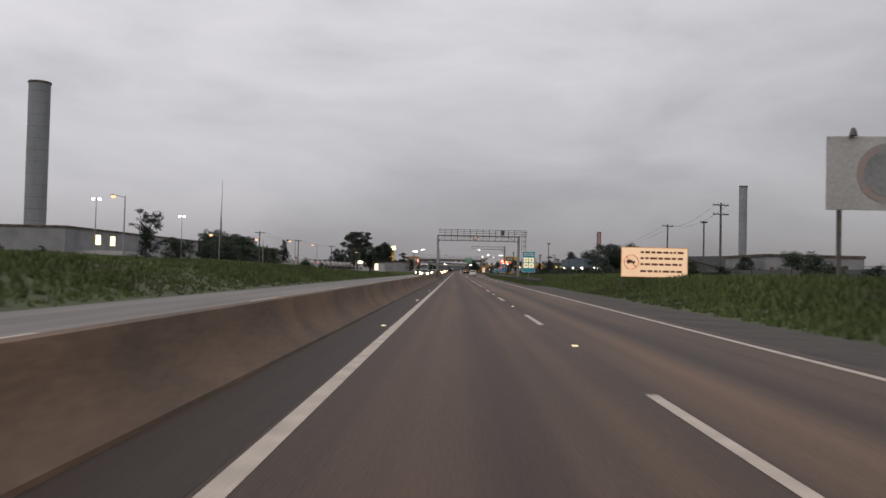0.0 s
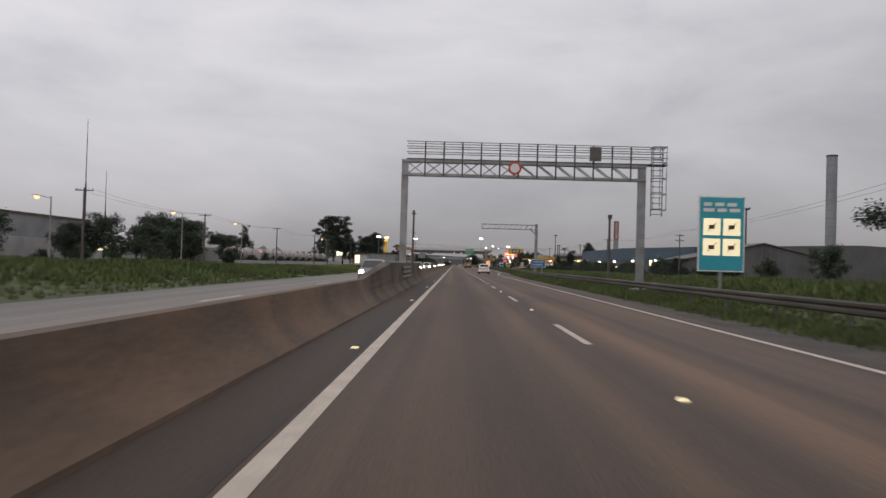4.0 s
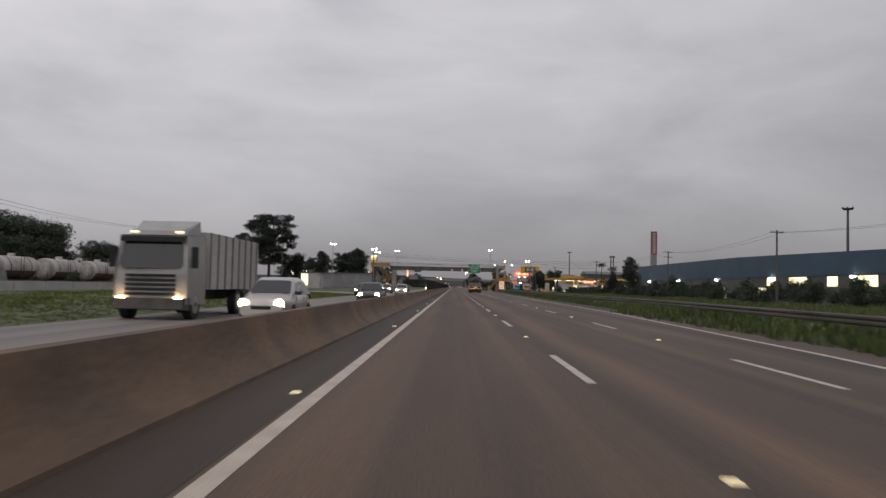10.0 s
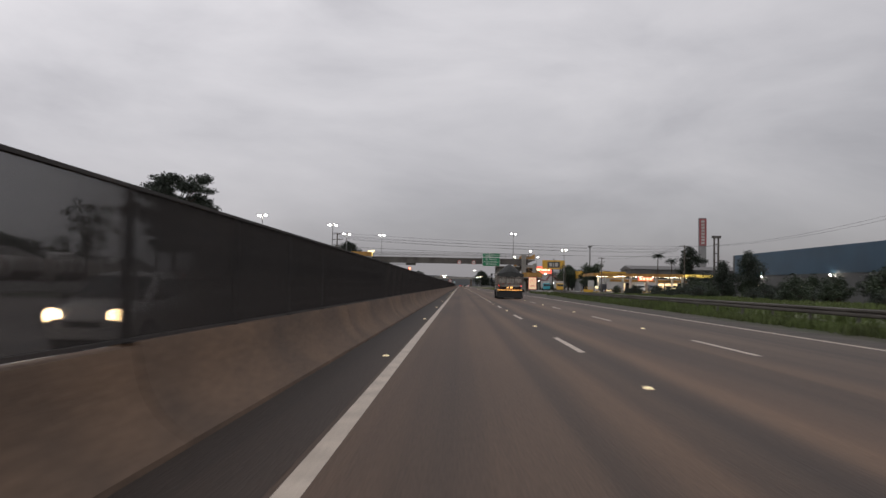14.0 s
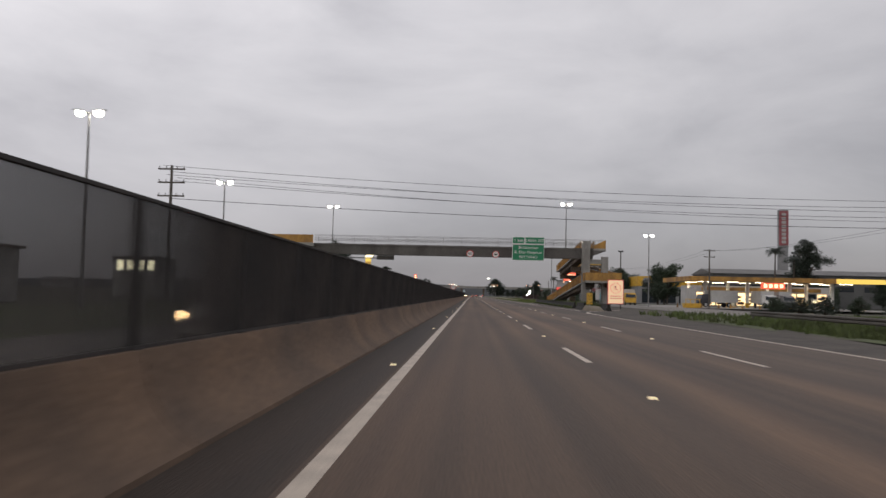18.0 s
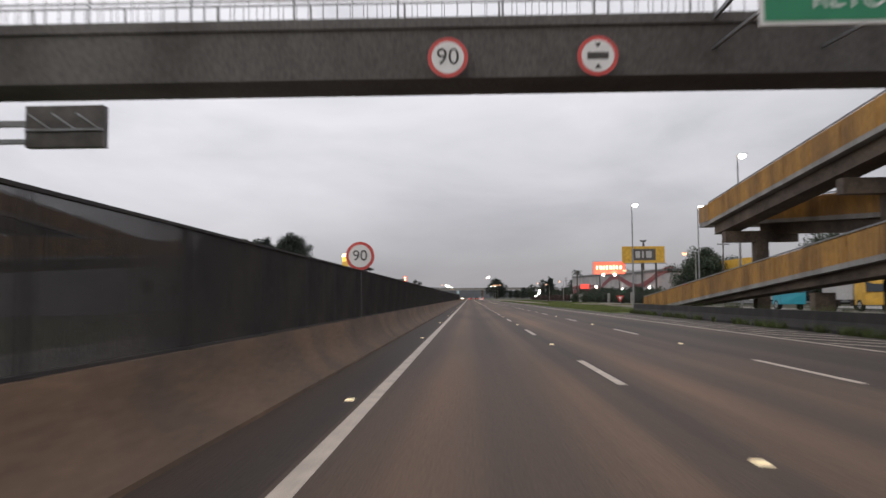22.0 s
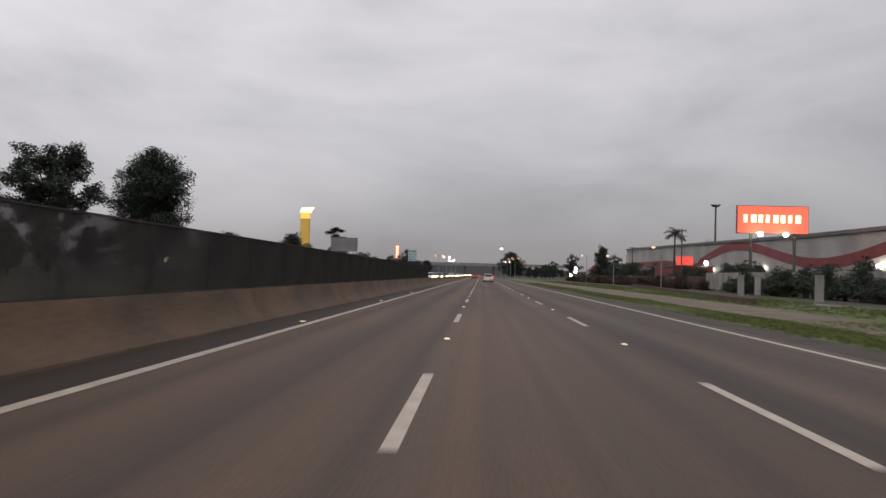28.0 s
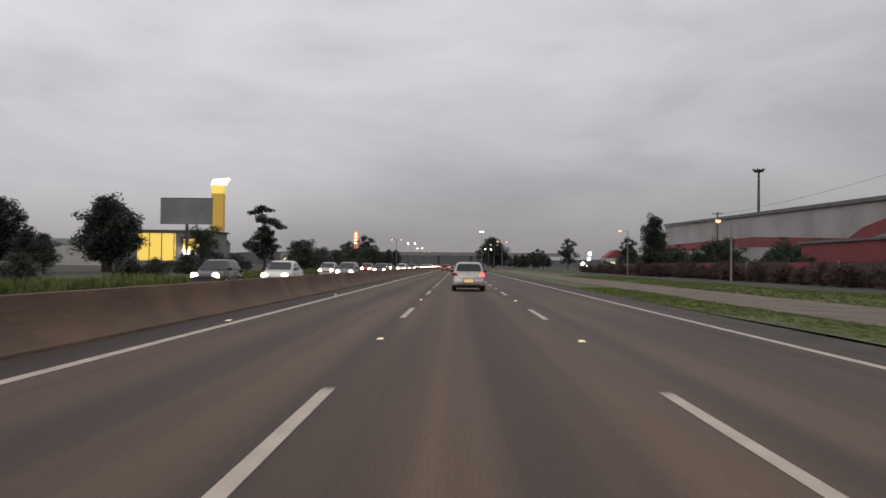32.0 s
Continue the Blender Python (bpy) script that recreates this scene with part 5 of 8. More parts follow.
    for s in (-1, 1):
        z0 = 0.70 if kind == "saloon" else 0.735
        xo = W2 * 0.885
        inn = 0.20 if kind != "saloon" else 0.31
        on = lit == "rear"
        both_on = lit == "braking"
        lens = Mesh().loft([[(s * (xo - inn), -0.045, z0 + 0.03), (s * (xo - 0.05), -0.03, z0), (s * xo, -0.005, z0 + 0.02), (s * xo, 0.0, z0 + 0.15), (s * (xo - 0.05), -0.02, z0 + 0.18), (s * (xo - inn + 0.06), -0.035, z0 + 0.165)],
                            [(s * (xo - inn), 0.06, z0 + 0.03), (s * (xo + 0.03), 0.12, z0), (s * (xo + 0.085), 0.2, z0 + 0.02), (s * (xo + 0.075), 0.22, z0 + 0.15), (s * (xo + 0.03), 0.15, z0 + 0.18), (s * (xo - inn + 0.06), 0.06, z0 + 0.165)]])
        if kind == "saloon":
            lamp = part("tail_light", lens, TAIL_OFF, t, "red tail light", smooth=True)
            part("clear_lens", Mesh().loft([[(s * (xo - inn + 0.02), -0.052, z0 + 0.035), (s * (xo - 0.1), -0.047, z0 + 0.015), (s * (xo - 0.1), -0.047, z0 + 0.075), (s * (xo - inn + 0.04), -0.052, z0 + 0.085)],
                                            [(s * (xo - inn + 0.02), -0.02, z0 + 0.035), (s * (xo - 0.1), -0.01, z0 + 0.015), (s * (xo - 0.1), -0.01, z0 + 0.075), (s * (xo - inn + 0.04), -0.02, z0 + 0.085)]]), PLATE_PALE, lamp, "clear reversing light")
            part("bulb_lens", Mesh().tube((s * (xo - 0.06), -0.05, z0 + 0.09), (s * (xo - 0.06), 0.0, z0 + 0.09), 0.05, n=14), TAIL if on and s > 0 else TAIL_OFF, lamp, "round light inside the cluster")
        else:
            part("tail_light", lens, TAIL if (on and s > 0) or both_on else TAIL_OFF, t, "lit red tail light" if (on and s > 0) or both_on else "unlit red tail light", smooth=True)
        part("headlight", Mesh().tube((s * W2 * 0.66, L - 0.16, 0.66), (s * W2 * 0.66, L - 0.02, 0.65), 0.12, 0.155, 16), HEADLIGHT if lit == "front" else WHITE, t, "round bright headlight", smooth=True)
    part("brake_light", Mesh().box(-0.12, 0.12, gh[1][0] - 0.10, gh[1][0] - 0.06, 1.34, 1.37), BRAKE if lit == "rear" and kind == "saloon" else TAIL_OFF, t, "small red high brake light")
    part("aerial", Mesh().tube((0, gh[1][0] + 0.3, H), (0, gh[1][0] + 0.12, H + 0.16), 0.008, 0.005, 6), BLACK, t)
    if kind != "saloon":
        part("wiper", Mesh().bar((0, 0.09, 0.985), (-0.3, 0.15, 1.05), 0.018), BLACK, t)
    part("badge", disc(Mesh(), (0, 0.83), 0.05, -0.045, 16, 0.03), CHROME, t)
    if kind == "saloon":
        part("boot_lip", Mesh().loft([[(-W2 * 0.72, -0.03, 0.925), (W2 * 0.72, -0.03, 0.925), (W2 * 0.7, 0.02, 0.965), (-W2 * 0.7, 0.02, 0.965)], [(-W2 * 0.74, 0.1, 0.96), (W2 * 0.74, 0.1, 0.96), (W2 * 0.7, 0.1, 0.985), (-W2 * 0.7, 0.1, 0.985)]]), paint, t)
        for sx in (-1, 1):
            part("boot_gap", Mesh().bar((sx * W2 * 0.5, -0.045, 0.67), (sx * W2 * 0.53, -0.012, 0.9), 0.008, 0.008), BLACK, t)
        part("plate_garnish", Mesh().box(-0.3, 0.3, -0.075, -0.045, 0.8, 0.825), CHROME, t)
    part("tailgate_gap", Mesh().box(-W2 * 0.62, W2 * 0.62, -0.031, -0.022, 0.655, 0.667), BLACK, t)
    part("grille", Mesh().box(-0.3, 0.3, L - 0.03, L + 0.01, 0.48, 0.58), BLACK, t)
    return t


car("white saloon car with dark windows and one lit red tail light", CAR_WHITE, "saloon", pose(5.49, 202.45, 0))
car("silver-white hatchback with a lit red tail light and lit plate", SILVER, "hatch", pose(5.4, 791.0, 0), length=3.9, width=1.65)


TUB = mat("tub_steel", (0.34, 0.325, 0.30), 0.6, 0.45, 1.1, 0.25, fine=9.0, second=(0.15, 0.125, 0.105), stretch=(1, 1, 0.45))
RAIL_PALE = mat("pale_rail_paint", (0.46, 0.44, 0.41), 0.6, 0.3, 2.0, 0.15, second=(0.28, 0.25, 0.22))


def tipper(at):
    t = thing("tipper_truck", "grey steel tipper truck with a dark tarpaulin over its heaped load", "truck", at=at)
    W2 = 1.26
    # load body: a tub with rounded lower sides and upright ribs
    side = [(0.62, 1.22), (0.92, 1.26), (1.12, 1.38), (1.22, 1.55), (W2, 1.78), (W2, 2.5)]
    outline = [(-u, w) for u, w in reversed(side)] + side
    part("tub", Mesh().loft([[(u, y, w) for u, w in outline] for y in (0.0, 5.3)]), TUB, t, "weathered pale grey tub with dirt low on its sides", smooth=True)
    for s in (-1, 1):
        for i in range(13):
            y = 0.12 + i * 0.42
            rib = [[(s * (u - 0.01), y + d, w) for u, w in side[3:]] + [(s * (u + 0.055), y + d, w) for u, w in reversed(side[3:])] for d in (-0.04, 0.04)]
            part("side_rib", Mesh().loft(rib), TUB, t)
        part("top_rail", Mesh().box(s * (W2 - 0.03), s * (W2 + 0.1), -0.04, 5.3, 2.38, 2.53), RAIL_PALE, t, "pale top rail")
        part("corner_post", Mesh().box(s * (W2 - 0.1), s * (W2 + 0.1), -0.1, 0.06, 1.5, 2.56), TIPPER, t)
        for y in (1.6, 3.1):
            part("tarp_bracket", Mesh().bar((s * (W2 + 0.07), y, 2.5), (s * (W2 + 0.05), y + 0.08, 2.7), 0.06), TIPPER, t)
        for ya, yb, za, zb in ((4.35, 3.4, 2.45, 1.5), (3.9, 4.7, 2.45, 1.45), (3.2, 4.9, 2.5, 1.0)):
            part("rope", Mesh().bar((s * (W2 + 0.115), ya, za), (s * (W2 + 0.1), yb, zb), 0.016), BLACK, t)
    for x in (-0.42, 0.42):
        part("tailgate_rib", Mesh().box(x - 0.06, x + 0.06, -0.09, -0.005, 1.5, 2.5), TIPPER, t)
    for i in range(3):
        x = -0.8 + i * 0.8
        for z0, z1 in ((1.58, 2.06), (2.16, 2.5)):
            part("tailgate_panel", pane([(x - 0.32, -0.02, z0), (x + 0.32, -0.02, z0), (x + 0.32, -0.02, z1), (x - 0.32, -0.02, z1)], 0.02, 0.08), TUB, t, "paler pressed tailgate panel")
    for z in (1.48, 2.07):
        part("tailgate_rail", Mesh().box(-W2, W2, -0.075, -0.006, z, z + 0.085), TIPPER, t)
    for xa, xb in ((-1.1, -0.5), (-0.45, 0.35), (1.15, 0.5)):
        part("rope", Mesh().bar((xa, -0.11, 2.3), (xb, -0.1, 1.6), 0.018), BLACK, t)
    for x in (-0.85, -0.2, 0.9):
        part("reflector", Mesh().box(x, x + 0.22, -0.09, -0.078, 1.50, 1.555), TAIL_OFF, t, "small red reflector")
    part("headboard", Mesh().box(-W2 - 0.06, W2 + 0.06, 5.3, 5.38, 1.4, 3.42), RAIL_PALE, t, "pale upright headboard")
    part("headboard_canopy", Mesh().box(-W2 - 0.06, W2 + 0.06, 4.35, 5.3, 3.36, 3.42), RAIL_PALE, t)
    for s in (-1, 1):
        part("headboard_wing", Mesh().loft([[(s * (W2 + 0.03), 5.3, 2.54), (s * (W2 + 0.03), 5.3, 3.35), (s * (W2 + 0.03), 4.95, 3.35), (s * (W2 + 0.03), 4.6, 2.54)],
                                            [(s * (W2 - 0.01), 5.3, 2.54), (s * (W2 - 0.01), 5.3, 3.35), (s * (W2 - 0.01), 4.95, 3.35), (s * (W2 - 0.01), 4.6, 2.54)]]), TARP, t, "dark side of the headboard")
    # tarpaulin: a tent drawn over the heap, lowest towards the headboard
    ridge = [(-0.14, 2.62), (0.25, 3.1), (0.7, 3.34), (1.2, 3.48), (1.7, 3.54), (2.3, 3.46), (2.9, 3.3), (3.5, 3.1), (4.1, 2.9), (4.7, 2.74), (5.25, 2.66)]
    heap = []
    for i, (y, top) in enumerate(ridge):
        ring = []
        for j in range(21):
            u = -1 + j / 10
            k = (1 - abs(u)) ** 0.72 * 0.6 + (1 - u * u) * 0.4
            x = u * (W2 + 0.05)
            fold = noise.noise((x * 1.9, y * 1.5, 3.1)) * 0.07 + noise.noise((x * 5.5, y * 2.2, 8.1)) * 0.025
            ring.append((x, y, 2.36 + (top - 2.36) * k + fold * (0.4 + k)))
        ring += [(W2 + 0.05, y, 2.3), (-W2 - 0.05, y, 2.3)]
        heap.append(ring)
    part("tarpaulin", Mesh().loft(heap), TARP, t, "dark wrinkled tarpaulin over a heap", smooth=True)
    skirt = []
    for j in range(25):
        x = -W2 - 0.09 + j * (2 * W2 + 0.18) / 24
        u = abs(x) / (W2 + 0.09)
        z = 2.22 + 0.10 * u * u + 0.035 * math.sin(x * 9) + 0.02 * math.sin(x * 23)
        top = 2.52 + 0.26 * (1 - u)
        skirt.append([(x, -0.15 + 0.02 * math.sin(x * 14), z), (x, -0.13, z), (x, -0.1, top), (x, -0.14, top)])
    part("tarpaulin_flap", Mesh().loft(skirt), TARP, t, "flap of the tarpaulin hanging over the tailgate", smooth=True)
    part("chassis", Mesh().box(-0.45, -0.3, 0.3, 7.4, 0.85, 1.15).box(0.3, 0.45, 0.3, 7.4, 0.85, 1.15).box(-0.5, 0.5, 0.4, 5.2, 1.1, 1.26), BLACK, t)
    beam = part("rear_bumper", Mesh().box(-W2, W2, 0.22, 0.32, 0.82, 0.96), RUST, t, "dirty bumper beam")
    for i in range(9):
        x = -W2 + 0.01 + i * 0.279
        part("reflector", Mesh().box(x, x + 0.252, 0.208, 0.219, 0.855, 0.94), REFLECT, beam, "orange reflective strip with its headlight reflection painted as glow")
    flap = Mesh().loft([[(-W2 + 0.02, 0.34, 0.82), (W2, 0.34, 0.82), (W2, 0.37, 0.82), (-W2 + 0.02, 0.37, 0.82)], [(-W2 + 0.04, 0.26, 0.13), (W2 + 0.06, 0.2, 0.11), (W2 + 0.06, 0.23, 0.11), (-W2 + 0.04, 0.29, 0.13)]])
    part("mud_flap", flap, BLACK, t, "wide black rubber mud flap")
    part("rear_panel", Mesh().box(-1.1, 1.1, 0.4, 0.5, 0.97, 1.3), RUST, t)
    part("lamp_bar", Mesh().box(-0.5, 0.45, 0.32, 0.4, 1.06, 1.2), BLACK, t)
    for x, r in ((-0.24, 0.055), (0.06, 0.045), (0.21, 0.055)):
        part("work_light", Mesh().tube((x, 0.25, 1.14), (x, 0.32, 1.14), r, n=14), AMBER, t, "lit amber lamp")
    for s in (-1, 1):
        part("tail_light", Mesh().box(s * 1.13 - 0.04, s * 1.13 + 0.04, 0.05, 0.15, 1.28, 1.34), TAIL, t, "lit red tail light")
        part("tail_bracket", Mesh().box(s * 1.13 - 0.03, s * 1.13 + 0.03, 0.15, 0.4, 1.25, 1.3), BLACK, t)
    for y in (1.45, 2.8, 6.3):
        for s in (-1, 1):
            wheel(t, s * (W2 - 0.17), y, 0.52, 0.32, s, rim=STEEL_DARK)
            if y < 5:
                wheel(t, s * (W2 - 0.52), y, 0.52, 0.3, s)
        if y < 5:
            part("axle", Mesh().tube((-1.0, y, 0.52), (1.0, y, 0.52), 0.12), BLACK, t)
    for s in (-1, 1):
        path = [(0.72, 0.72), (0.82, 1.1), (1.0, 1.2), (3.2, 1.2), (3.42, 1.1), (3.55, 0.72)]
        guard_rings = [[(s * (W2 - 0.34), y, z), (s * (W2 + 0.02), y, z), (s * (W2 + 0.02), y + 0.03, z + 0.035), (s * (W2 - 0.34), y + 0.03, z + 0.035)] for y, z in path]
        part("mudguard", Mesh().loft(guard_rings), TUB, t, "dusty grey mudguard over the twin wheels")
        part("fuel_tank", Mesh().tube((s * 0.88, 3.8, 0.72), (s * 0.88, 5.2, 0.72), 0.32, n=16), STEEL_DARK, t, smooth=True)
        part("air_tank", Mesh().tube((s * 0.98, 3.75, 1.15), (s * 0.98, 4.7, 1.15), 0.13, n=12), BLACK, t, smooth=True)
    part("exhaust_stack", Mesh().tube((0.9, 5.45, 0.9), (0.9, 5.45, 2.6), 0.08, n=10), STEEL_DARK, t, smooth=True)
    cab = [[(-W2, 5.55, 0.95), (W2, 5.55, 0.95), (W2, 5.55, 2.2), (W2 * 0.93, 5.55, 2.88), (-W2 * 0.93, 5.55, 2.88), (-W2, 5.55, 2.2)],
           [(-W2, 7.15, 0.95), (W2, 7.15, 0.95), (W2, 7.15, 2.0), (W2 * 0.93, 6.9, 2.92), (-W2 * 0.93, 6.9, 2.92), (-W2, 7.15, 2.0)],
           [(-W2 * 0.9, 7.5, 0.75), (W2 * 0.9, 7.5, 0.75), (W2 * 0.9, 7.45, 1.8), (W2 * 0.83, 7.08, 2.82), (-W2 * 0.83, 7.08, 2.82), (-W2 * 0.9, 7.45, 1.8)]]
    part("cab", Mesh().loft(cab), CAR_WHITE, t, "white cab", smooth=True)
    part("front_bumper", Mesh().box(-W2, W2, 7.0, 7.62, 0.35, 0.92), BLACK, t)
    part("sun_visor", Mesh().loft([[(-W2 * 0.8, 7.05, 2.84), (W2 * 0.8, 7.05, 2.84), (W2 * 0.8, 7.05, 2.96), (-W2 * 0.8, 7.05, 2.96)], [(-W2 * 0.8, 7.42, 2.68), (W2 * 0.8, 7.42, 2.68), (W2 * 0.8, 7.42, 2.8), (-W2 * 0.8, 7.42, 2.8)]]), BLACK, t)
    for s in (-1, 1):
        part("side_window", Mesh().loft([[(s * (W2 + 0.006), 6.25, 1.72), (s * (W2 + 0.006), 7.1, 1.62), (s * W2 * 0.955, 6.9, 2.68), (s * W2 * 0.955, 6.4, 2.68)], [(s * (W2 - 0.02), 6.25, 1.72), (s * (W2 - 0.02), 7.1, 1.62), (s * W2 * 0.93, 6.9, 2.68), (s * W2 * 0.93, 6.4, 2.68)]]), GLASS, t)
        part("door_gap", Mesh().box(s * (W2 - 0.01), s * (W2 + 0.005), 5.98, 6.0, 1.0, 2.2), BLACK, t)
        part("door_handle", Mesh().box(s * W2, s * (W2 + 0.025), 6.06, 6.2, 1.38, 1.5), BLACK, t)
        mr = part("mirror", Mesh().box(s * (W2 + 0.22), s * (W2 + 0.45), 7.3, 7.42, 1.62, 2.22), BLACK, t, "tall black door mirror")
        part("wide_mirror", Mesh().box(s * (W2 + 0.24), s * (W2 + 0.45), 7.3, 7.42, 2.3, 2.62), BLACK, mr)
        part("mirror_glass", Mesh().box(s * (W2 + 0.24), s * (W2 + 0.43), 7.28, 7.299, 1.66, 2.18), GLASS, mr)
        for z in (1.72, 2.6):
            part("mirror_arm", Mesh().bar((s * W2 * 0.95, 7.1, z), (s * (W2 + 0.36), 7.36, z + 0.03), 0.045), BLACK, mr)
        part("step", Mesh().box(s * (W2 - 0.2), s * (W2 + 0.02), 5.75, 6.95, 0.4, 0.9), BLACK, t)
        part("wheel_arch", Mesh().tube((s * (W2 - 0.3), 6.3, 0.55), (s * (W2 + 0.012), 6.3, 0.55), 0.64, n=24), BLACK, t)
    part("windscreen", pane([(W2 * 0.8, 7.46, 1.85), (-W2 * 0.8, 7.46, 1.85), (-W2 * 0.76, 7.14, 2.72), (W2 * 0.76, 7.14, 2.72)], 0.012, 0.2), GLASS, t)
    return t


tipper(pose(6.1, 388.05, 0))


LORRY_GREY = mat("dusty_cab_paint", (0.34, 0.33, 0.32), 0.4, 0.25, 1.2)


def box_truck(at, paint, label):
    """An oncoming lorry with lit headlights, its nose at y=0, looking along -y in its own frame."""
    t = thing("lorry", label, "truck", "oncoming lorries", at=at)
    part("cab", Mesh().loft([[(-1.2, 0, 0.5), (1.2, 0, 0.5), (1.2, 0, 1.6), (1.1, 0.25, 2.75), (-1.1, 0.25, 2.75), (-1.2, 0, 1.6)], [(-1.22, 1.9, 0.5), (1.22, 1.9, 0.5), (1.22, 1.9, 1.6), (1.15, 1.9, 2.85), (-1.15, 1.9, 2.85), (-1.22, 1.9, 1.6)]]), paint, t, smooth=False)
    part("windscreen", pane([(1.05, -0.004, 1.68), (-1.05, -0.004, 1.68), (-0.98, 0.2, 2.58), (0.98, 0.2, 2.58)], 0.012, 0.25), GLASS, t)
    part("sun_visor", Mesh().loft([[(-1.05, 0.02, 2.55), (1.05, 0.02, 2.55), (1.05, 0.05, 2.72), (-1.05, 0.05, 2.72)], [(-1.08, 0.24, 2.68), (1.08, 0.24, 2.68), (1.08, 0.26, 2.78), (-1.08, 0.26, 2.78)]]), BLACK, t)
    for z in (0.8, 0.95, 1.1, 1.25, 1.4):
        part("grille_bar", Mesh().box(-0.82, 0.82, -0.035, 0.0, z, z + 0.09), BLACK, t)
    part("bumper", Mesh().loft([[(-1.12, -0.14, 0.36), (1.12, -0.14, 0.36), (1.12, -0.14, 0.7), (-1.12, -0.14, 0.7)], [(-1.24, 0.2, 0.32), (1.24, 0.2, 0.32), (1.24, 0.2, 0.74), (-1.24, 0.2, 0.74)]]), STEEL_DARK, t)
    part("roof_fairing", Mesh().loft([[(-0.9, 0.5, 2.8), (0.9, 0.5, 2.8), (0.8, 0.6, 2.95), (-0.8, 0.6, 2.95)], [(-1.05, 1.8, 2.85), (1.05, 1.8, 2.85), (1.0, 1.8, 3.35), (-1.0, 1.8, 3.35)]]), paint, t)
    for s in (-1, 1):
        part("headlight", Mesh().tube((s * 0.92, -0.13, 0.56), (s * 0.92, -0.05, 0.56), 0.2, n=14), HEADLIGHT, t)
        part("mirror", Mesh().box(s * 1.25, s * 1.45, 0.2, 0.3, 1.7, 2.4), BLACK, t)
        for y in (0.9, 6.3, 7.6):
            wheel(t, s * 1.05, y, 0.5, 0.3, s)
    part("load_body", Mesh().box(-1.25, 1.25, 2.1, 9.2, 1.0, 3.0), WALL_WHITE, t)
    for s in (-0.75, 0.75):
        part("marker_lamp", Mesh().box(s - 0.13, s + 0.13, 0.42, 0.5, 2.86, 2.92), WARM_LIT, t, "lit roof marker lamp")
    for i in range(8):
        for s in (-1, 1):
            part("body_rib", Mesh().box(s * 1.25, s * 1.29, 2.2 + i * 0.95, 2.28 + i * 0.95, 1.0, 3.0), TIPPER, t)
    part("chassis", Mesh().box(-0.5, 0.5, 0.5, 9.0, 0.6, 1.0), BLACK, t)
    return t


ONCOMING = [(-4.0, 134, CAR_GREY, "hatch"), (-7.9, 194, CAR_DARK, "saloon"), (-4.2, 199, CAR_GREY, "hatch"), (-8.0, 213, CAR_DARK, "hatch"), (-4.2, 239, SILVER, "hatch"),
            (-3.8, 266, CAR_DARK, "saloon"), (-8.6, 304, CAR_DARK, "saloon"), (-5.2, 319, SILVER, "saloon"), (-8.9, 340, CAR_GREY, "hatch"), (-8.0, 372, CAR_DARK, "saloon"), (-5.0, 420, CAR_WHITE, "hatch"), (-5.4, 548, CAR_GREY, "saloon"), (-5.2, 640, CAR_DARK, "hatch"),
            (-4.6, 792, CAR_WHITE, "saloon"), (-7.6, 790, CAR_DARK, "hatch"), (-4.2, 815, CAR_GREY, "hatch"), (-7.8, 828, SILVER, "saloon"), (-4.3, 845, CAR_DARK, "saloon"),
            (-7.6, 860, CAR_RED, "hatch"), (-4.2, 880, CAR_WHITE, "hatch"), (-7.8, 897, CAR_GREY, "saloon"), (-4.4, 915, CAR_DARK, "hatch"), (-7.6, 940, CAR_WHITE, "saloon"), (-4.2, 965, SILVER, "hatch"), (-7.7, 990, CAR_DARK, "saloon"), (-4.3, 1020, CAR_WHITE, "hatch"), (-7.7, 1050, CAR_GREY, "hatch"), (-4.2, 1075, CAR_DARK, "hatch"), (-7.6, 1110, CAR_WHITE, "saloon"), (-4.3, 1130, CAR_GREY, "saloon"), (-7.7, 1165, SILVER, "saloon"), (-4.2, 1190, CAR_DARK, "hatch"), (-7.6, 1230, CAR_WHITE, "hatch"), (-4.3, 1260, CAR_GREY, "hatch"), (-7.7, 1310, CAR_DARK, "saloon")]
names = {id(CAR_GREY): "grey", id(CAR_WHITE): "white", id(CAR_DARK): "black", id(CAR_RED): "dark red", id(SILVER): "silver"}
made = {}
for x, y, paint, kind in ONCOMING:
    key = (id(paint), kind)
    at = pose(x, y + 4.1, 0, 0, 0, 180)
    if key in made:
        copy_thing(made[key], at)
    else:
        made[key] = car("%s %s with lit headlights on the oncoming carriageway" % (names[id(paint)], "saloon car" if kind == "saloon" else "hatchback"), paint, kind, at, "front", group="oncoming cars")
box_truck(pose(-8.3, 241, 0), LORRY_GREY, "white-cabbed lorry with lit headlights on the oncoming carriageway")
# cars far ahead in the same direction
far_cars = [(5.3, 960, CAR_DARK), (8.8, 985, CAR_GREY), (1.9, 1000, CAR_WHITE), (5.3, 1030, CAR_DARK), (8.8, 1060, CAR_WHITE), (2.0, 930, CAR_RED), (5.3, 1090, CAR_GREY), (1.9, 1110, CAR_DARK), (8.8, 1135, CAR_DARK), (5.4, 1160, CAR_WHITE), (2.0, 1200, CAR_GREY)]
for x, y, paint in far_cars:
    car("%s car far ahead with lit tail lights" % names[id(paint)], paint, "hatch", pose(x, y, 0), "braking", group="cars far ahead")

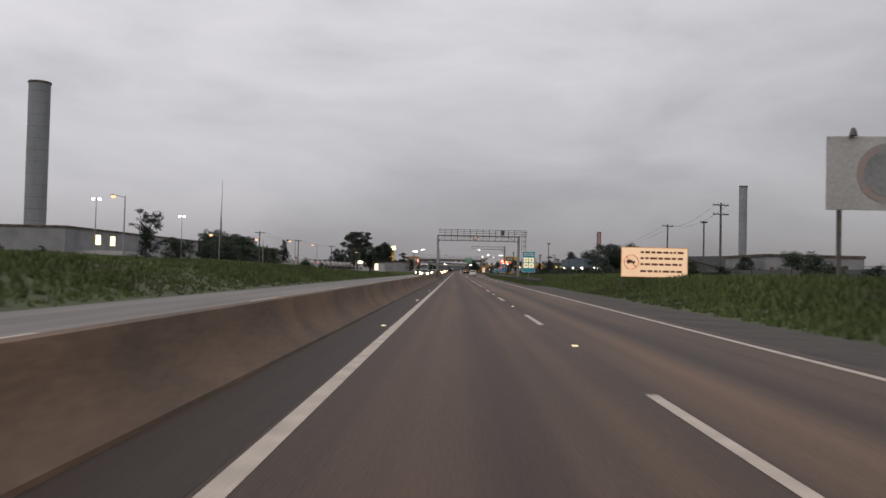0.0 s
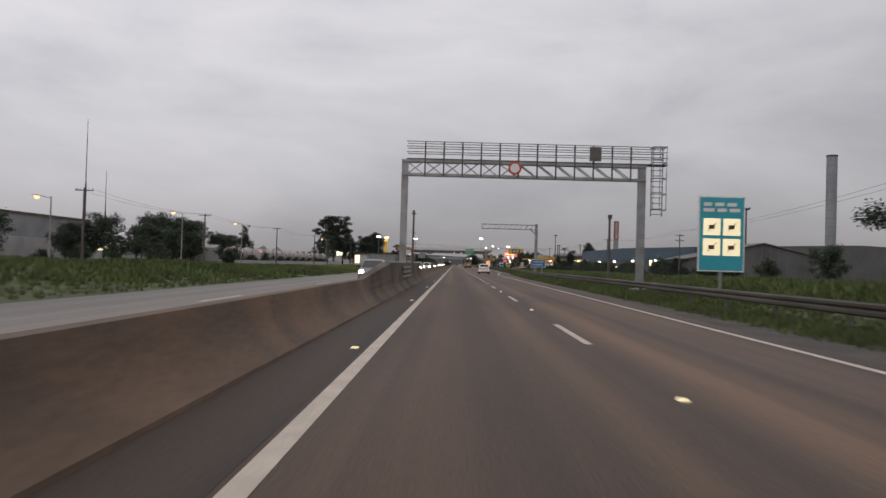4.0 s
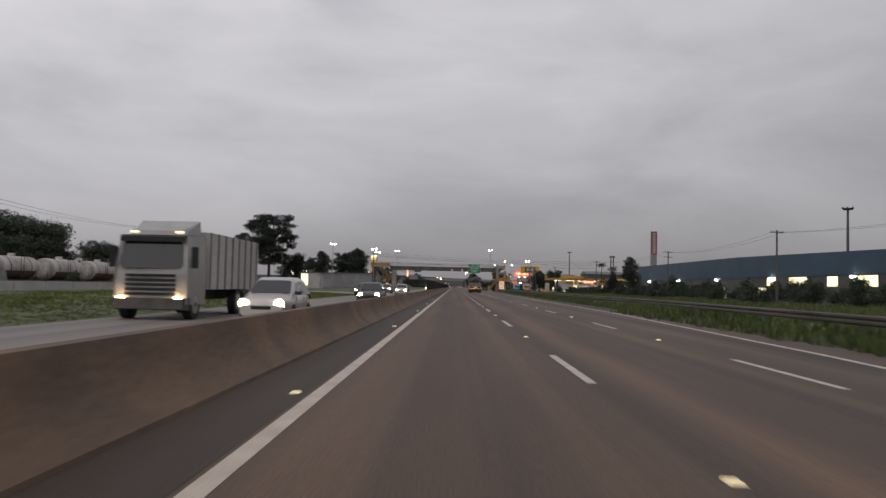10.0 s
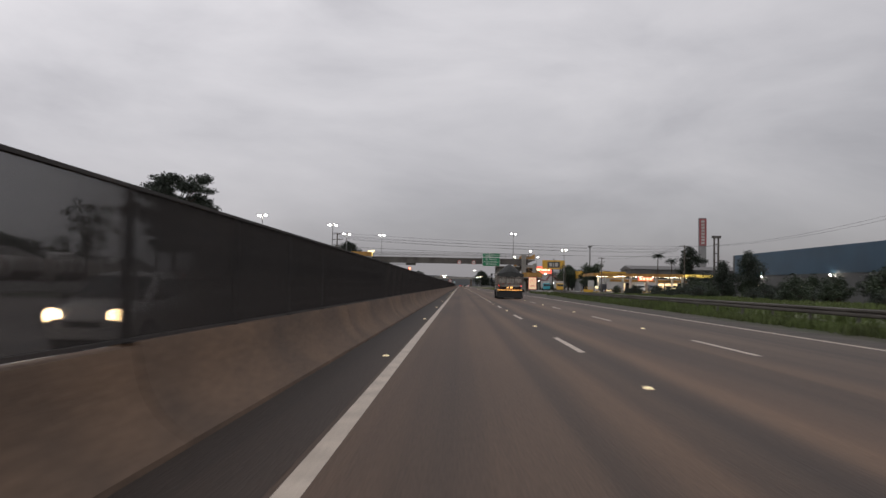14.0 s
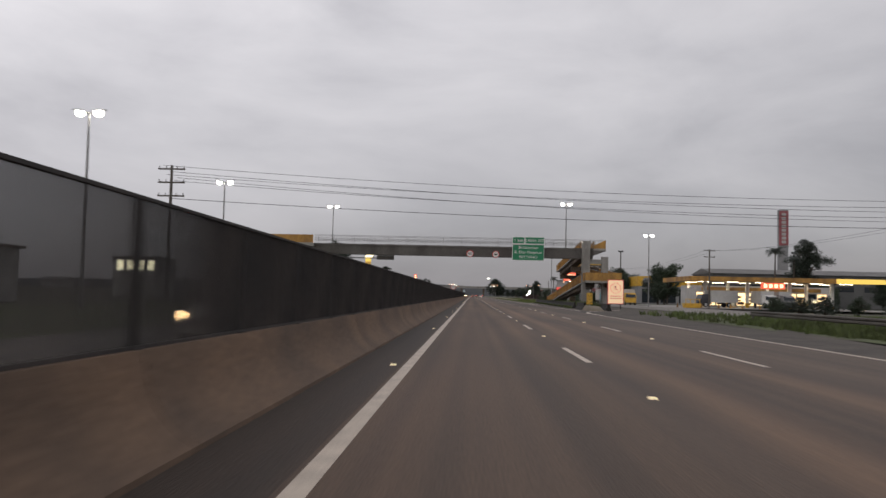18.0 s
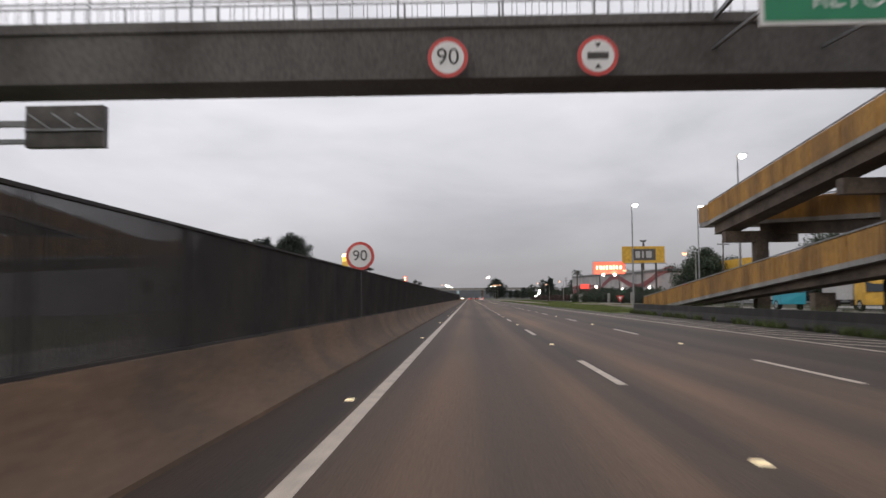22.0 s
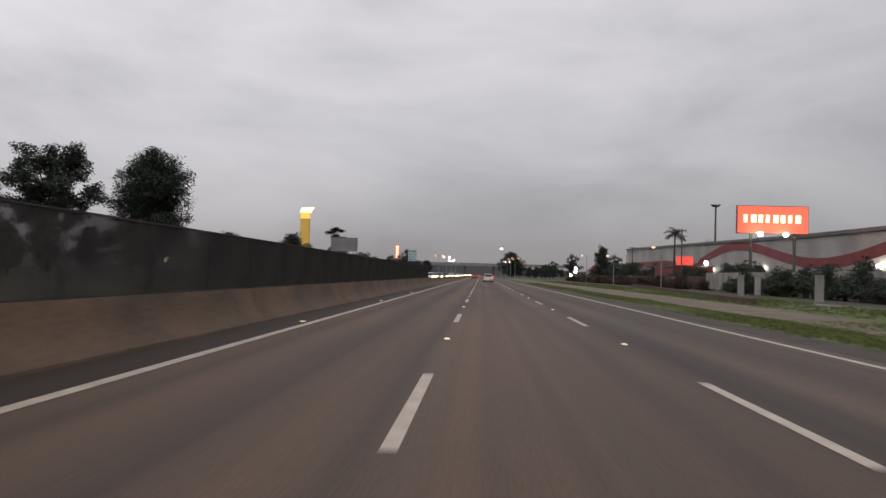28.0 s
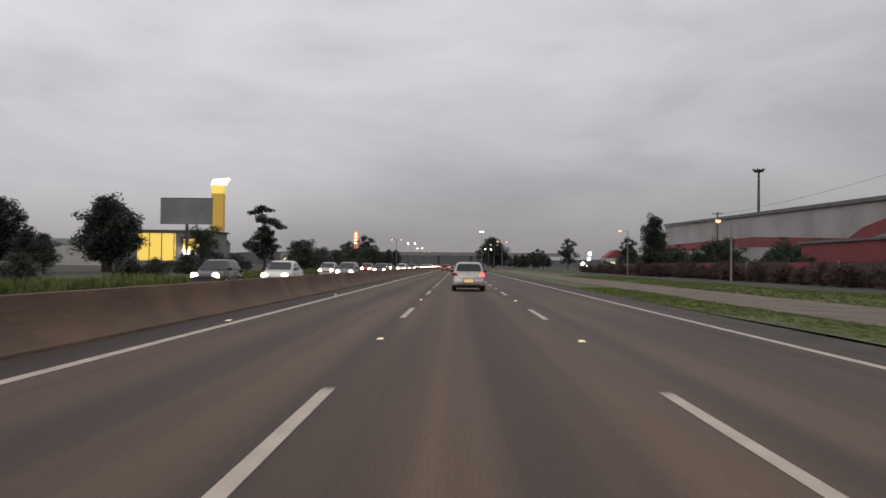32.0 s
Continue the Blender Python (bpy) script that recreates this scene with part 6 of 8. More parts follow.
# ---- banks, grass, bushes and trees ----
def bank(name, xs, ys, height, material, label):
    m = Mesh()
    for j, y in enumerate(ys):
        for i, x in enumerate(xs):
            m.v.append((x, y, height(x, y)))
    n = len(xs)
    for j in range(len(ys) - 1):
        for i in range(n - 1):
            k = j * n + i
            m.f.append((k, k + 1, k + n + 1, k + n))
    return solid(name, m, material, label, "verge", kind="structure", smooth=True)


def right_h(x, y):
    rise = float(np.interp(y, [-60, 60, 110, 150, 220], [1.0, 1.0, 0.8, 0.35, 0.15]))
    return -0.03 + rise * max(0.0, min(1.0, (x - 9.9) / 7)) ** 1.3 + 0.12 * noise.noise((x * 0.4, y * 0.13, 1)) * min(1, max(0, (x - 9.9) / 3))


def left_h(x, y):
    rise = float(np.interp(y, [-60, 70, 130, 190], [1.5, 1.5, 0.8, 0.25]))
    return -0.03 + rise * max(0.0, min(1.0, (-x - 10.4) / 7)) + 0.12 * noise.noise((x * 0.4, y * 0.13, 2)) * min(1, max(0, (-x - 10) / 3))


VERGE = mat("verge_turf", (0.078, 0.098, 0.034), 0.9, 0.4, 0.25, 0.8, fine=6.0, second=(0.058, 0.058, 0.029))
LAWN = mat("lawn_turf", (0.115, 0.140, 0.044), 0.9, 0.35, 0.3, 0.8, fine=8.0, second=(0.066, 0.076, 0.030))
bank("verge_right", [9.9, 11, 12.5, 14, 16, 18, 24, 34], list(range(-60, 262, 6)), lambda x, y: right_h(max(x, 9.9), y) if y < 200 else right_h(x, y) - 0.25 * max(0, min(1, (14.5 - x) / 2)) * min(1, (y - 200) / 20), VERGE, "grassy bank beside the hard shoulder")
bank("verge_far_right", [14.6, 16, 20, 30, 48], list(range(262, 480, 8)), lambda x, y: -0.02 + 0.1 * noise.noise((x * 0.3, y * 0.1, 5)), VERGE, "flat grass verge behind the guard rail")
bank("verge_left", [-34, -24, -18, -16, -14, -12, -10.2], list(range(-60, 318, 6)), left_h, VERGE, "grassy bank beyond the oncoming carriageway")
bank("verge_left_far", [-30, -20, -14, -10.2], list(range(372, 1100, 10)), lambda x, y: -0.03 + 0.1 * noise.noise((x * 0.3, y * 0.1, 6)), VERGE, "grass verge beyond the oncoming carriageway")
bank("lawn_right", [12.1, 13, 14.5, 18, 24], list(range(566, 1010, 8)), lambda x, y: -0.0 + 0.06 * max(0, noise.noise((x * 0.5, y * 0.1, 7))), LAWN, "mown green grass strip beside the road")


def grass(name, x0, x1, y0, y1, count, h0, h1, base, material, label, dens=None, seed=1):
    rnd = random.Random(seed)
    m = Mesh()
    for _ in range(count):
        x, y = rnd.uniform(x0, x1), rnd.uniform(y0, y1)
        if noise.noise((x * 0.22, y * 0.09, seed)) < -0.62:
            continue
        z = base(x, y) - 0.03
        tall = h0 + (h1 - h0) * max(0, min(1, 0.5 + 0.9 * noise.noise((x * 0.15, y * 0.06, seed + 4)))) * (dens(x) if dens else 1)
        for _b in range(5):
            a = rnd.uniform(0, 6.28)
            w, hh, lean = rnd.uniform(0.02, 0.05) * (1 + tall), tall * rnd.uniform(0.6, 1.2), rnd.uniform(0.1, 0.5) * tall
            bx, by = x + rnd.uniform(-0.15, 0.15), y + rnd.uniform(-0.15, 0.15)
            dx, dy = math.cos(a), math.sin(a)
            k = len(m.v)
            m.v += [(bx - dy * w, by + dx * w, z), (bx + dy * w, by - dx * w, z), (bx + dx * lean * 0.4 + dy * w * 0.6, by + dy * lean * 0.4 - dx * w * 0.6, z + hh * 0.6), (bx + dx * lean, by + dy * lean, z + hh)]
            m.f += [(k, k + 1, k + 2), (k, k + 2, k + 3)]
    return solid(name, m, material, label, "grass", kind="stuff")


grass("tall_grass", 10.1, 22, -5, 150, 24000, 0.16, 0.55, right_h, GRASS, "tall wild green grass on the bank beside the shoulder", lambda x: min(1, (x - 9.6) / 3), 1)
grass("field_grass", 10.6, 34, 150, 262, 9000, 0.25, 0.7, lambda x, y: right_h(x, y), GRASS, "wild green grass behind the guard rail", lambda x: min(1, (x - 10) / 4), 2)
grass("field_grass", 15.0, 44, 262, 470, 9000, 0.2, 0.6, lambda x, y: -0.02, GRASS, "wild grass between the guard rail and the bushes", None, 3)
grass("bank_grass", -27, -10.4, 0, 190, 21000, 0.16, 0.5, left_h, GRASS, "tall green grass on the bank beyond the oncoming road", lambda x: min(1, (-x - 9.8) / 3), 4)
grass("bank_grass", -30, -10.4, 190, 318, 15000, 0.06, 0.2, left_h, GRASS_BRIGHT, "short green grass beyond the oncoming road", None, 5)
grass("lawn_grass", 12.6, 19.4, 568, 680, 14000, 0.05, 0.16, lambda x, y: 0.0, GRASS_BRIGHT, "short bright green grass beside the end of the ramp", None, 16)
grass("lawn_grass", 12.2, 14.4, 600, 800, 11000, 0.05, 0.14, lambda x, y: 0.0, GRASS_BRIGHT, "short bright green grass strip along the shoulder", None, 6)
grass("lawn_grass", 18.9, 26, 620, 860, 10000, 0.06, 0.2, lambda x, y: 0.0, GRASS_BRIGHT, "green grass between footway and fence", None, 7)
grass("median_weeds", -14, -10.3, 742, 900, 3500, 0.3, 0.9, lambda x, y: -0.03, GRASS_BRIGHT, "tall green weeds at the edge of the oncoming road", None, 8)


rail_x = lambda y: float(np.interp(y, [b for a, b in RAIL], [a for a, b in RAIL]))


def rail_grass(y0, y1, count, h0, h1, seed):
    """Rough grass that leans over the foot of the guard rail on both of its sides."""
    r2 = random.Random(seed)
    m = Mesh()
    for _ in range(count):
        y = r2.uniform(y0, y1)
        x = rail_x(y) - 0.1 + r2.triangular(-1.3, 1.1, -0.35)
        tall = (h0 + (h1 - h0) * max(0, min(1, 0.5 + 0.9 * noise.noise((x * 0.5, y * 0.12, seed))))) * max(0.35, 1 - abs(x - rail_x(y) + 0.3) * 0.45)
        for _b in range(5):
            a, w, hh = r2.uniform(0, 6.28), r2.uniform(0.015, 0.04), tall * r2.uniform(0.55, 1.2)
            bx, by, lean = x + r2.uniform(-0.15, 0.15), y + r2.uniform(-0.15, 0.15), hh * r2.uniform(0.1, 0.5)
            dx, dy, k = math.cos(a), math.sin(a), len(m.v)
            m.v += [(bx - dy * w, by + dx * w, -0.06), (bx + dy * w, by - dx * w, -0.06), (bx + dx * lean * 0.4 + dy * w * 0.6, by + dy * lean * 0.4 - dx * w * 0.6, hh * 0.6), (bx + dx * lean, by + dy * lean, hh)]
            m.f += [(k, k + 1, k + 2), (k, k + 2, k + 3)]
    solid("rail_grass", m, GRASS, "rough green grass along the foot of the guard rail", "grass", kind="stuff")


rail_grass(78, 300, 11000, 0.14, 0.42, 21)
rail_grass(300, 450, 6000, 0.2, 0.5, 22)


def leaves(blobs, count, size, seed, flat=0.6):
    """A crown of many small leaf sprays spread through rounded clumps."""
    rnd = random.Random(seed)
    m = Mesh()
    small = []
    for bx, by, bz, r in blobs:
        small.append((bx, by, bz, r * 0.8))
        for _ in range(6):
            d = Vector((rnd.gauss(0, 1), rnd.gauss(0, 1), rnd.gauss(0, 0.8))).normalized() * r * rnd.uniform(0.5, 1.05)
            small.append((bx + d.x, by + d.y, bz + d.z * flat, r * rnd.uniform(0.35, 0.65)))
    total = sum(r ** 2 for *_c, r in small)
    for bx, by, bz, r in small:
        for _ in range(max(6, int(4.2 * count * r * r / total))):
            d = Vector((rnd.gauss(0, 1), rnd.gauss(0, 1), rnd.gauss(0, 1))).normalized() * r * rnd.uniform(0.1, 1.35) ** 0.6
            c = Vector((bx + d.x, by + d.y, bz + d.z * flat))
            a = Vector((rnd.gauss(0, 1), rnd.gauss(0, 1), rnd.gauss(0, 0.6))).normalized() * size * rnd.uniform(0.4, 1.25)
            b = Vector((rnd.gauss(0, 1), rnd.gauss(0, 1), rnd.gauss(0, 0.6))).normalized() * size * rnd.uniform(0.3, 0.75)
            k = len(m.v)
            m.v += [tuple(c - a * 0.5), tuple(c + b * 0.5), tuple(c + a * 0.5), tuple(c - b * 0.5)]
            m.f.append((k, k + 1, k + 2, k + 3))
    return m


def tree(name, label, at, h, trunk_r, blobs, count, size, leaf, seed, flat=0.6, group="", lean=0.0, fork=0.45):
    t = thing(name, label, "tree", group, at=at)
    m = Mesh()
    top = Vector((lean, 0, h * fork))
    m.tube((0, 0, -0.3), tuple(top), trunk_r, trunk_r * 0.7, 9)
    for bx, by, bz, r in blobs:
        mid = top.lerp(Vector((bx, by, bz)), 0.5) + Vector((0, 0, 0.06 * h))
        m.tube(tuple(top), tuple(mid), trunk_r * 0.45, trunk_r * 0.3, 6)
        m.tube(tuple(mid), (bx, by, bz), trunk_r * 0.3, trunk_r * 0.1, 6)
    part("trunk", m, BARK, t, smooth=True)
    part("crown", leaves(blobs, count, size, seed, flat), leaf, t)
    return t


def ball_blobs(seed, w, z0, z1, n, r0, r1, shape="round"):
    rnd = random.Random(seed)
    out = []
    n = int(n * 2.2)
    for i in range(n):
        u = (i + 0.5) / n
        z = z0 + (z1 - z0) * u
        if shape == "round":
            k = math.sin(math.pi * min(0.97, u * 0.8 + 0.2))
        elif shape == "cone":
            k = 1 - u * 0.9
        elif shape == "dome":
            k = (1 - u ** 2.2) ** 0.5
        elif shape == "umbrella":
            k = 0.55 + 0.6 * (1 - abs(u - 0.55) * 1.4)
        else:
            k = 0.6 + 0.4 * math.sin(math.pi * u)
        a = i * 2.4 + rnd.uniform(-0.5, 0.5)
        d = w * k * rnd.uniform(0.1, 0.95)
        out.append((d * math.cos(a), d * math.sin(a), z + rnd.uniform(-0.3, 0.3) * r0, rnd.uniform(r0 * 0.55, r1 * 0.85) * (0.7 + 0.45 * k)))
    return out


# the trees that stand out
tree("umbrella_tree", "broad dark spreading tree on the grassy bank", pose(25.4, 121, 0.7), 5.3, 0.24, ball_blobs(3, 4.9, 1.9, 4.9, 16, 1.1, 1.6, "umbrella"), 5200, 0.24, LEAF_DARK, 3, 0.55, fork=0.3)
tree("pine_tree", "tall dark tree with flat layered clumps and gaps of sky", pose(-55.8, 466, -0.3), 23.9, 0.5, ball_blobs(6, 8.2, 7.5, 22.0, 20, 2.0, 3.3, "umbrella"), 11000, 0.52, LEAF_DARK, 5, 0.5, fork=0.5)
tree("eucalyptus", "very tall oval dark eucalyptus with a dense crown", pose(-73, 838, -0.3), 29, 0.7, ball_blobs(7, 9.6, 6.5, 27.6, 44, 3.0, 4.5, "dome"), 17000, 0.6, LEAF_DARK, 7, 0.85, fork=0.4)
tree("verge_tree", "low dense dark tree before the blue hall", pose(53.5, 455, -0.3), 9.0, 0.22, ball_blobs(61, 3.9, 1.4, 8.4, 20, 1.1, 1.8, "round"), 3200, 0.32, LEAF_DARK, 61, 0.75, fork=0.3)
tree("verge_tree", "low dark bushy tree at the foot of the vent stack", pose(47.6, 451, -0.3), 6.8, 0.18, ball_blobs(62, 3.0, 1.0, 6.3, 16, 0.9, 1.5, "round"), 2400, 0.3, LEAF_DARK, 62, 0.75, fork=0.3)
tree("yard_tree", "tall dark tree behind the filling station", pose(88, 617, -0.3), 18.4, 0.4, ball_blobs(63, 4.4, 6, 17.6, 18, 1.6, 2.5, "oval"), 4000, 0.5, LEAF_DARK, 63, 0.7, fork=0.4)
tree("young_tree", "thin young tree with open tufts of leaves on the bank", pose(-46, 121, 0.2), 9.5, 0.16, ball_blobs(9, 3.0, 2.0, 9.2, 12, 0.6, 1.1, "oval"), 1500, 0.3, LEAF_DARK, 9, 0.7)
tree("roadside_tree", "dark tree with a flat tuft above its round crown", pose(-66.6, 1050, -0.3), 24, 0.45, ball_blobs(11, 6.2, 5, 15, 14, 2.0, 3.0, "round") + [(-1.5, 0, 21.4, 2.4), (-3.4, 0, 20.6, 2.1), (0.6, 0, 21.2, 2.2), (-1.0, 0.6, 18.2, 2.5), (1.4, -0.5, 17.4, 2.3), (3.8, 0, 16.6, 2.4), (5.2, 0, 15.4, 2.2)], 5200, 0.65, LEAF_DARK, 11, 0.6, fork=0.55)
tree("roadside_tree", "broad open dark tree behind the screen", pose(-78.6, 804, -0.3), 25, 0.5, ball_blobs(45, 8.2, 9, 23.2, 18, 2.4, 3.6, "umbrella"), 8000, 0.6, LEAF_DARK, 45, 0.65, fork=0.4)
tree("roadside_tree", "tall broad dark tree behind the screen", pose(-93, 790, -0.3), 25, 0.5, ball_blobs(47, 9.5, 9, 23.0, 22, 2.6, 3.9, "round"), 8000, 0.62, LEAF_DARK, 47, 0.7, fork=0.4)
tree("roadside_tree", "broad dark tree beside the frontage road", pose(49, 668, -0.3), 12, 0.4, ball_blobs(13, 7.0, 4, 11, 16, 2.2, 3.0, "round"), 5200, 0.42, LEAF, 13, 0.7)
tree("conifer", "dark pointed tree beside the red and white building", pose(40.6, 899, -0.2), 11.5, 0.25, ball_blobs(15, 4.2, 1.6, 10.4, 16, 1.4, 2.1, "cone"), 4200, 0.4, LEAF_DARK, 15, 0.8)
tree("conifer", "slim dark cypress in front of the sheds", pose(-99.2, 471, -0.3), 17.4, 0.25, ball_blobs(17, 2.8, 4, 17, 14, 1.0, 1.7, "oval"), 2200, 0.4, LEAF_DARK, 17, 0.8)
tree("distant_tree", "dark round tree closing the view down the road", pose(26, 1240, -0.3), 19, 0.6, ball_blobs(19, 11, 4, 17, 18, 4.0, 5.5, "round"), 4200, 1.0, LEAF_DARK, 19, 0.75)
tree("roadside_tree", "low dense dark tree beside the tall layered tree", pose(-49, 474, -0.3), 11.5, 0.3, ball_blobs(51, 4.6, 2.5, 10.4, 14, 1.6, 2.4, "dome"), 4200, 0.42, LEAF_DARK, 51, 0.8)
tree("bare_tree", "thin half-bare tree beside the tank wagons", pose(-52, 420, -0.3), 13, 0.2, ball_blobs(21, 4.0, 4.5, 12.5, 12, 1.0, 1.6, "oval"), 900, 0.4, LEAF, 21, 0.7)

# stock trees for the tree lines
def stock(name, label, h, w, seed, count, size, leaf, shape="round", group=""):
    return tree(name, label, pose(0, -900 - seed, -0.3), h, 0.3, ball_blobs(seed, w, h * 0.22, h * 0.92, 13, w * 0.38, w * 0.52, shape), count, size, leaf, seed, 0.75, group)


STOCK = [stock("broadleaf_tree", "dark broadleaf tree in the roadside tree line", 9, 3.6, 31, 1900, 0.42, LEAF_DARK, "round", "tree line"),
         stock("broadleaf_tree", "dark green spreading tree in the roadside tree line", 11, 4.6, 33, 2300, 0.5, LEAF, "umbrella", "tree line"),
         stock("broadleaf_tree", "tall dark tree in the roadside tree line", 14, 4.2, 35, 2300, 0.5, LEAF_DARK, "oval", "tree line")]
BUSH = [stock("bush", "dense dark green bush beside the road", 3.2, 2.0, 37, 900, 0.26, LEAF, "round", "bushes"),
        stock("bush", "low dark shrub beside the road", 2.2, 1.8, 39, 800, 0.22, LEAF_DARK, "round", "bushes")]
REDBUSH = [stock("shrub", "dark reddish shrub in front of the fence", 2.6, 1.8, 41, 900, 0.22, LEAF_RED, "round", "red shrubs")]
rnd = random.Random(12)


def scatter(kinds, x0, x1, y0, y1, n, s0, s1, z=-0.3):
    for i in range(n):
        s = rnd.uniform(s0, s1)
        src = rnd.choice(kinds)
        c = copy_thing(src, pose(rnd.uniform(x0, x1), y0 + (y1 - y0) * (i + rnd.random()) / n, z, 0, 0, rnd.uniform(0, 360)))
        c.scale = (s * rnd.uniform(0.85, 1.2), s * rnd.uniform(0.85, 1.2), s)


scatter(STOCK[:2], -72, -58, 205, 275, 7, 0.6, 0.9)
scatter(STOCK[:2], -142, -112, 440, 475, 11, 1.55, 1.95)
scatter(STOCK[:2], -150, -108, 480, 600, 12, 0.9, 1.15)
scatter(BUSH, -62, -58, 300, 430, 12, 0.8, 1.2)
scatter(STOCK[:2], -132, -100, 390, 520, 20, 0.95, 1.3)
scatter(BUSH, -53, -49.5, 290, 440, 12, 0.5, 0.8)
scatter(BUSH, -52, -46, 60, 300, 16, 0.8, 1.3)
scatter(STOCK, -66, -38, 600, 760, 13, 0.55, 0.8)
scatter(STOCK[2:], -118, -100, 770, 800, 3, 1.4, 1.6)
scatter(STOCK[:1], -88, -64, 800, 812, 4, 1.0, 1.2)
scatter(STOCK[:2], -50, -34, 780, 880, 4, 0.5, 0.7)
scatter(STOCK[:1], -53, -46, 866, 880, 4, 1.15, 1.35)
scatter(STOCK[:1], -66, -60, 866, 878, 2, 1.25, 1.35)
scatter(BUSH, -30, -16, 780, 1000, 22, 0.8, 1.4)
scatter(STOCK, -90, -40, 1080, 1500, 12, 0.9, 1.2)
scatter(STOCK, -62, -24, 960, 1400, 16, 0.6, 0.9)
scatter(STOCK, 26, 60, 1150, 1450, 10, 0.7, 1.0)
scatter(STOCK, 40, 95, 960, 1500, 14, 0.7, 1.2)
scatter(BUSH, 38, 50, 235, 520, 58, 0.6, 1.1)
scatter(BUSH, 50, 62, 235, 505, 44, 1.0, 1.6)
scatter(STOCK[:1], 52, 62, 250, 500, 5, 0.45, 0.6)
scatter(BUSH, 20, 30, 40, 130, 12, 0.5, 0.9, 0.4)
scatter(STOCK[:2], 44, 70, 80, 190, 6, 0.45, 0.7)
scatter(BUSH, 40.6, 44, 690, 960, 40, 0.8, 1.4)
scatter(BUSH, 44, 57, 790, 965, 20, 1.2, 1.7)
scatter(REDBUSH, 36.0, 39.5, 782, 960, 70, 0.55, 0.95)
scatter(STOCK[:2], 42, 50, 848, 925, 13, 0.4, 0.6)
scatter(STOCK[:2], 46, 54, 790, 824, 4, 0.4, 0.5)
scatter(STOCK[:2], 50, 58, 600, 624, 3, 0.9, 1.05)
scatter(BUSH, 36, 46, 640, 690, 8, 0.8, 1.2)
scatter(STOCK[:2], 50, 58, 684, 702, 3, 0.8, 0.95)
scatter(BUSH, 24, 34, 615, 700, 8, 0.6, 0.9)
scatter(BUSH, 37.5, 39.4, 664, 764, 40, 0.85, 1.1)
scatter(STOCK[:2], 84, 110, 600, 640, 6, 0.5, 0.7)
for s in STOCK + BUSH + REDBUSH:
    for c in s.children_recursive:
        bpy.data.objects.remove(c)
    bpy.data.objects.remove(s)


def palm(x, y, h, seed, label):
    t = thing("palm", label, "palm", "palms", at=pose(x, y, -0.1))
    rnd2 = random.Random(seed)
    part("trunk", Mesh().tube((0, 0, -0.2), (0.2, 0, h), 0.2, 0.13, 9), BARK, t, smooth=True)
    for i in range(26):
        a, el = i * 2.4, rnd2.uniform(-0.2, 1.0)
        m, L = Mesh(), rnd2.uniform(2.2, 3.0)
        prev = Vector((0.2, 0, h))
        d = Vector((math.cos(a) * math.cos(el), math.sin(a) * math.cos(el), math.sin(el)))
        for s in range(7):
            nxt = prev + d * (L / 7)
            side = d.cross(Vector((0, 0, 1))).normalized() * 0.7 * math.sin(math.pi * (s + 1.2) / 8.6)
            for sg in (-1, 1):
                for q in (0.0, 0.5):
                    b = prev.lerp(nxt, q)
                    m.poly([b, b.lerp(nxt, 0.45), b + side * sg * 1.5 + d * 0.25 - Vector((0, 0, 0.25))])
            prev, d = nxt, (d - Vector((0, 0, 0.2))).normalized()
        part("frond", m, LEAF_DARK, t)
    return t


palm(42.6, 817, 10.6, 1, "tall palm with drooping fronds beside the lamp posts")
palm(68.3, 585, 12.6, 2, "tall palm behind the filling station")
palm(74, 589, 11, 3, "tall palm behind the filling station")

# ---- buildings ----
def windows(t, x, ys, z0, z1, w, material, side=-1):
    for y in ys:
        f = part("window", Mesh().box(x + side * 0.06, x, y, y + w, z0, z1), STEEL_DARK, t)
        part("pane", Mesh().box(x + side * 0.09, x + side * 0.065, y + 0.08, y + w - 0.08, z0 + 0.08, z1 - 0.08), material, f)


# blue warehouse
t = thing("blue_warehouse", "long low warehouse with dark blue cladding and lit loading bays", "warehouse")
prof = [(304, 7.8), (330, 8.2), (400, 9.3), (501, 9.5)]
rings = [[(66, y, -0.5), (66, y, z), (110, y, z + 1.6), (150, y, z), (150, y, -0.5)] for y, z in prof]
part("wall", Mesh().loft(rings), WALL_DARK, t)
for i in range(33):
    y = 304.6 + i * 5.9
    z = float(np.interp(y, [p[0] for p in prof], [p[1] for p in prof]))
    part("cladding_panel", Mesh().box(65.85, 65.98, y, y + 5.885, 4.6, z), BLUE_ROOF, t)
for i in range(15):
    y = 308 + i * 12.5
    lit = i % 3 != 1
    d = part("loading_door", Mesh().box(65.9, 65.98, y, y + 5, 0, 2.4), WARM_LIT if lit and i % 2 == 0 else WALL_DARK, t)
    part("door_frame", Mesh().box(65.84, 65.9, y - 0.2, y, 0, 2.55).box(65.84, 65.9, y + 5, y + 5.2, 0, 2.55).box(65.84, 65.9, y, y + 5, 2.4, 2.55), STEEL_DARK, d)
for y, w in ((305.5, 1.8), (314, 6), (326, 3.5), (339, 7), (352, 4), (364, 8), (378, 5)):
    f = part("bay_window", Mesh().box(65.88, 65.98, y, y + w, 2.6, 4.5), STEEL_DARK, t)
    part("pane", Mesh().box(65.85, 65.875, y + 0.1, y + w - 0.1, 2.7, 4.4), WARM_LIT, f)
for i in range(6):
    y = 312 + i * 34
    part("wall_lamp", Mesh().box(65.3, 65.8, y, y + 0.7, 4.1, 4.45), LAMP_WHITE, t, "lit wall floodlight")

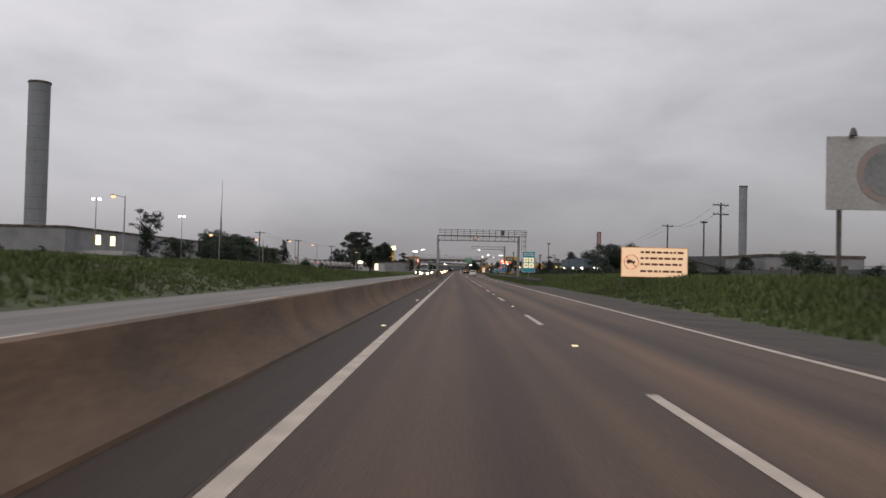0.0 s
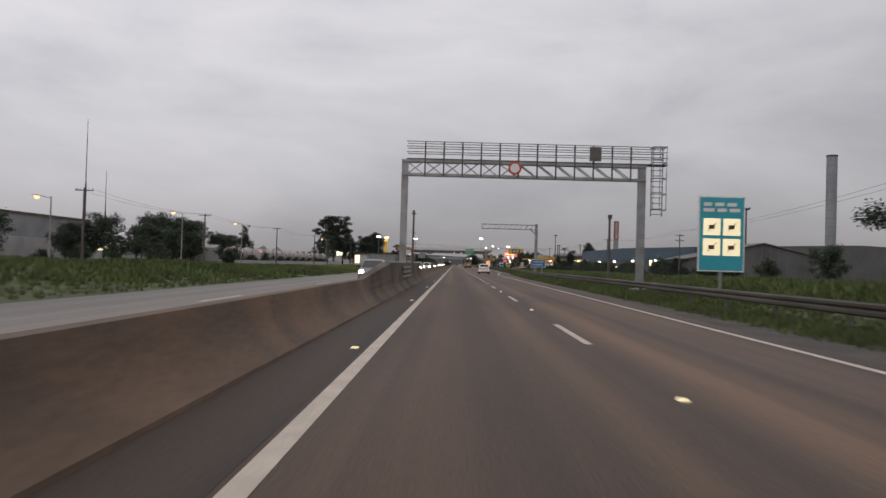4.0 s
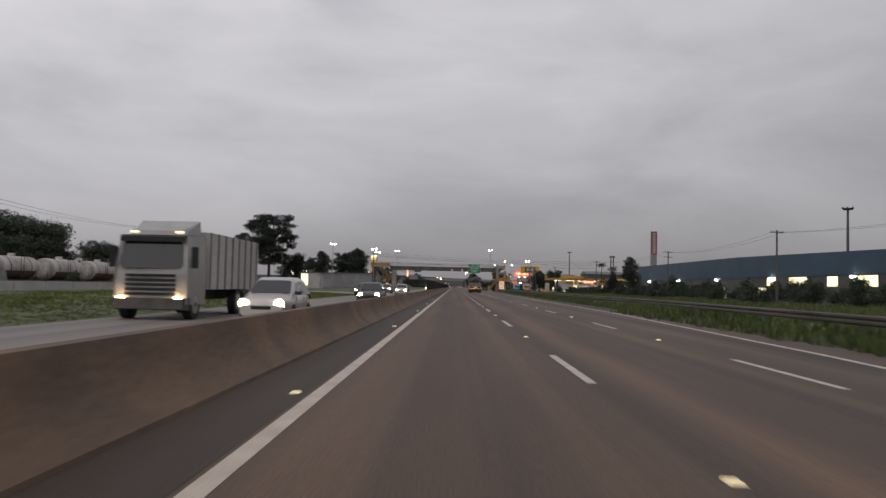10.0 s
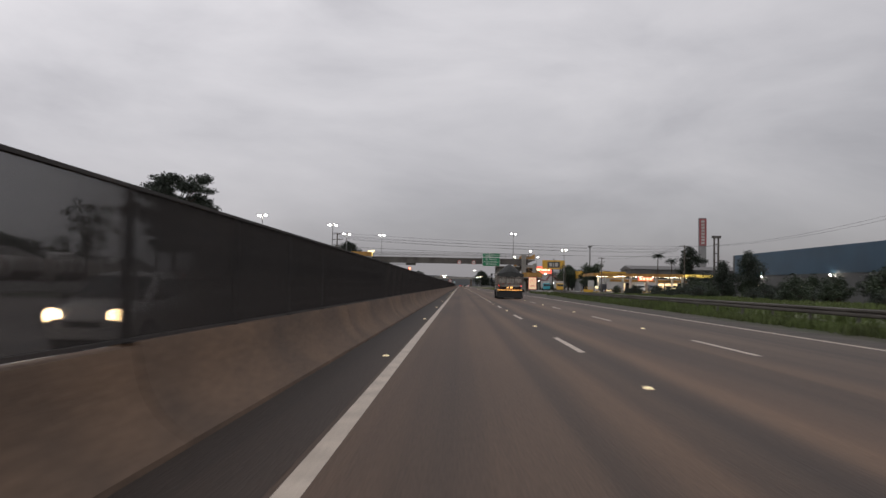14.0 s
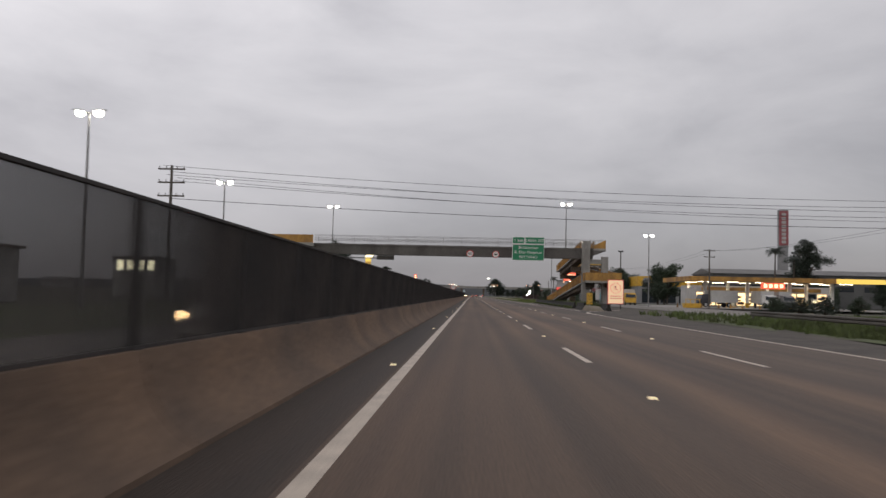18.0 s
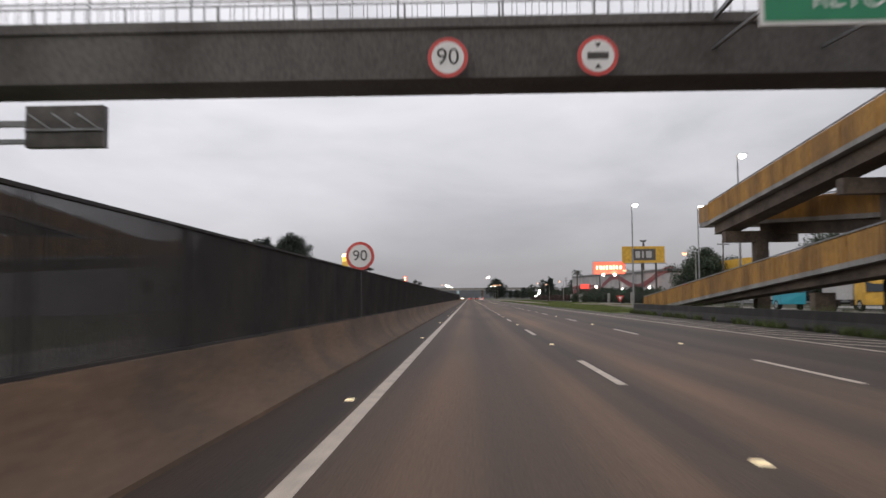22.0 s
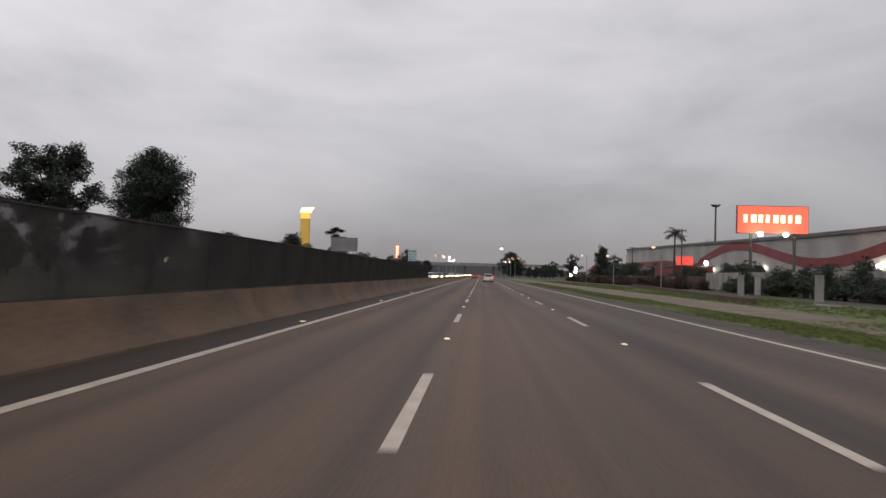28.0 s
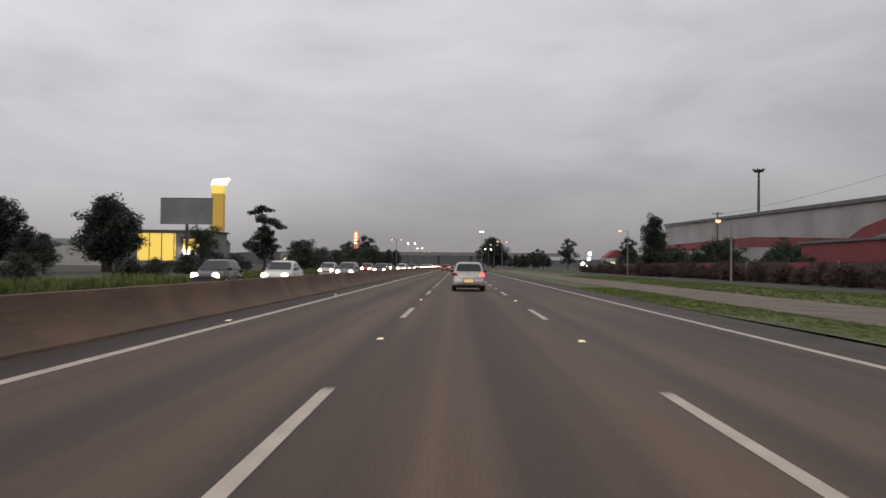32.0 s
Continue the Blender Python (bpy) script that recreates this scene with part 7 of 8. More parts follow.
t = thing("gable_shed", "dark grey gabled shed with a lit lamp on its wall", "shed")
GABLE = [(58.4, -0.5), (94.4, -0.5), (94.4, 4.3), (76.4, 8.4), (58.4, 4.3)]
part("wall", Mesh().loft([[(x, 284, z) for x, z in GABLE], [(x, 303, z) for x, z in GABLE]]), WALL_DARK, t)
for x0, x1 in ((57.4, 76.4), (95.4, 76.4)):
    part("roof", Mesh().loft([[(x0, y, 4.12), (x1, y, 8.46), (x1, y, 8.66), (x0, y, 4.32)] for y in (283.3, 303.4)]), GREY_ROOF, t)
for i in range(17):
    x = 59.2 + i * 2.1
    part("wall_rib", Mesh().box(x, x + 0.12, 283.94, 284, -0.3, 8.2 - abs(x - 76.4) * 0.228), GREY_ROOF, t)
part("wall_lamp", Mesh().tube((67.5, 283.9, 4.95), (67.3, 283.4, 4.85), 0.42, n=14), LAMP_WHITE, t, "lit wall floodlight")
part("sliding_door", Mesh().box(70.5, 76.2, 283.86, 283.93, -0.2, 3.8), WALL_DARK, t)

# concrete works behind the first verge
t = thing("low_building", "low grey flat-roofed building behind the bank", "building")
part("wall", Mesh().box(58, 76, 148, 170, -0.5, 5.2), WALL_GREY, t)
part("parapet", Mesh().box(57.8, 76.2, 147.8, 170.2, 5.2, 5.7), CONCRETE_DARK, t)
windows(t, 58, [150, 154, 160, 164], 1.6, 3.0, 1.8, GLASS)
t = thing("boundary_wall", "long weathered grey boundary wall behind the bank", "wall")
for i in range(12):
    part("wall_bay", Mesh().box(44, 44.3, 60 + i * 7, 66.9 + i * 7, -0.5, 2.4), WALL_DARK, t)
    part("pilaster", Mesh().box(43.9, 44.4, 66.9 + i * 7, 67.0 + i * 7, -0.5, 2.8), CONCRETE_DARK, t)

# works on the far side of the oncoming carriageway
t = thing("factory", "long grey factory block with two lit windows", "factory")
part("wall", Mesh().box(-118, -92, 190, 290, -0.5, 9.4), WALL_GREY, t)
part("parapet", Mesh().box(-118.3, -91.7, 189.7, 290.3, 9.4, 9.9), CONCRETE_DARK, t)
part("annexe", Mesh().box(-92, -80, 195, 280, -0.5, 4.2), WALL_WHITE, t)
for y in (206, 215):
    f = part("window", Mesh().box(-92, -91.9, y, y + 3.5, 5.6, 8.6), STEEL_DARK, t)
    part("pane", Mesh().box(-91.9, -91.86, y + 0.2, y + 3.3, 5.8, 8.4), WARM_LIT, f)
part("lit_panel", Mesh().box(-80, -79.9, 268, 275, 2.2, 4.0), WARM_LIT, t)
t = thing("white_shed", "pale low-pitched factory sheds behind the trees", "shed")
for i in range(3):
    y = 476 + i * 36
    part("shed_bay", Mesh().loft([[(-136, y, -0.5), (-136, y, 6), (-136, y + 17, 8.5), (-136, y + 34, 6), (-136, y + 34, -0.5)], [(-104, y, -0.5), (-104, y, 6), (-104, y + 17, 8.5), (-104, y + 34, 6), (-104, y + 34, -0.5)]]), WALL_WHITE, t)
    part("wall_lamp", Mesh().box(-103.9, -103.4, y + 12, y + 13, 5, 5.5), LAMP_WHITE, t, "lit wall floodlight")

# tank wagons in the siding
def tank_wagon(at):
    t = thing("tank_wagon", "weathered white railway tank wagon on a dark frame", "railway wagon", "tank wagons", at=at)
    ends = [(0.9, 0.35), (1.0, 0.9), (1.2, 1.3), (1.55, 1.48), (2.0, 1.5), (10.0, 1.5), (10.45, 1.48), (10.8, 1.3), (11.0, 0.9), (11.1, 0.35)]
    part("tank", Mesh().loft([[(r * math.cos(2 * math.pi * i / 24), y, 2.8 + r * math.sin(2 * math.pi * i / 24)) for i in range(24)] for y, r in ends]), TANK, t, smooth=True)
    part("saddle", Mesh().loft([[(1.54 * math.cos(math.pi * (1.08 + 0.84 * i / 12)), y, 2.8 + 1.54 * math.sin(math.pi * (1.08 + 0.84 * i / 12))) for i in range(13)] for y in (2.4, 9.6)]), RUST, t, "dark rusty lower shell")
    for y in (0.4, 11.2):
        part("end_platform", Mesh().box(-1.25, 1.25, y, y + 0.4, 1.25, 1.32).box(-1.25, -1.2, y, y + 0.05, 1.32, 2.3).box(1.2, 1.25, y, y + 0.05, 1.32, 2.3), RUST, t)
    part("ladder", Mesh().box(1.53, 1.58, 5.6, 5.65, 1.2, 4.2).box(1.53, 1.58, 6.35, 6.4, 1.2, 4.2), RUST, t)
    part("dome", Mesh().tube((0, 6, 4.2), (0, 6, 4.65), 0.5, 0.45, 16), TANK, t, smooth=True)
    part("walkway", Mesh().box(-0.9, -0.6, 1, 11, 4.2, 4.25).box(-0.95, -0.92, 1, 11, 4.75, 4.79), RUST, t)
    part("frame", Mesh().box(-1.3, 1.3, 0, 12, 0.95, 1.25), RUST, t)
    part("band", Mesh().tube((0, 3.4, 2.8), (0, 3.55, 2.8), 1.52, n=24).tube((0, 8.4, 2.8), (0, 8.55, 2.8), 1.52, n=24), RUST, t)
    for y in (1.6, 3.2, 8.8, 10.4):
        part("wheelset", Mesh().tube((-0.85, y, 0.5), (0.85, y, 0.5), 0.45, n=16), BLACK, t)
    return t


first = tank_wagon(pose(-56, 288, -0.3))
for i in range(1, 12):
    copy_thing(first, pose(-56, 288 + 12.8 * i, -0.3))
t = thing("siding_wall", "low whitewashed wall in front of the railway siding", "wall")
for i in range(24):
    part("wall_bay", Mesh().box(-47.2, -47, 262 + i * 7, 268.9 + i * 7, -0.5, 0.85), WALL_WHITE, t)
t = thing("stop_sign", "small red octagonal stop sign on a post", "sign")
part("plate", Mesh().tube((-42.8, 433, 1.9), (-42.8, 433.04, 1.9), 0.5, n=8), RED, t)
part("post", Mesh().box(-42.84, -42.76, 433.05, 433.12, -0.4, 2.0), STEEL, t)
part("text_bar", Mesh().box(-43.1, -42.5, 432.97, 432.99, 1.82, 1.98), WHITE, t)

t = thing("gate_house", "white two-storey gate house with a row of lit windows", "building")
part("wall", Mesh().box(-68, -59.6, 556, 566, -0.5, 7.0), WALL_WHITE, t)
part("roof", Mesh().box(-68.4, -59.2, 555.6, 566.4, 7.0, 7.3), CONCRETE_DARK, t)
for i in range(4):
    x = -67.3 + i * 2.0
    f = part("window", Mesh().box(x, x + 1.5, 555.93, 556, 4.6, 6.6), STEEL_DARK, t)
    part("pane", Mesh().box(x + 0.08, x + 1.42, 555.9, 555.925, 4.68, 6.52), HALL_LIT, f)
part("door", Mesh().box(-64.5, -63.4, 555.94, 556, -0.4, 2.0), GLASS, t)
t = thing("site_office", "small white building with a lit facade beside the side road", "building")
part("wall", Mesh().box(-46, -40, 466, 474, -0.5, 4.6), WALL_WHITE, t)
part("roof", Mesh().box(-46.4, -39.6, 465.6, 474.4, 4.6, 4.85), CONCRETE_DARK, t)
part("lit_front", Mesh().box(-45.6, -43.6, 465.93, 465.99, 0.6, 4.2), WARM_LIT, t)
t = thing("rear_block", "long dark low building behind the screen", "building")
part("wall", Mesh().box(-60, -36, 590, 640, -0.5, 6.2), WALL_GREY, t)
part("roof", Mesh().box(-60.5, -35.5, 589.5, 640.5, 6.2, 6.5), GREY_ROOF, t)
windows(t, -36, [594, 602, 610, 620, 628], 2.0, 3.6, 3.0, GLASS, 1)

# filling station
solid("forecourt", strip([(30, 82), (30, 82), (36, 82), (38, 82)], [536, 548, 560, 594], 0.012), CONCRETE_PALE, "pale concrete forecourt of the filling station", "forecourt", kind="structure")
t = thing("filling_station", "filling station with an orange canopy over lit pumps and shop", "filling station")
part("canopy", Mesh().box(42, 78, 556, 577, 5.0, 5.7), GREY_ROOF, t)
for i in range(12):
    part("fascia_panel", Mesh().box(41.9 + i * 3.02, 44.9 + i * 3.02, 555.88, 555.99, 4.9 + 0.02 * (i % 2), 5.8), OCHRE if i < 9 else YELLOW_LIT, t, "orange fascia panel" if i < 9 else "lit pale yellow fascia panel")
for i in range(7):
    part("fascia_panel", Mesh().box(41.88, 41.99, 556 + i * 3, 558.96 + i * 3, 4.9, 5.8), OCHRE, t, "orange fascia panel")
for i in range(6):
    for j in range(2):
        x, y = 45 + i * 5.4, 560.5 + j * 9
        lamp = part("soffit_lamp", Mesh().box(x, x + 2.2, y, y + 1.1, 4.93, 4.985), STEEL, t)
        part("diffuser", Mesh().box(x + 0.08, x + 2.12, y + 0.08, y + 1.02, 4.90, 4.926), STATION_LAMP, lamp, "lit canopy lamp")
for i, x in enumerate((46, 54, 62, 70)):
    for y in (560, 572):
        part("column", Mesh().box(x - 0.3, x + 0.3, y - 0.3, y + 0.3, -0.1, 4.99), WHITE, t)
        part("column_band", Mesh().box(x - 0.32, x + 0.32, y - 0.32, y + 0.32, 0.0, 0.9), YELLOW, t)
    p = part("pump", Mesh().box(x - 2.4, x - 1.4, 563, 563.6, 0, 1.9), WHITE, t)
    part("pump_screen", Mesh().box(x - 2.3, x - 1.5, 562.93, 562.99, 1.2, 1.6), WARM_LIT, p)
    part("pump_foot", Mesh().box(x - 2.6, x - 1.2, 562.8, 563.8, 0, 0.18), YELLOW, p)
part("price_board", Mesh().box(56, 60.5, 558.2, 558.4, 3.7, 4.85), RED_LIT, t, "lit red price board under the canopy")
for i in range(4):
    part("price_digit", Mesh().box(56.5 + i * 1.0, 57.1 + i * 1.0, 558.12, 558.19, 3.95, 4.6), WARM_LIT, t)
part("shop", Mesh().box(50, 80, 584, 594, -0.1, 4.6), WALL_WHITE, t)
part("shop_sign", Mesh().box(52, 78, 583.8, 583.98, 3.5, 4.3), OCHRE, t)
srnd = random.Random(61)
for i in range(13):
    x = 50.8 + i * 2.2
    w = part("shop_window", Mesh().box(x, x + 2.0, 583.93, 583.98, 0.2, 3.2), STEEL_DARK, t)
    part("pane", Mesh().box(x + 0.08, x + 1.92, 583.9, 583.925, 0.3, 3.1), GLASS if i % 4 == 3 else STATION_LIT, w)
    for z in (0.5, 1.2, 1.9):
        part("shelf", Mesh().box(x + 0.15, x + srnd.uniform(0.9, 1.8), 583.75, 583.89, z, z + srnd.uniform(0.3, 0.6)), RUST if srnd.random() < 0.5 else CAR_GREY, w)
for i in range(9):
    tagged(part("traffic_cone", Mesh().tube((36 + i * 2.3, 541 + (i % 3), 0), (36 + i * 2.3, 541 + (i % 3), 0.75), 0.2, 0.04, 10).box(35.8 + i * 2.3, 36.2 + i * 2.3, 540.8 + (i % 3), 541.2 + (i % 3), 0.0, 0.05), OCHRE), "orange traffic cone on the forecourt", "traffic cone", "traffic cones")
t = thing("yellow_skip", "yellow steel frame skip at the edge of the forecourt", "skip", at=pose(36.3, 537, 0.01))
part("tray", Mesh().loft([[(0, 0, 0.0), (2.4, 0, 0.0), (2.4, 1.6, 0.0), (0, 1.6, 0.0)], [(-0.15, -0.1, 0.75), (2.55, -0.1, 0.75), (2.55, 1.7, 0.75), (-0.15, 1.7, 0.75)]]), YELLOW, t)
for x in (0.0, 0.75, 1.5, 2.25):
    part("upright", Mesh().box(x, x + 0.1, -0.12, -0.02, 0.1, 1.35), YELLOW, t)
part("top_bar", Mesh().box(-0.05, 2.4, -0.12, -0.02, 1.35, 1.45), YELLOW, t)
t = thing("rear_shed", "long low dark grey shed behind the filling station", "shed")
part("wall", Mesh().box(71, 150, 640, 662, -0.3, 9.2), WALL_DARK, t)
part("roof", Mesh().loft([[(70.5, 639.4, 9.2), (70.5, 651, 10.9), (70.5, 662.6, 9.2)], [(150.5, 639.4, 9.2), (150.5, 651, 10.9), (150.5, 662.6, 9.2)]]), GREY_ROOF, t)
for i in range(9):
    part("window", Mesh().box(74 + i * 8, 79 + i * 8, 639.93, 639.99, 4.5, 6.0), GLASS, t)
t = thing("price_totem", "white totem beside the filling station", "sign")
part("board", Mesh().box(38.5, 40.2, 545, 545.3, 0.4, 3.4), WALL_WHITE, t)
part("base", Mesh().box(38.8, 39.9, 545.02, 545.28, -0.2, 0.4), STEEL_DARK, t)


def parked_truck(at, paint, label):
    t = thing("parked_truck", label, "truck", "parked trucks", at=at)
    part("cab", Mesh().loft([[(-1.1, 0, 0.5), (1.1, 0, 0.5), (1.1, 0, 1.5), (1.0, 0.3, 2.4), (-1.0, 0.3, 2.4), (-1.1, 0, 1.5)], [(-1.1, 1.8, 0.5), (1.1, 1.8, 0.5), (1.1, 1.8, 1.5), (1.05, 1.8, 2.45), (-1.05, 1.8, 2.45), (-1.1, 1.8, 1.5)]]), paint, t)
    part("windscreen", Mesh().poly([(-1.0, -0.006, 1.52), (1.0, -0.006, 1.52), (0.92, 0.27, 2.3), (-0.92, 0.27, 2.3)]), GLASS, t)
    part("box_body", Mesh().box(-1.2, 1.2, 2.0, 7.5, 0.9, 3.2), WALL_WHITE, t)
    for y in (1.0, 5.8):
        for s in (-1, 1):
            wheel(t, s * 0.98, y, 0.45, 0.26, s)
    return t


rear = parked_truck(pose(-49.7, 305.5, -0.3, 0, 0, 180), WALL_GREY, "grey box truck with lit red tail lights in the yard")
for x, z in ((-1.15, 0.9), (1.15, 0.95), (0.2, 3.25)):
    part("tail_light", Mesh().box(x - 0.17, x + 0.17, 7.5, 7.56, z, z + 0.2), TAIL, rear, "lit red tail light")
parked_truck(pose(55.5, 551.5, 0.01), WHITE, "white-cabbed box truck facing the road on the forecourt")
parked_truck(pose(59.3, 553, 0.01), WALL_GREY, "grey-cabbed box truck facing the road on the forecourt")
parked_truck(pose(44.0, 557.5, 0.01, 0, 0, -78), CAR_DARK, "dark-cabbed box truck standing across the forecourt")
parked_truck(pose(33, 566, 0), YELLOW, "yellow-cabbed box truck parked on the frontage road")
parked_truck(pose(29.5, 574, 0), CYAN, "teal-cabbed box truck parked on the frontage road")
t = thing("yellow_shop", "shop with a long yellow fascia and a round emblem", "shop")
part("wall", Mesh().box(52, 84, 652, 668, -0.1, 6.4), WALL_GREY, t)
part("fascia", Mesh().box(51.9, 84, 651.8, 651.99, 5.2, 8.2), YELLOW, t)
part("fascia_end", Mesh().box(51.75, 51.89, 652, 668, 5.2, 8.2), YELLOW, t)
part("emblem", disc(Mesh(), (54.2, 6.7), 1.1, 651.7, 24, 0.09), WALL_GREY, t)
for i in range(5):
    part("shop_front", Mesh().box(53 + i * 5.6, 57.6 + i * 5.6, 651.93, 651.99, 0.2, 4.4), GLASS, t)

# billboards
t = thing("billboard", "yellow billboard with a dark lettered panel on steel legs", "billboard", at=pose(43.4, 727, 0))
part("board", Mesh().box(0, 11.6, 0, 0.5, 10.45, 15.0), YELLOW, t)
part("panel", Mesh().box(2.6, 9.1, -0.06, -0.005, 11.15, 14.3), STEEL_DARK, t)
for x, w in ((3.6, 1.25), (5.4, 0.5), (6.5, 1.5)):
    part("letter_shape", pane([(x, -0.08, 11.8), (x + w, -0.08, 11.8), (x + w, -0.08, 13.7), (x, -0.08, 13.7)], 0.03, 0.4), WALL_WHITE, t, "pale block of the emblem")
part("catwalk", Mesh().box(-0.4, 12, -1.0, -0.1, 10.2, 10.3), STEEL_DARK, t)
for x in (5.4, 9.2):
    part("leg", Mesh().tube((x, 0.3, -0.2), (x, 0.3, 10.5), 0.28, n=12), STEEL_DARK, t)
part("floodlight", Mesh().box(5.6, 6.1, -0.2, 0.2, 15.1, 15.9), STEEL_DARK, t)
t = thing("lit_billboard", "glowing red billboard with pale letter bars on steel legs", "billboard", at=pose(43.3, 779.2, 0))
part("board", Mesh().box(0, 10.8, 0, 0.5, 8.8, 13.1), STEEL_DARK, t)
part("lit_face", Mesh().box(0.1, 10.7, -0.06, -0.005, 8.9, 13.0), RED_LIT, t)
for i in range(8):
    part("letter_bar", Mesh().box(1.0 + i * 1.12, 1.55 + (i * 5 % 3) * 0.12 + i * 1.12, -0.11, -0.07, 10.5, 11.7), WARM_LIT, t)
for x in (2.0, 8.6):
    part("leg", Mesh().box(x, x + 0.4, 0.1, 0.4, -0.2, 8.8), STEEL_DARK, t)
for x in (3.2, 7.0):
    part("floodlight", Mesh().tube((x, -1.2, 8.5), (x, -1.0, 8.8), 0.35, n=10), LAMP_WHITE, t)
t = thing("grey_hoarding", "dull grey hoarding on one steel leg beside the oncoming road", "billboard", at=pose(-33.6, 854.5, 0))
part("board", Mesh().box(0, 6.7, 0, 0.3, 6.2, 9.5), WALL_GREY, t)
part("frame", Mesh().box(-0.08, 6.78, 0.05, 0.25, 9.5, 9.62), STEEL_DARK, t)
part("leg", Mesh().tube((3.3, 0.5, -0.3), (3.3, 0.5, 9.2), 0.2, 0.18, 12), STEEL_DARK, t, smooth=True)
t = thing("yellow_totem", "tall yellow lit totem with a bright lamp on top", "sign pylon", at=pose(-82.4, 1036, -0.3))
part("shaft", Mesh().box(0, 4.1, 0, 3, 0, 26), TOTEM_LIT, t)
part("upper_shaft", Mesh().box(0, 4.1, 0, 3, 26, 29), YELLOW_LIT, t)
part("crown", Mesh().loft([[(-0.3, -0.3, 29), (4.4, -0.3, 29), (4.4, 3.3, 29), (-0.3, 3.3, 29)], [(0.3, 0, 31), (6.0, 0, 31.6), (6.0, 3, 31.6), (0.3, 3, 31)]]), WARM_LIT, t)
t = thing("orange_totem", "slim lit orange sign pylon far ahead", "sign pylon", at=pose(-58.7, 1246, -0.3))
part("shaft", Mesh().box(0.6, 2.0, 0, 1.5, 0, 11), STEEL_DARK, t)
part("lit_face", Mesh().box(0, 2.6, -0.1, 1.6, 11, 21.6), RED_LIT, t)
for i in range(5):
    part("letter_bar", Mesh().box(0.5, 2.1, -0.2, -0.11, 12 + i * 1.9, 13.2 + i * 1.9), WARM_LIT, t)
t = thing("restaurant", "restaurant with a glowing yellow front behind hedges", "building")
part("wall", Mesh().box(-58, -43, 906, 918, -0.3, 7.2), WALL_GREY, t)
part("roof", Mesh().box(-58.4, -42.6, 905.6, 918.4, 7.2, 7.5), GREY_ROOF, t)
part("lit_front", Mesh().box(-57, -49.5, 905.8, 905.95, 1.6, 6.8), YELLOW_LIT, t)
part("lit_sign", Mesh().box(-48, -45, 905.8, 905.95, 3.6, 5.8), YELLOW_LIT, t)
part("sign_lamp", Mesh().tube((-47.2, 905.2, 3.2), (-47.2, 905.5, 3.2), 0.5, n=14), LAMP_WHITE, t, "lit round lamp")
for i in range(4):
    part("mullion", Mesh().box(-57 + i * 2.4, -56.85 + i * 2.4, 905.7, 905.79, 1.6, 6.8), STEEL_DARK, t)
t = thing("small_house", "small white house with a red roof", "house", at=pose(49, 993, -0.2))
part("wall", Mesh().box(0, 5.4, 0, 8, 0, 4.2), WALL_WHITE, t)
part("roof", Mesh().loft([[(-0.3, -0.3, 4.2), (5.7, -0.3, 4.2), (2.7, -0.3, 6.6)], [(-0.3, 8.3, 4.2), (5.7, 8.3, 4.2), (2.7, 8.3, 6.6)]]), BAND_RED, t)
part("window", Mesh().box(1.2, 3.0, -0.06, -0.005, 1.4, 3.0), WARM_LIT, t)

# red and white hall
t = thing("red_white_hall", "long white hall with a wavy red band", "building")
rings = []
hall_top = lambda y: float(np.interp(y, [690, 745, 800, 860, 970], [7.0, 8.8, 9.3, 10.4, 12.2]))
for i in range(34):
    y = 704 + i * 8
    z = hall_top(y)
    rings.append([(60, y, -0.3), (60, y, z), (74, y, z + 1.8), (100, y, z), (100, y, -0.3)])
part("wall", Mesh().loft(rings), HALL_WHITE, t)
for i in range(57):
    ya, yb = 738 + i * 4, 741.96 + i * 4
    f = lambda y: 6.0 + 2.2 * math.cos((y - 834) / 92 * 2 * math.pi) if y < 863 else 3.8 + 1.6 * min(1, (y - 863) / 40)
    part("band_panel", Mesh().loft([[(59.9, ya, f(ya)), (59.97, ya, f(ya)), (59.97, ya, f(ya) + 1.8), (59.9, ya, f(ya) + 1.8)], [(59.9, yb, f(yb)), (59.97, yb, f(yb)), (59.97, yb, f(yb) + 1.8), (59.9, yb, f(yb) + 1.8)]]), BAND_RED, t)
roof = []
for i in range(34):
    y = 704 + i * 8
    z = hall_top(y)
    roof.append([(59.6, y, z), (59.6, y, z + 0.6), (74, y, z + 2.15), (74, y, z + 1.82)])
part("roof_edge", Mesh().loft(roof), GREY_ROOF, t)
for y in (730, 768, 815, 850):
    part("wall_lamp", Mesh().box(59.4, 59.8, y, y + 0.8, 3.8, 4.2), LAMP_WHITE, t, "lit wall floodlight")
t = thing("red_kiosk", "small red building with a glowing red sign board", "building")
part("wall", Mesh().box(45, 53, 826, 846, -0.3, 4.2), BAND_RED, t)
part("roof", Mesh().box(44.7, 53.3, 825.7, 846.3, 4.2, 4.45), GREY_ROOF, t)
part("lit_sign", Mesh().box(45.2, 48.6, 825.4, 825.65, 4.5, 6.3), KIOSK_LIT, t)
part("window", Mesh().box(47, 50, 825.93, 825.99, 1.0, 2.4), WARM_LIT, t)
part("floodlight", Mesh().tube((51.3, 825.2, 5.0), (51.3, 825.5, 5.1), 0.4, n=14), LAMP_WHITE, t, "lit white floodlight")
t = thing("red_fence", "stained grey wall panels that turn into a dark red fence", "fence")
for i in range(42):
    y = 700 + i * 6
    part("fence_panel", Mesh().box(40, 40.08, y, y + 5.8, 0.1, 2.6 if y < 781 else 2.0), (CONCRETE_PALE if y < 781 else BAND_RED if i % 5 == 2 else RUST), t)
    part("fence_post", Mesh().box(39.93, 40.15, y + 5.8, y + 6.0, -0.3, 2.1), CONCRETE_PALE if i % 4 == 0 else RUST, t)
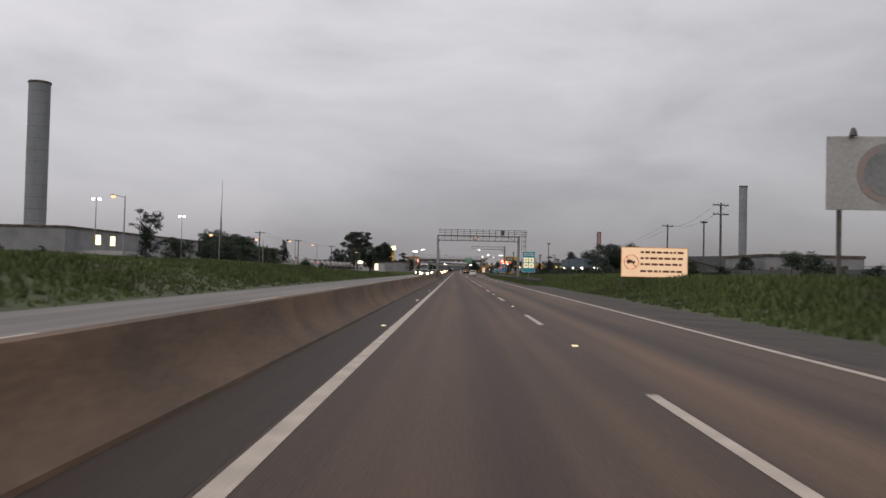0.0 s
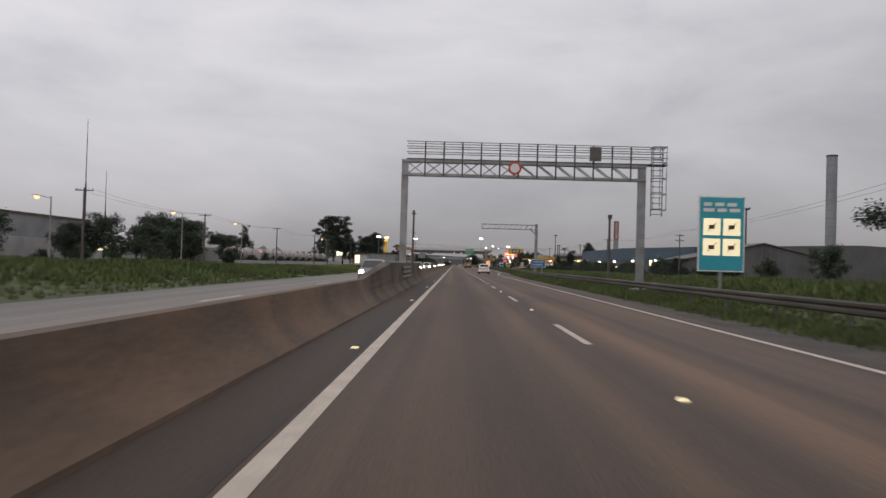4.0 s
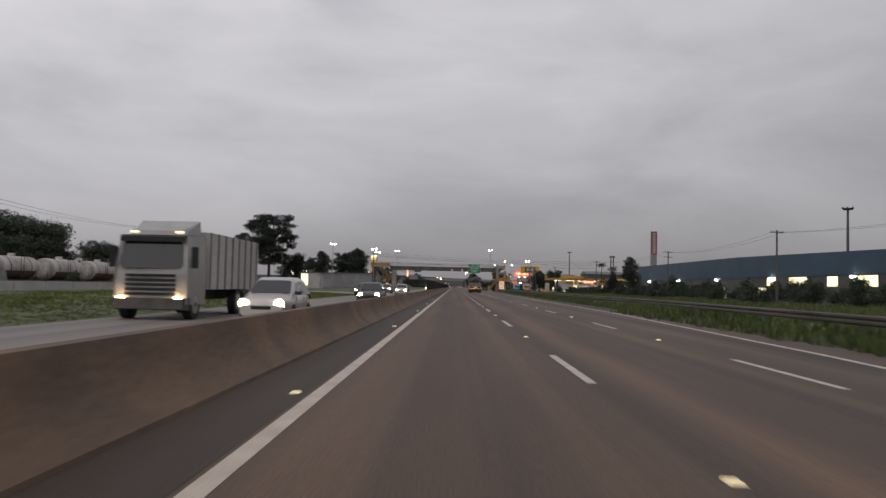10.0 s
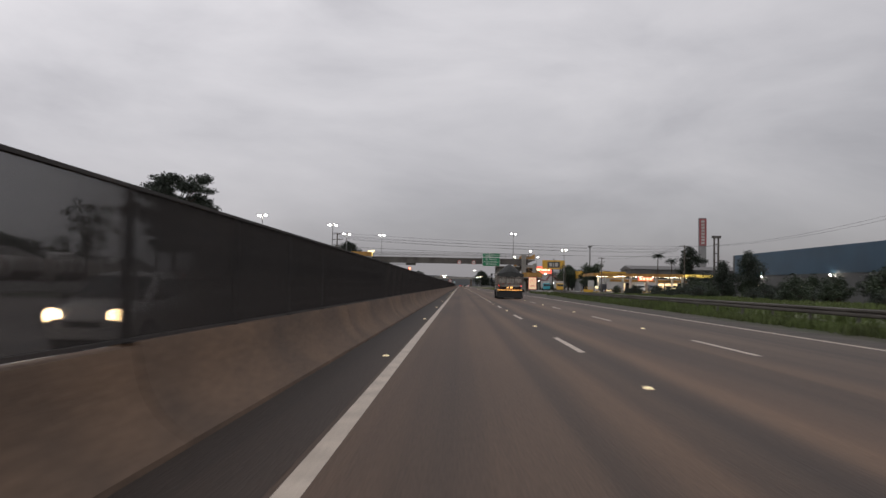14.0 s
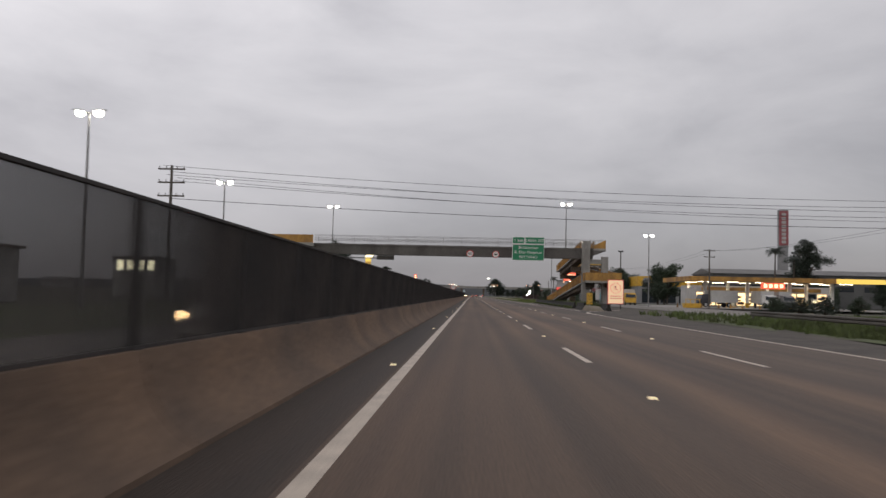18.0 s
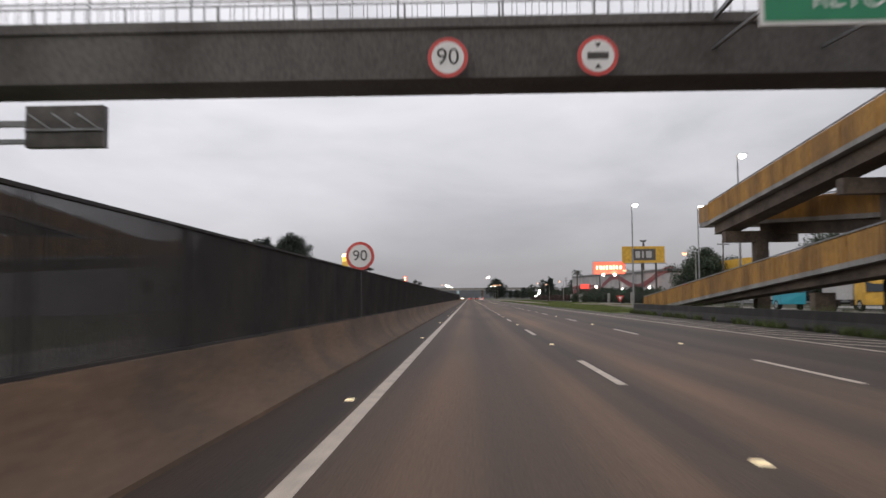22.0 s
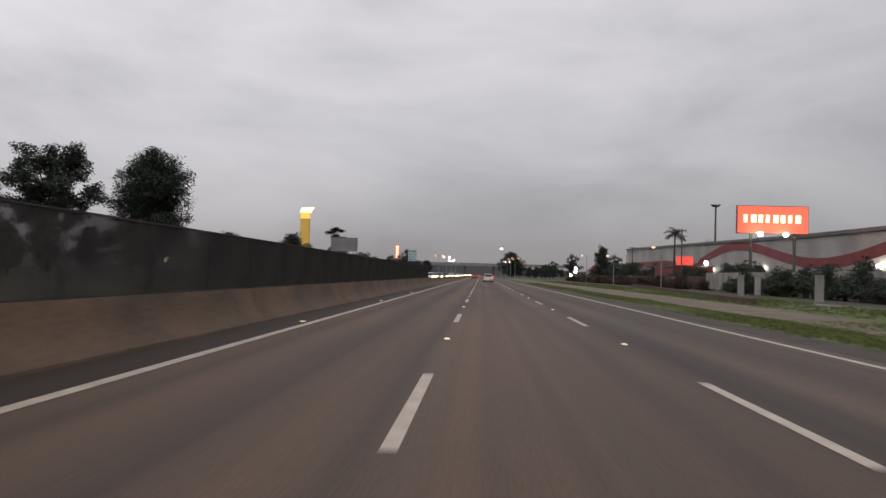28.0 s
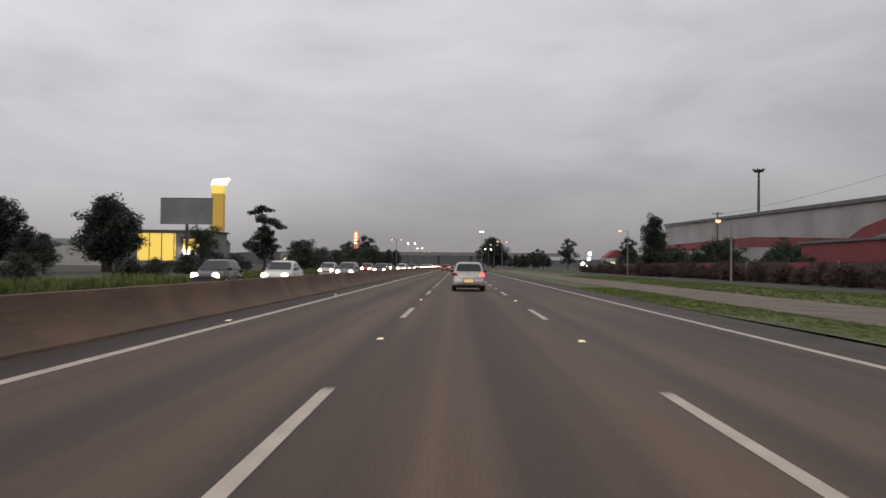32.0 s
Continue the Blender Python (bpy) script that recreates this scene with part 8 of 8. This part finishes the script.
t = thing("green_container", "dark green shipping container behind the verge", "container", at=pose(38, 700, 0))
part("shell", Mesh().box(0, 2.4, 0, 12, 0.1, 2.6), GREEN, t)
for i in range(20):
    part("corrugation", Mesh().box(-0.04, 0, 0.3 + i * 0.58, 0.55 + i * 0.58, 0.2, 2.5), GREEN, t)
kerb = ring_sweep(Mesh(), [(-0.07, -0.1), (-0.07, 0.33), (-0.02, 0.36), (0.05, 0.36), (0.08, 0.3), (0.08, -0.1)], [(20.0, 700), (20.9, 711), (23.7, 733), (27.2, 760), (29.9, 784), (31.5, 800)])
solid("low_kerb_rail", kerb, RUST, "low rusty brown rail along the edge of the frontage road", "rail")
for x, y in ((30, 648), (31, 664), (33, 690), (30, 716), (34, 742), (30, 735)):
    tagged(part("gate_post", Mesh().box(x, x + 0.5, y, y + 0.5, -0.1, 1.9).box(x - 0.05, x + 0.55, y - 0.05, y + 0.55, 1.9, 2.0), CONCRETE_PALE), "pale concrete gate post in the verge", "post", "gate posts")

# overpass and haze of the town far ahead
t = thing("overpass", "grey concrete road bridge far ahead across the motorway", "bridge")
part("deck", Mesh().box(-90, 110, 1500, 1512, 10.2, 12.2), CONCRETE_PALE, t)
part("parapet", Mesh().box(-90, 110, 1499.7, 1500, 12.2, 13.2), CONCRETE_PALE, t)
for x in (-60, -14, 16, 60):
    part("pier", Mesh().box(x, x + 2.5, 1502, 1510, -0.5, 10.2), CONCRETE_DARK, t)
for x, y, h in ((-14, 1000, 9), (19, 1010, 9), (-14, 1080, 10), (20, 1090, 10), (-15, 1180, 10), (21, 1180, 10), (-16, 1300, 10), (24, 1320, 11)):
    street_lamp(x, y, h, (-1, 1), LAMP_ORANGE if int(x * y) % 3 else LAMP_WHITE, label="distant street lamp with lit heads")
town = random.Random(4)
for i in range(34):
    x = town.uniform(150, 460) * (1 if i % 2 else -1)
    y, w, h = town.uniform(900, 1900), town.uniform(14, 34), town.uniform(5, 13)
    t = thing("distant_house", "far low building of the town beyond the road", "building", "distant buildings")
    part("wall", Mesh().box(x, x + w, y, y + 14, -0.5, h), WALL_GREY if i % 3 else WALL_WHITE, t)
    part("roof", Mesh().loft([[(x - 0.5, y - 0.5, h), (x - 0.5, y + 7, h + 2.5), (x - 0.5, y + 14.5, h)], [(x + w + 0.5, y - 0.5, h), (x + w + 0.5, y + 7, h + 2.5), (x + w + 0.5, y + 14.5, h)]]), GREY_ROOF, t)
    if i % 3 == 0:
        part("lit_window", Mesh().box(x + 3, x + 5, y - 0.1, y - 0.01, h * 0.4, h * 0.7), WARM_LIT, t)
hill = Mesh()
for i in range(121):
    x = -3000 + i * 50
    z = 26 + 16 * noise.noise((x / 500, 0, 9)) + 5 * noise.noise((x / 90, 0, 3))
    hill.v += [(x, 2700, -3), (x, 2720, max(6, z))]
    if i:
        k = 2 * i
        hill.f.append((k - 2, k, k + 1, k - 1))
solid("backdrop", hill, mat("far_hill", (0.085, 0.09, 0.095), 1.0, 0.2, 0.004, fine=0.05), "dim grey wooded hills on the horizon", "hills", kind="structure")
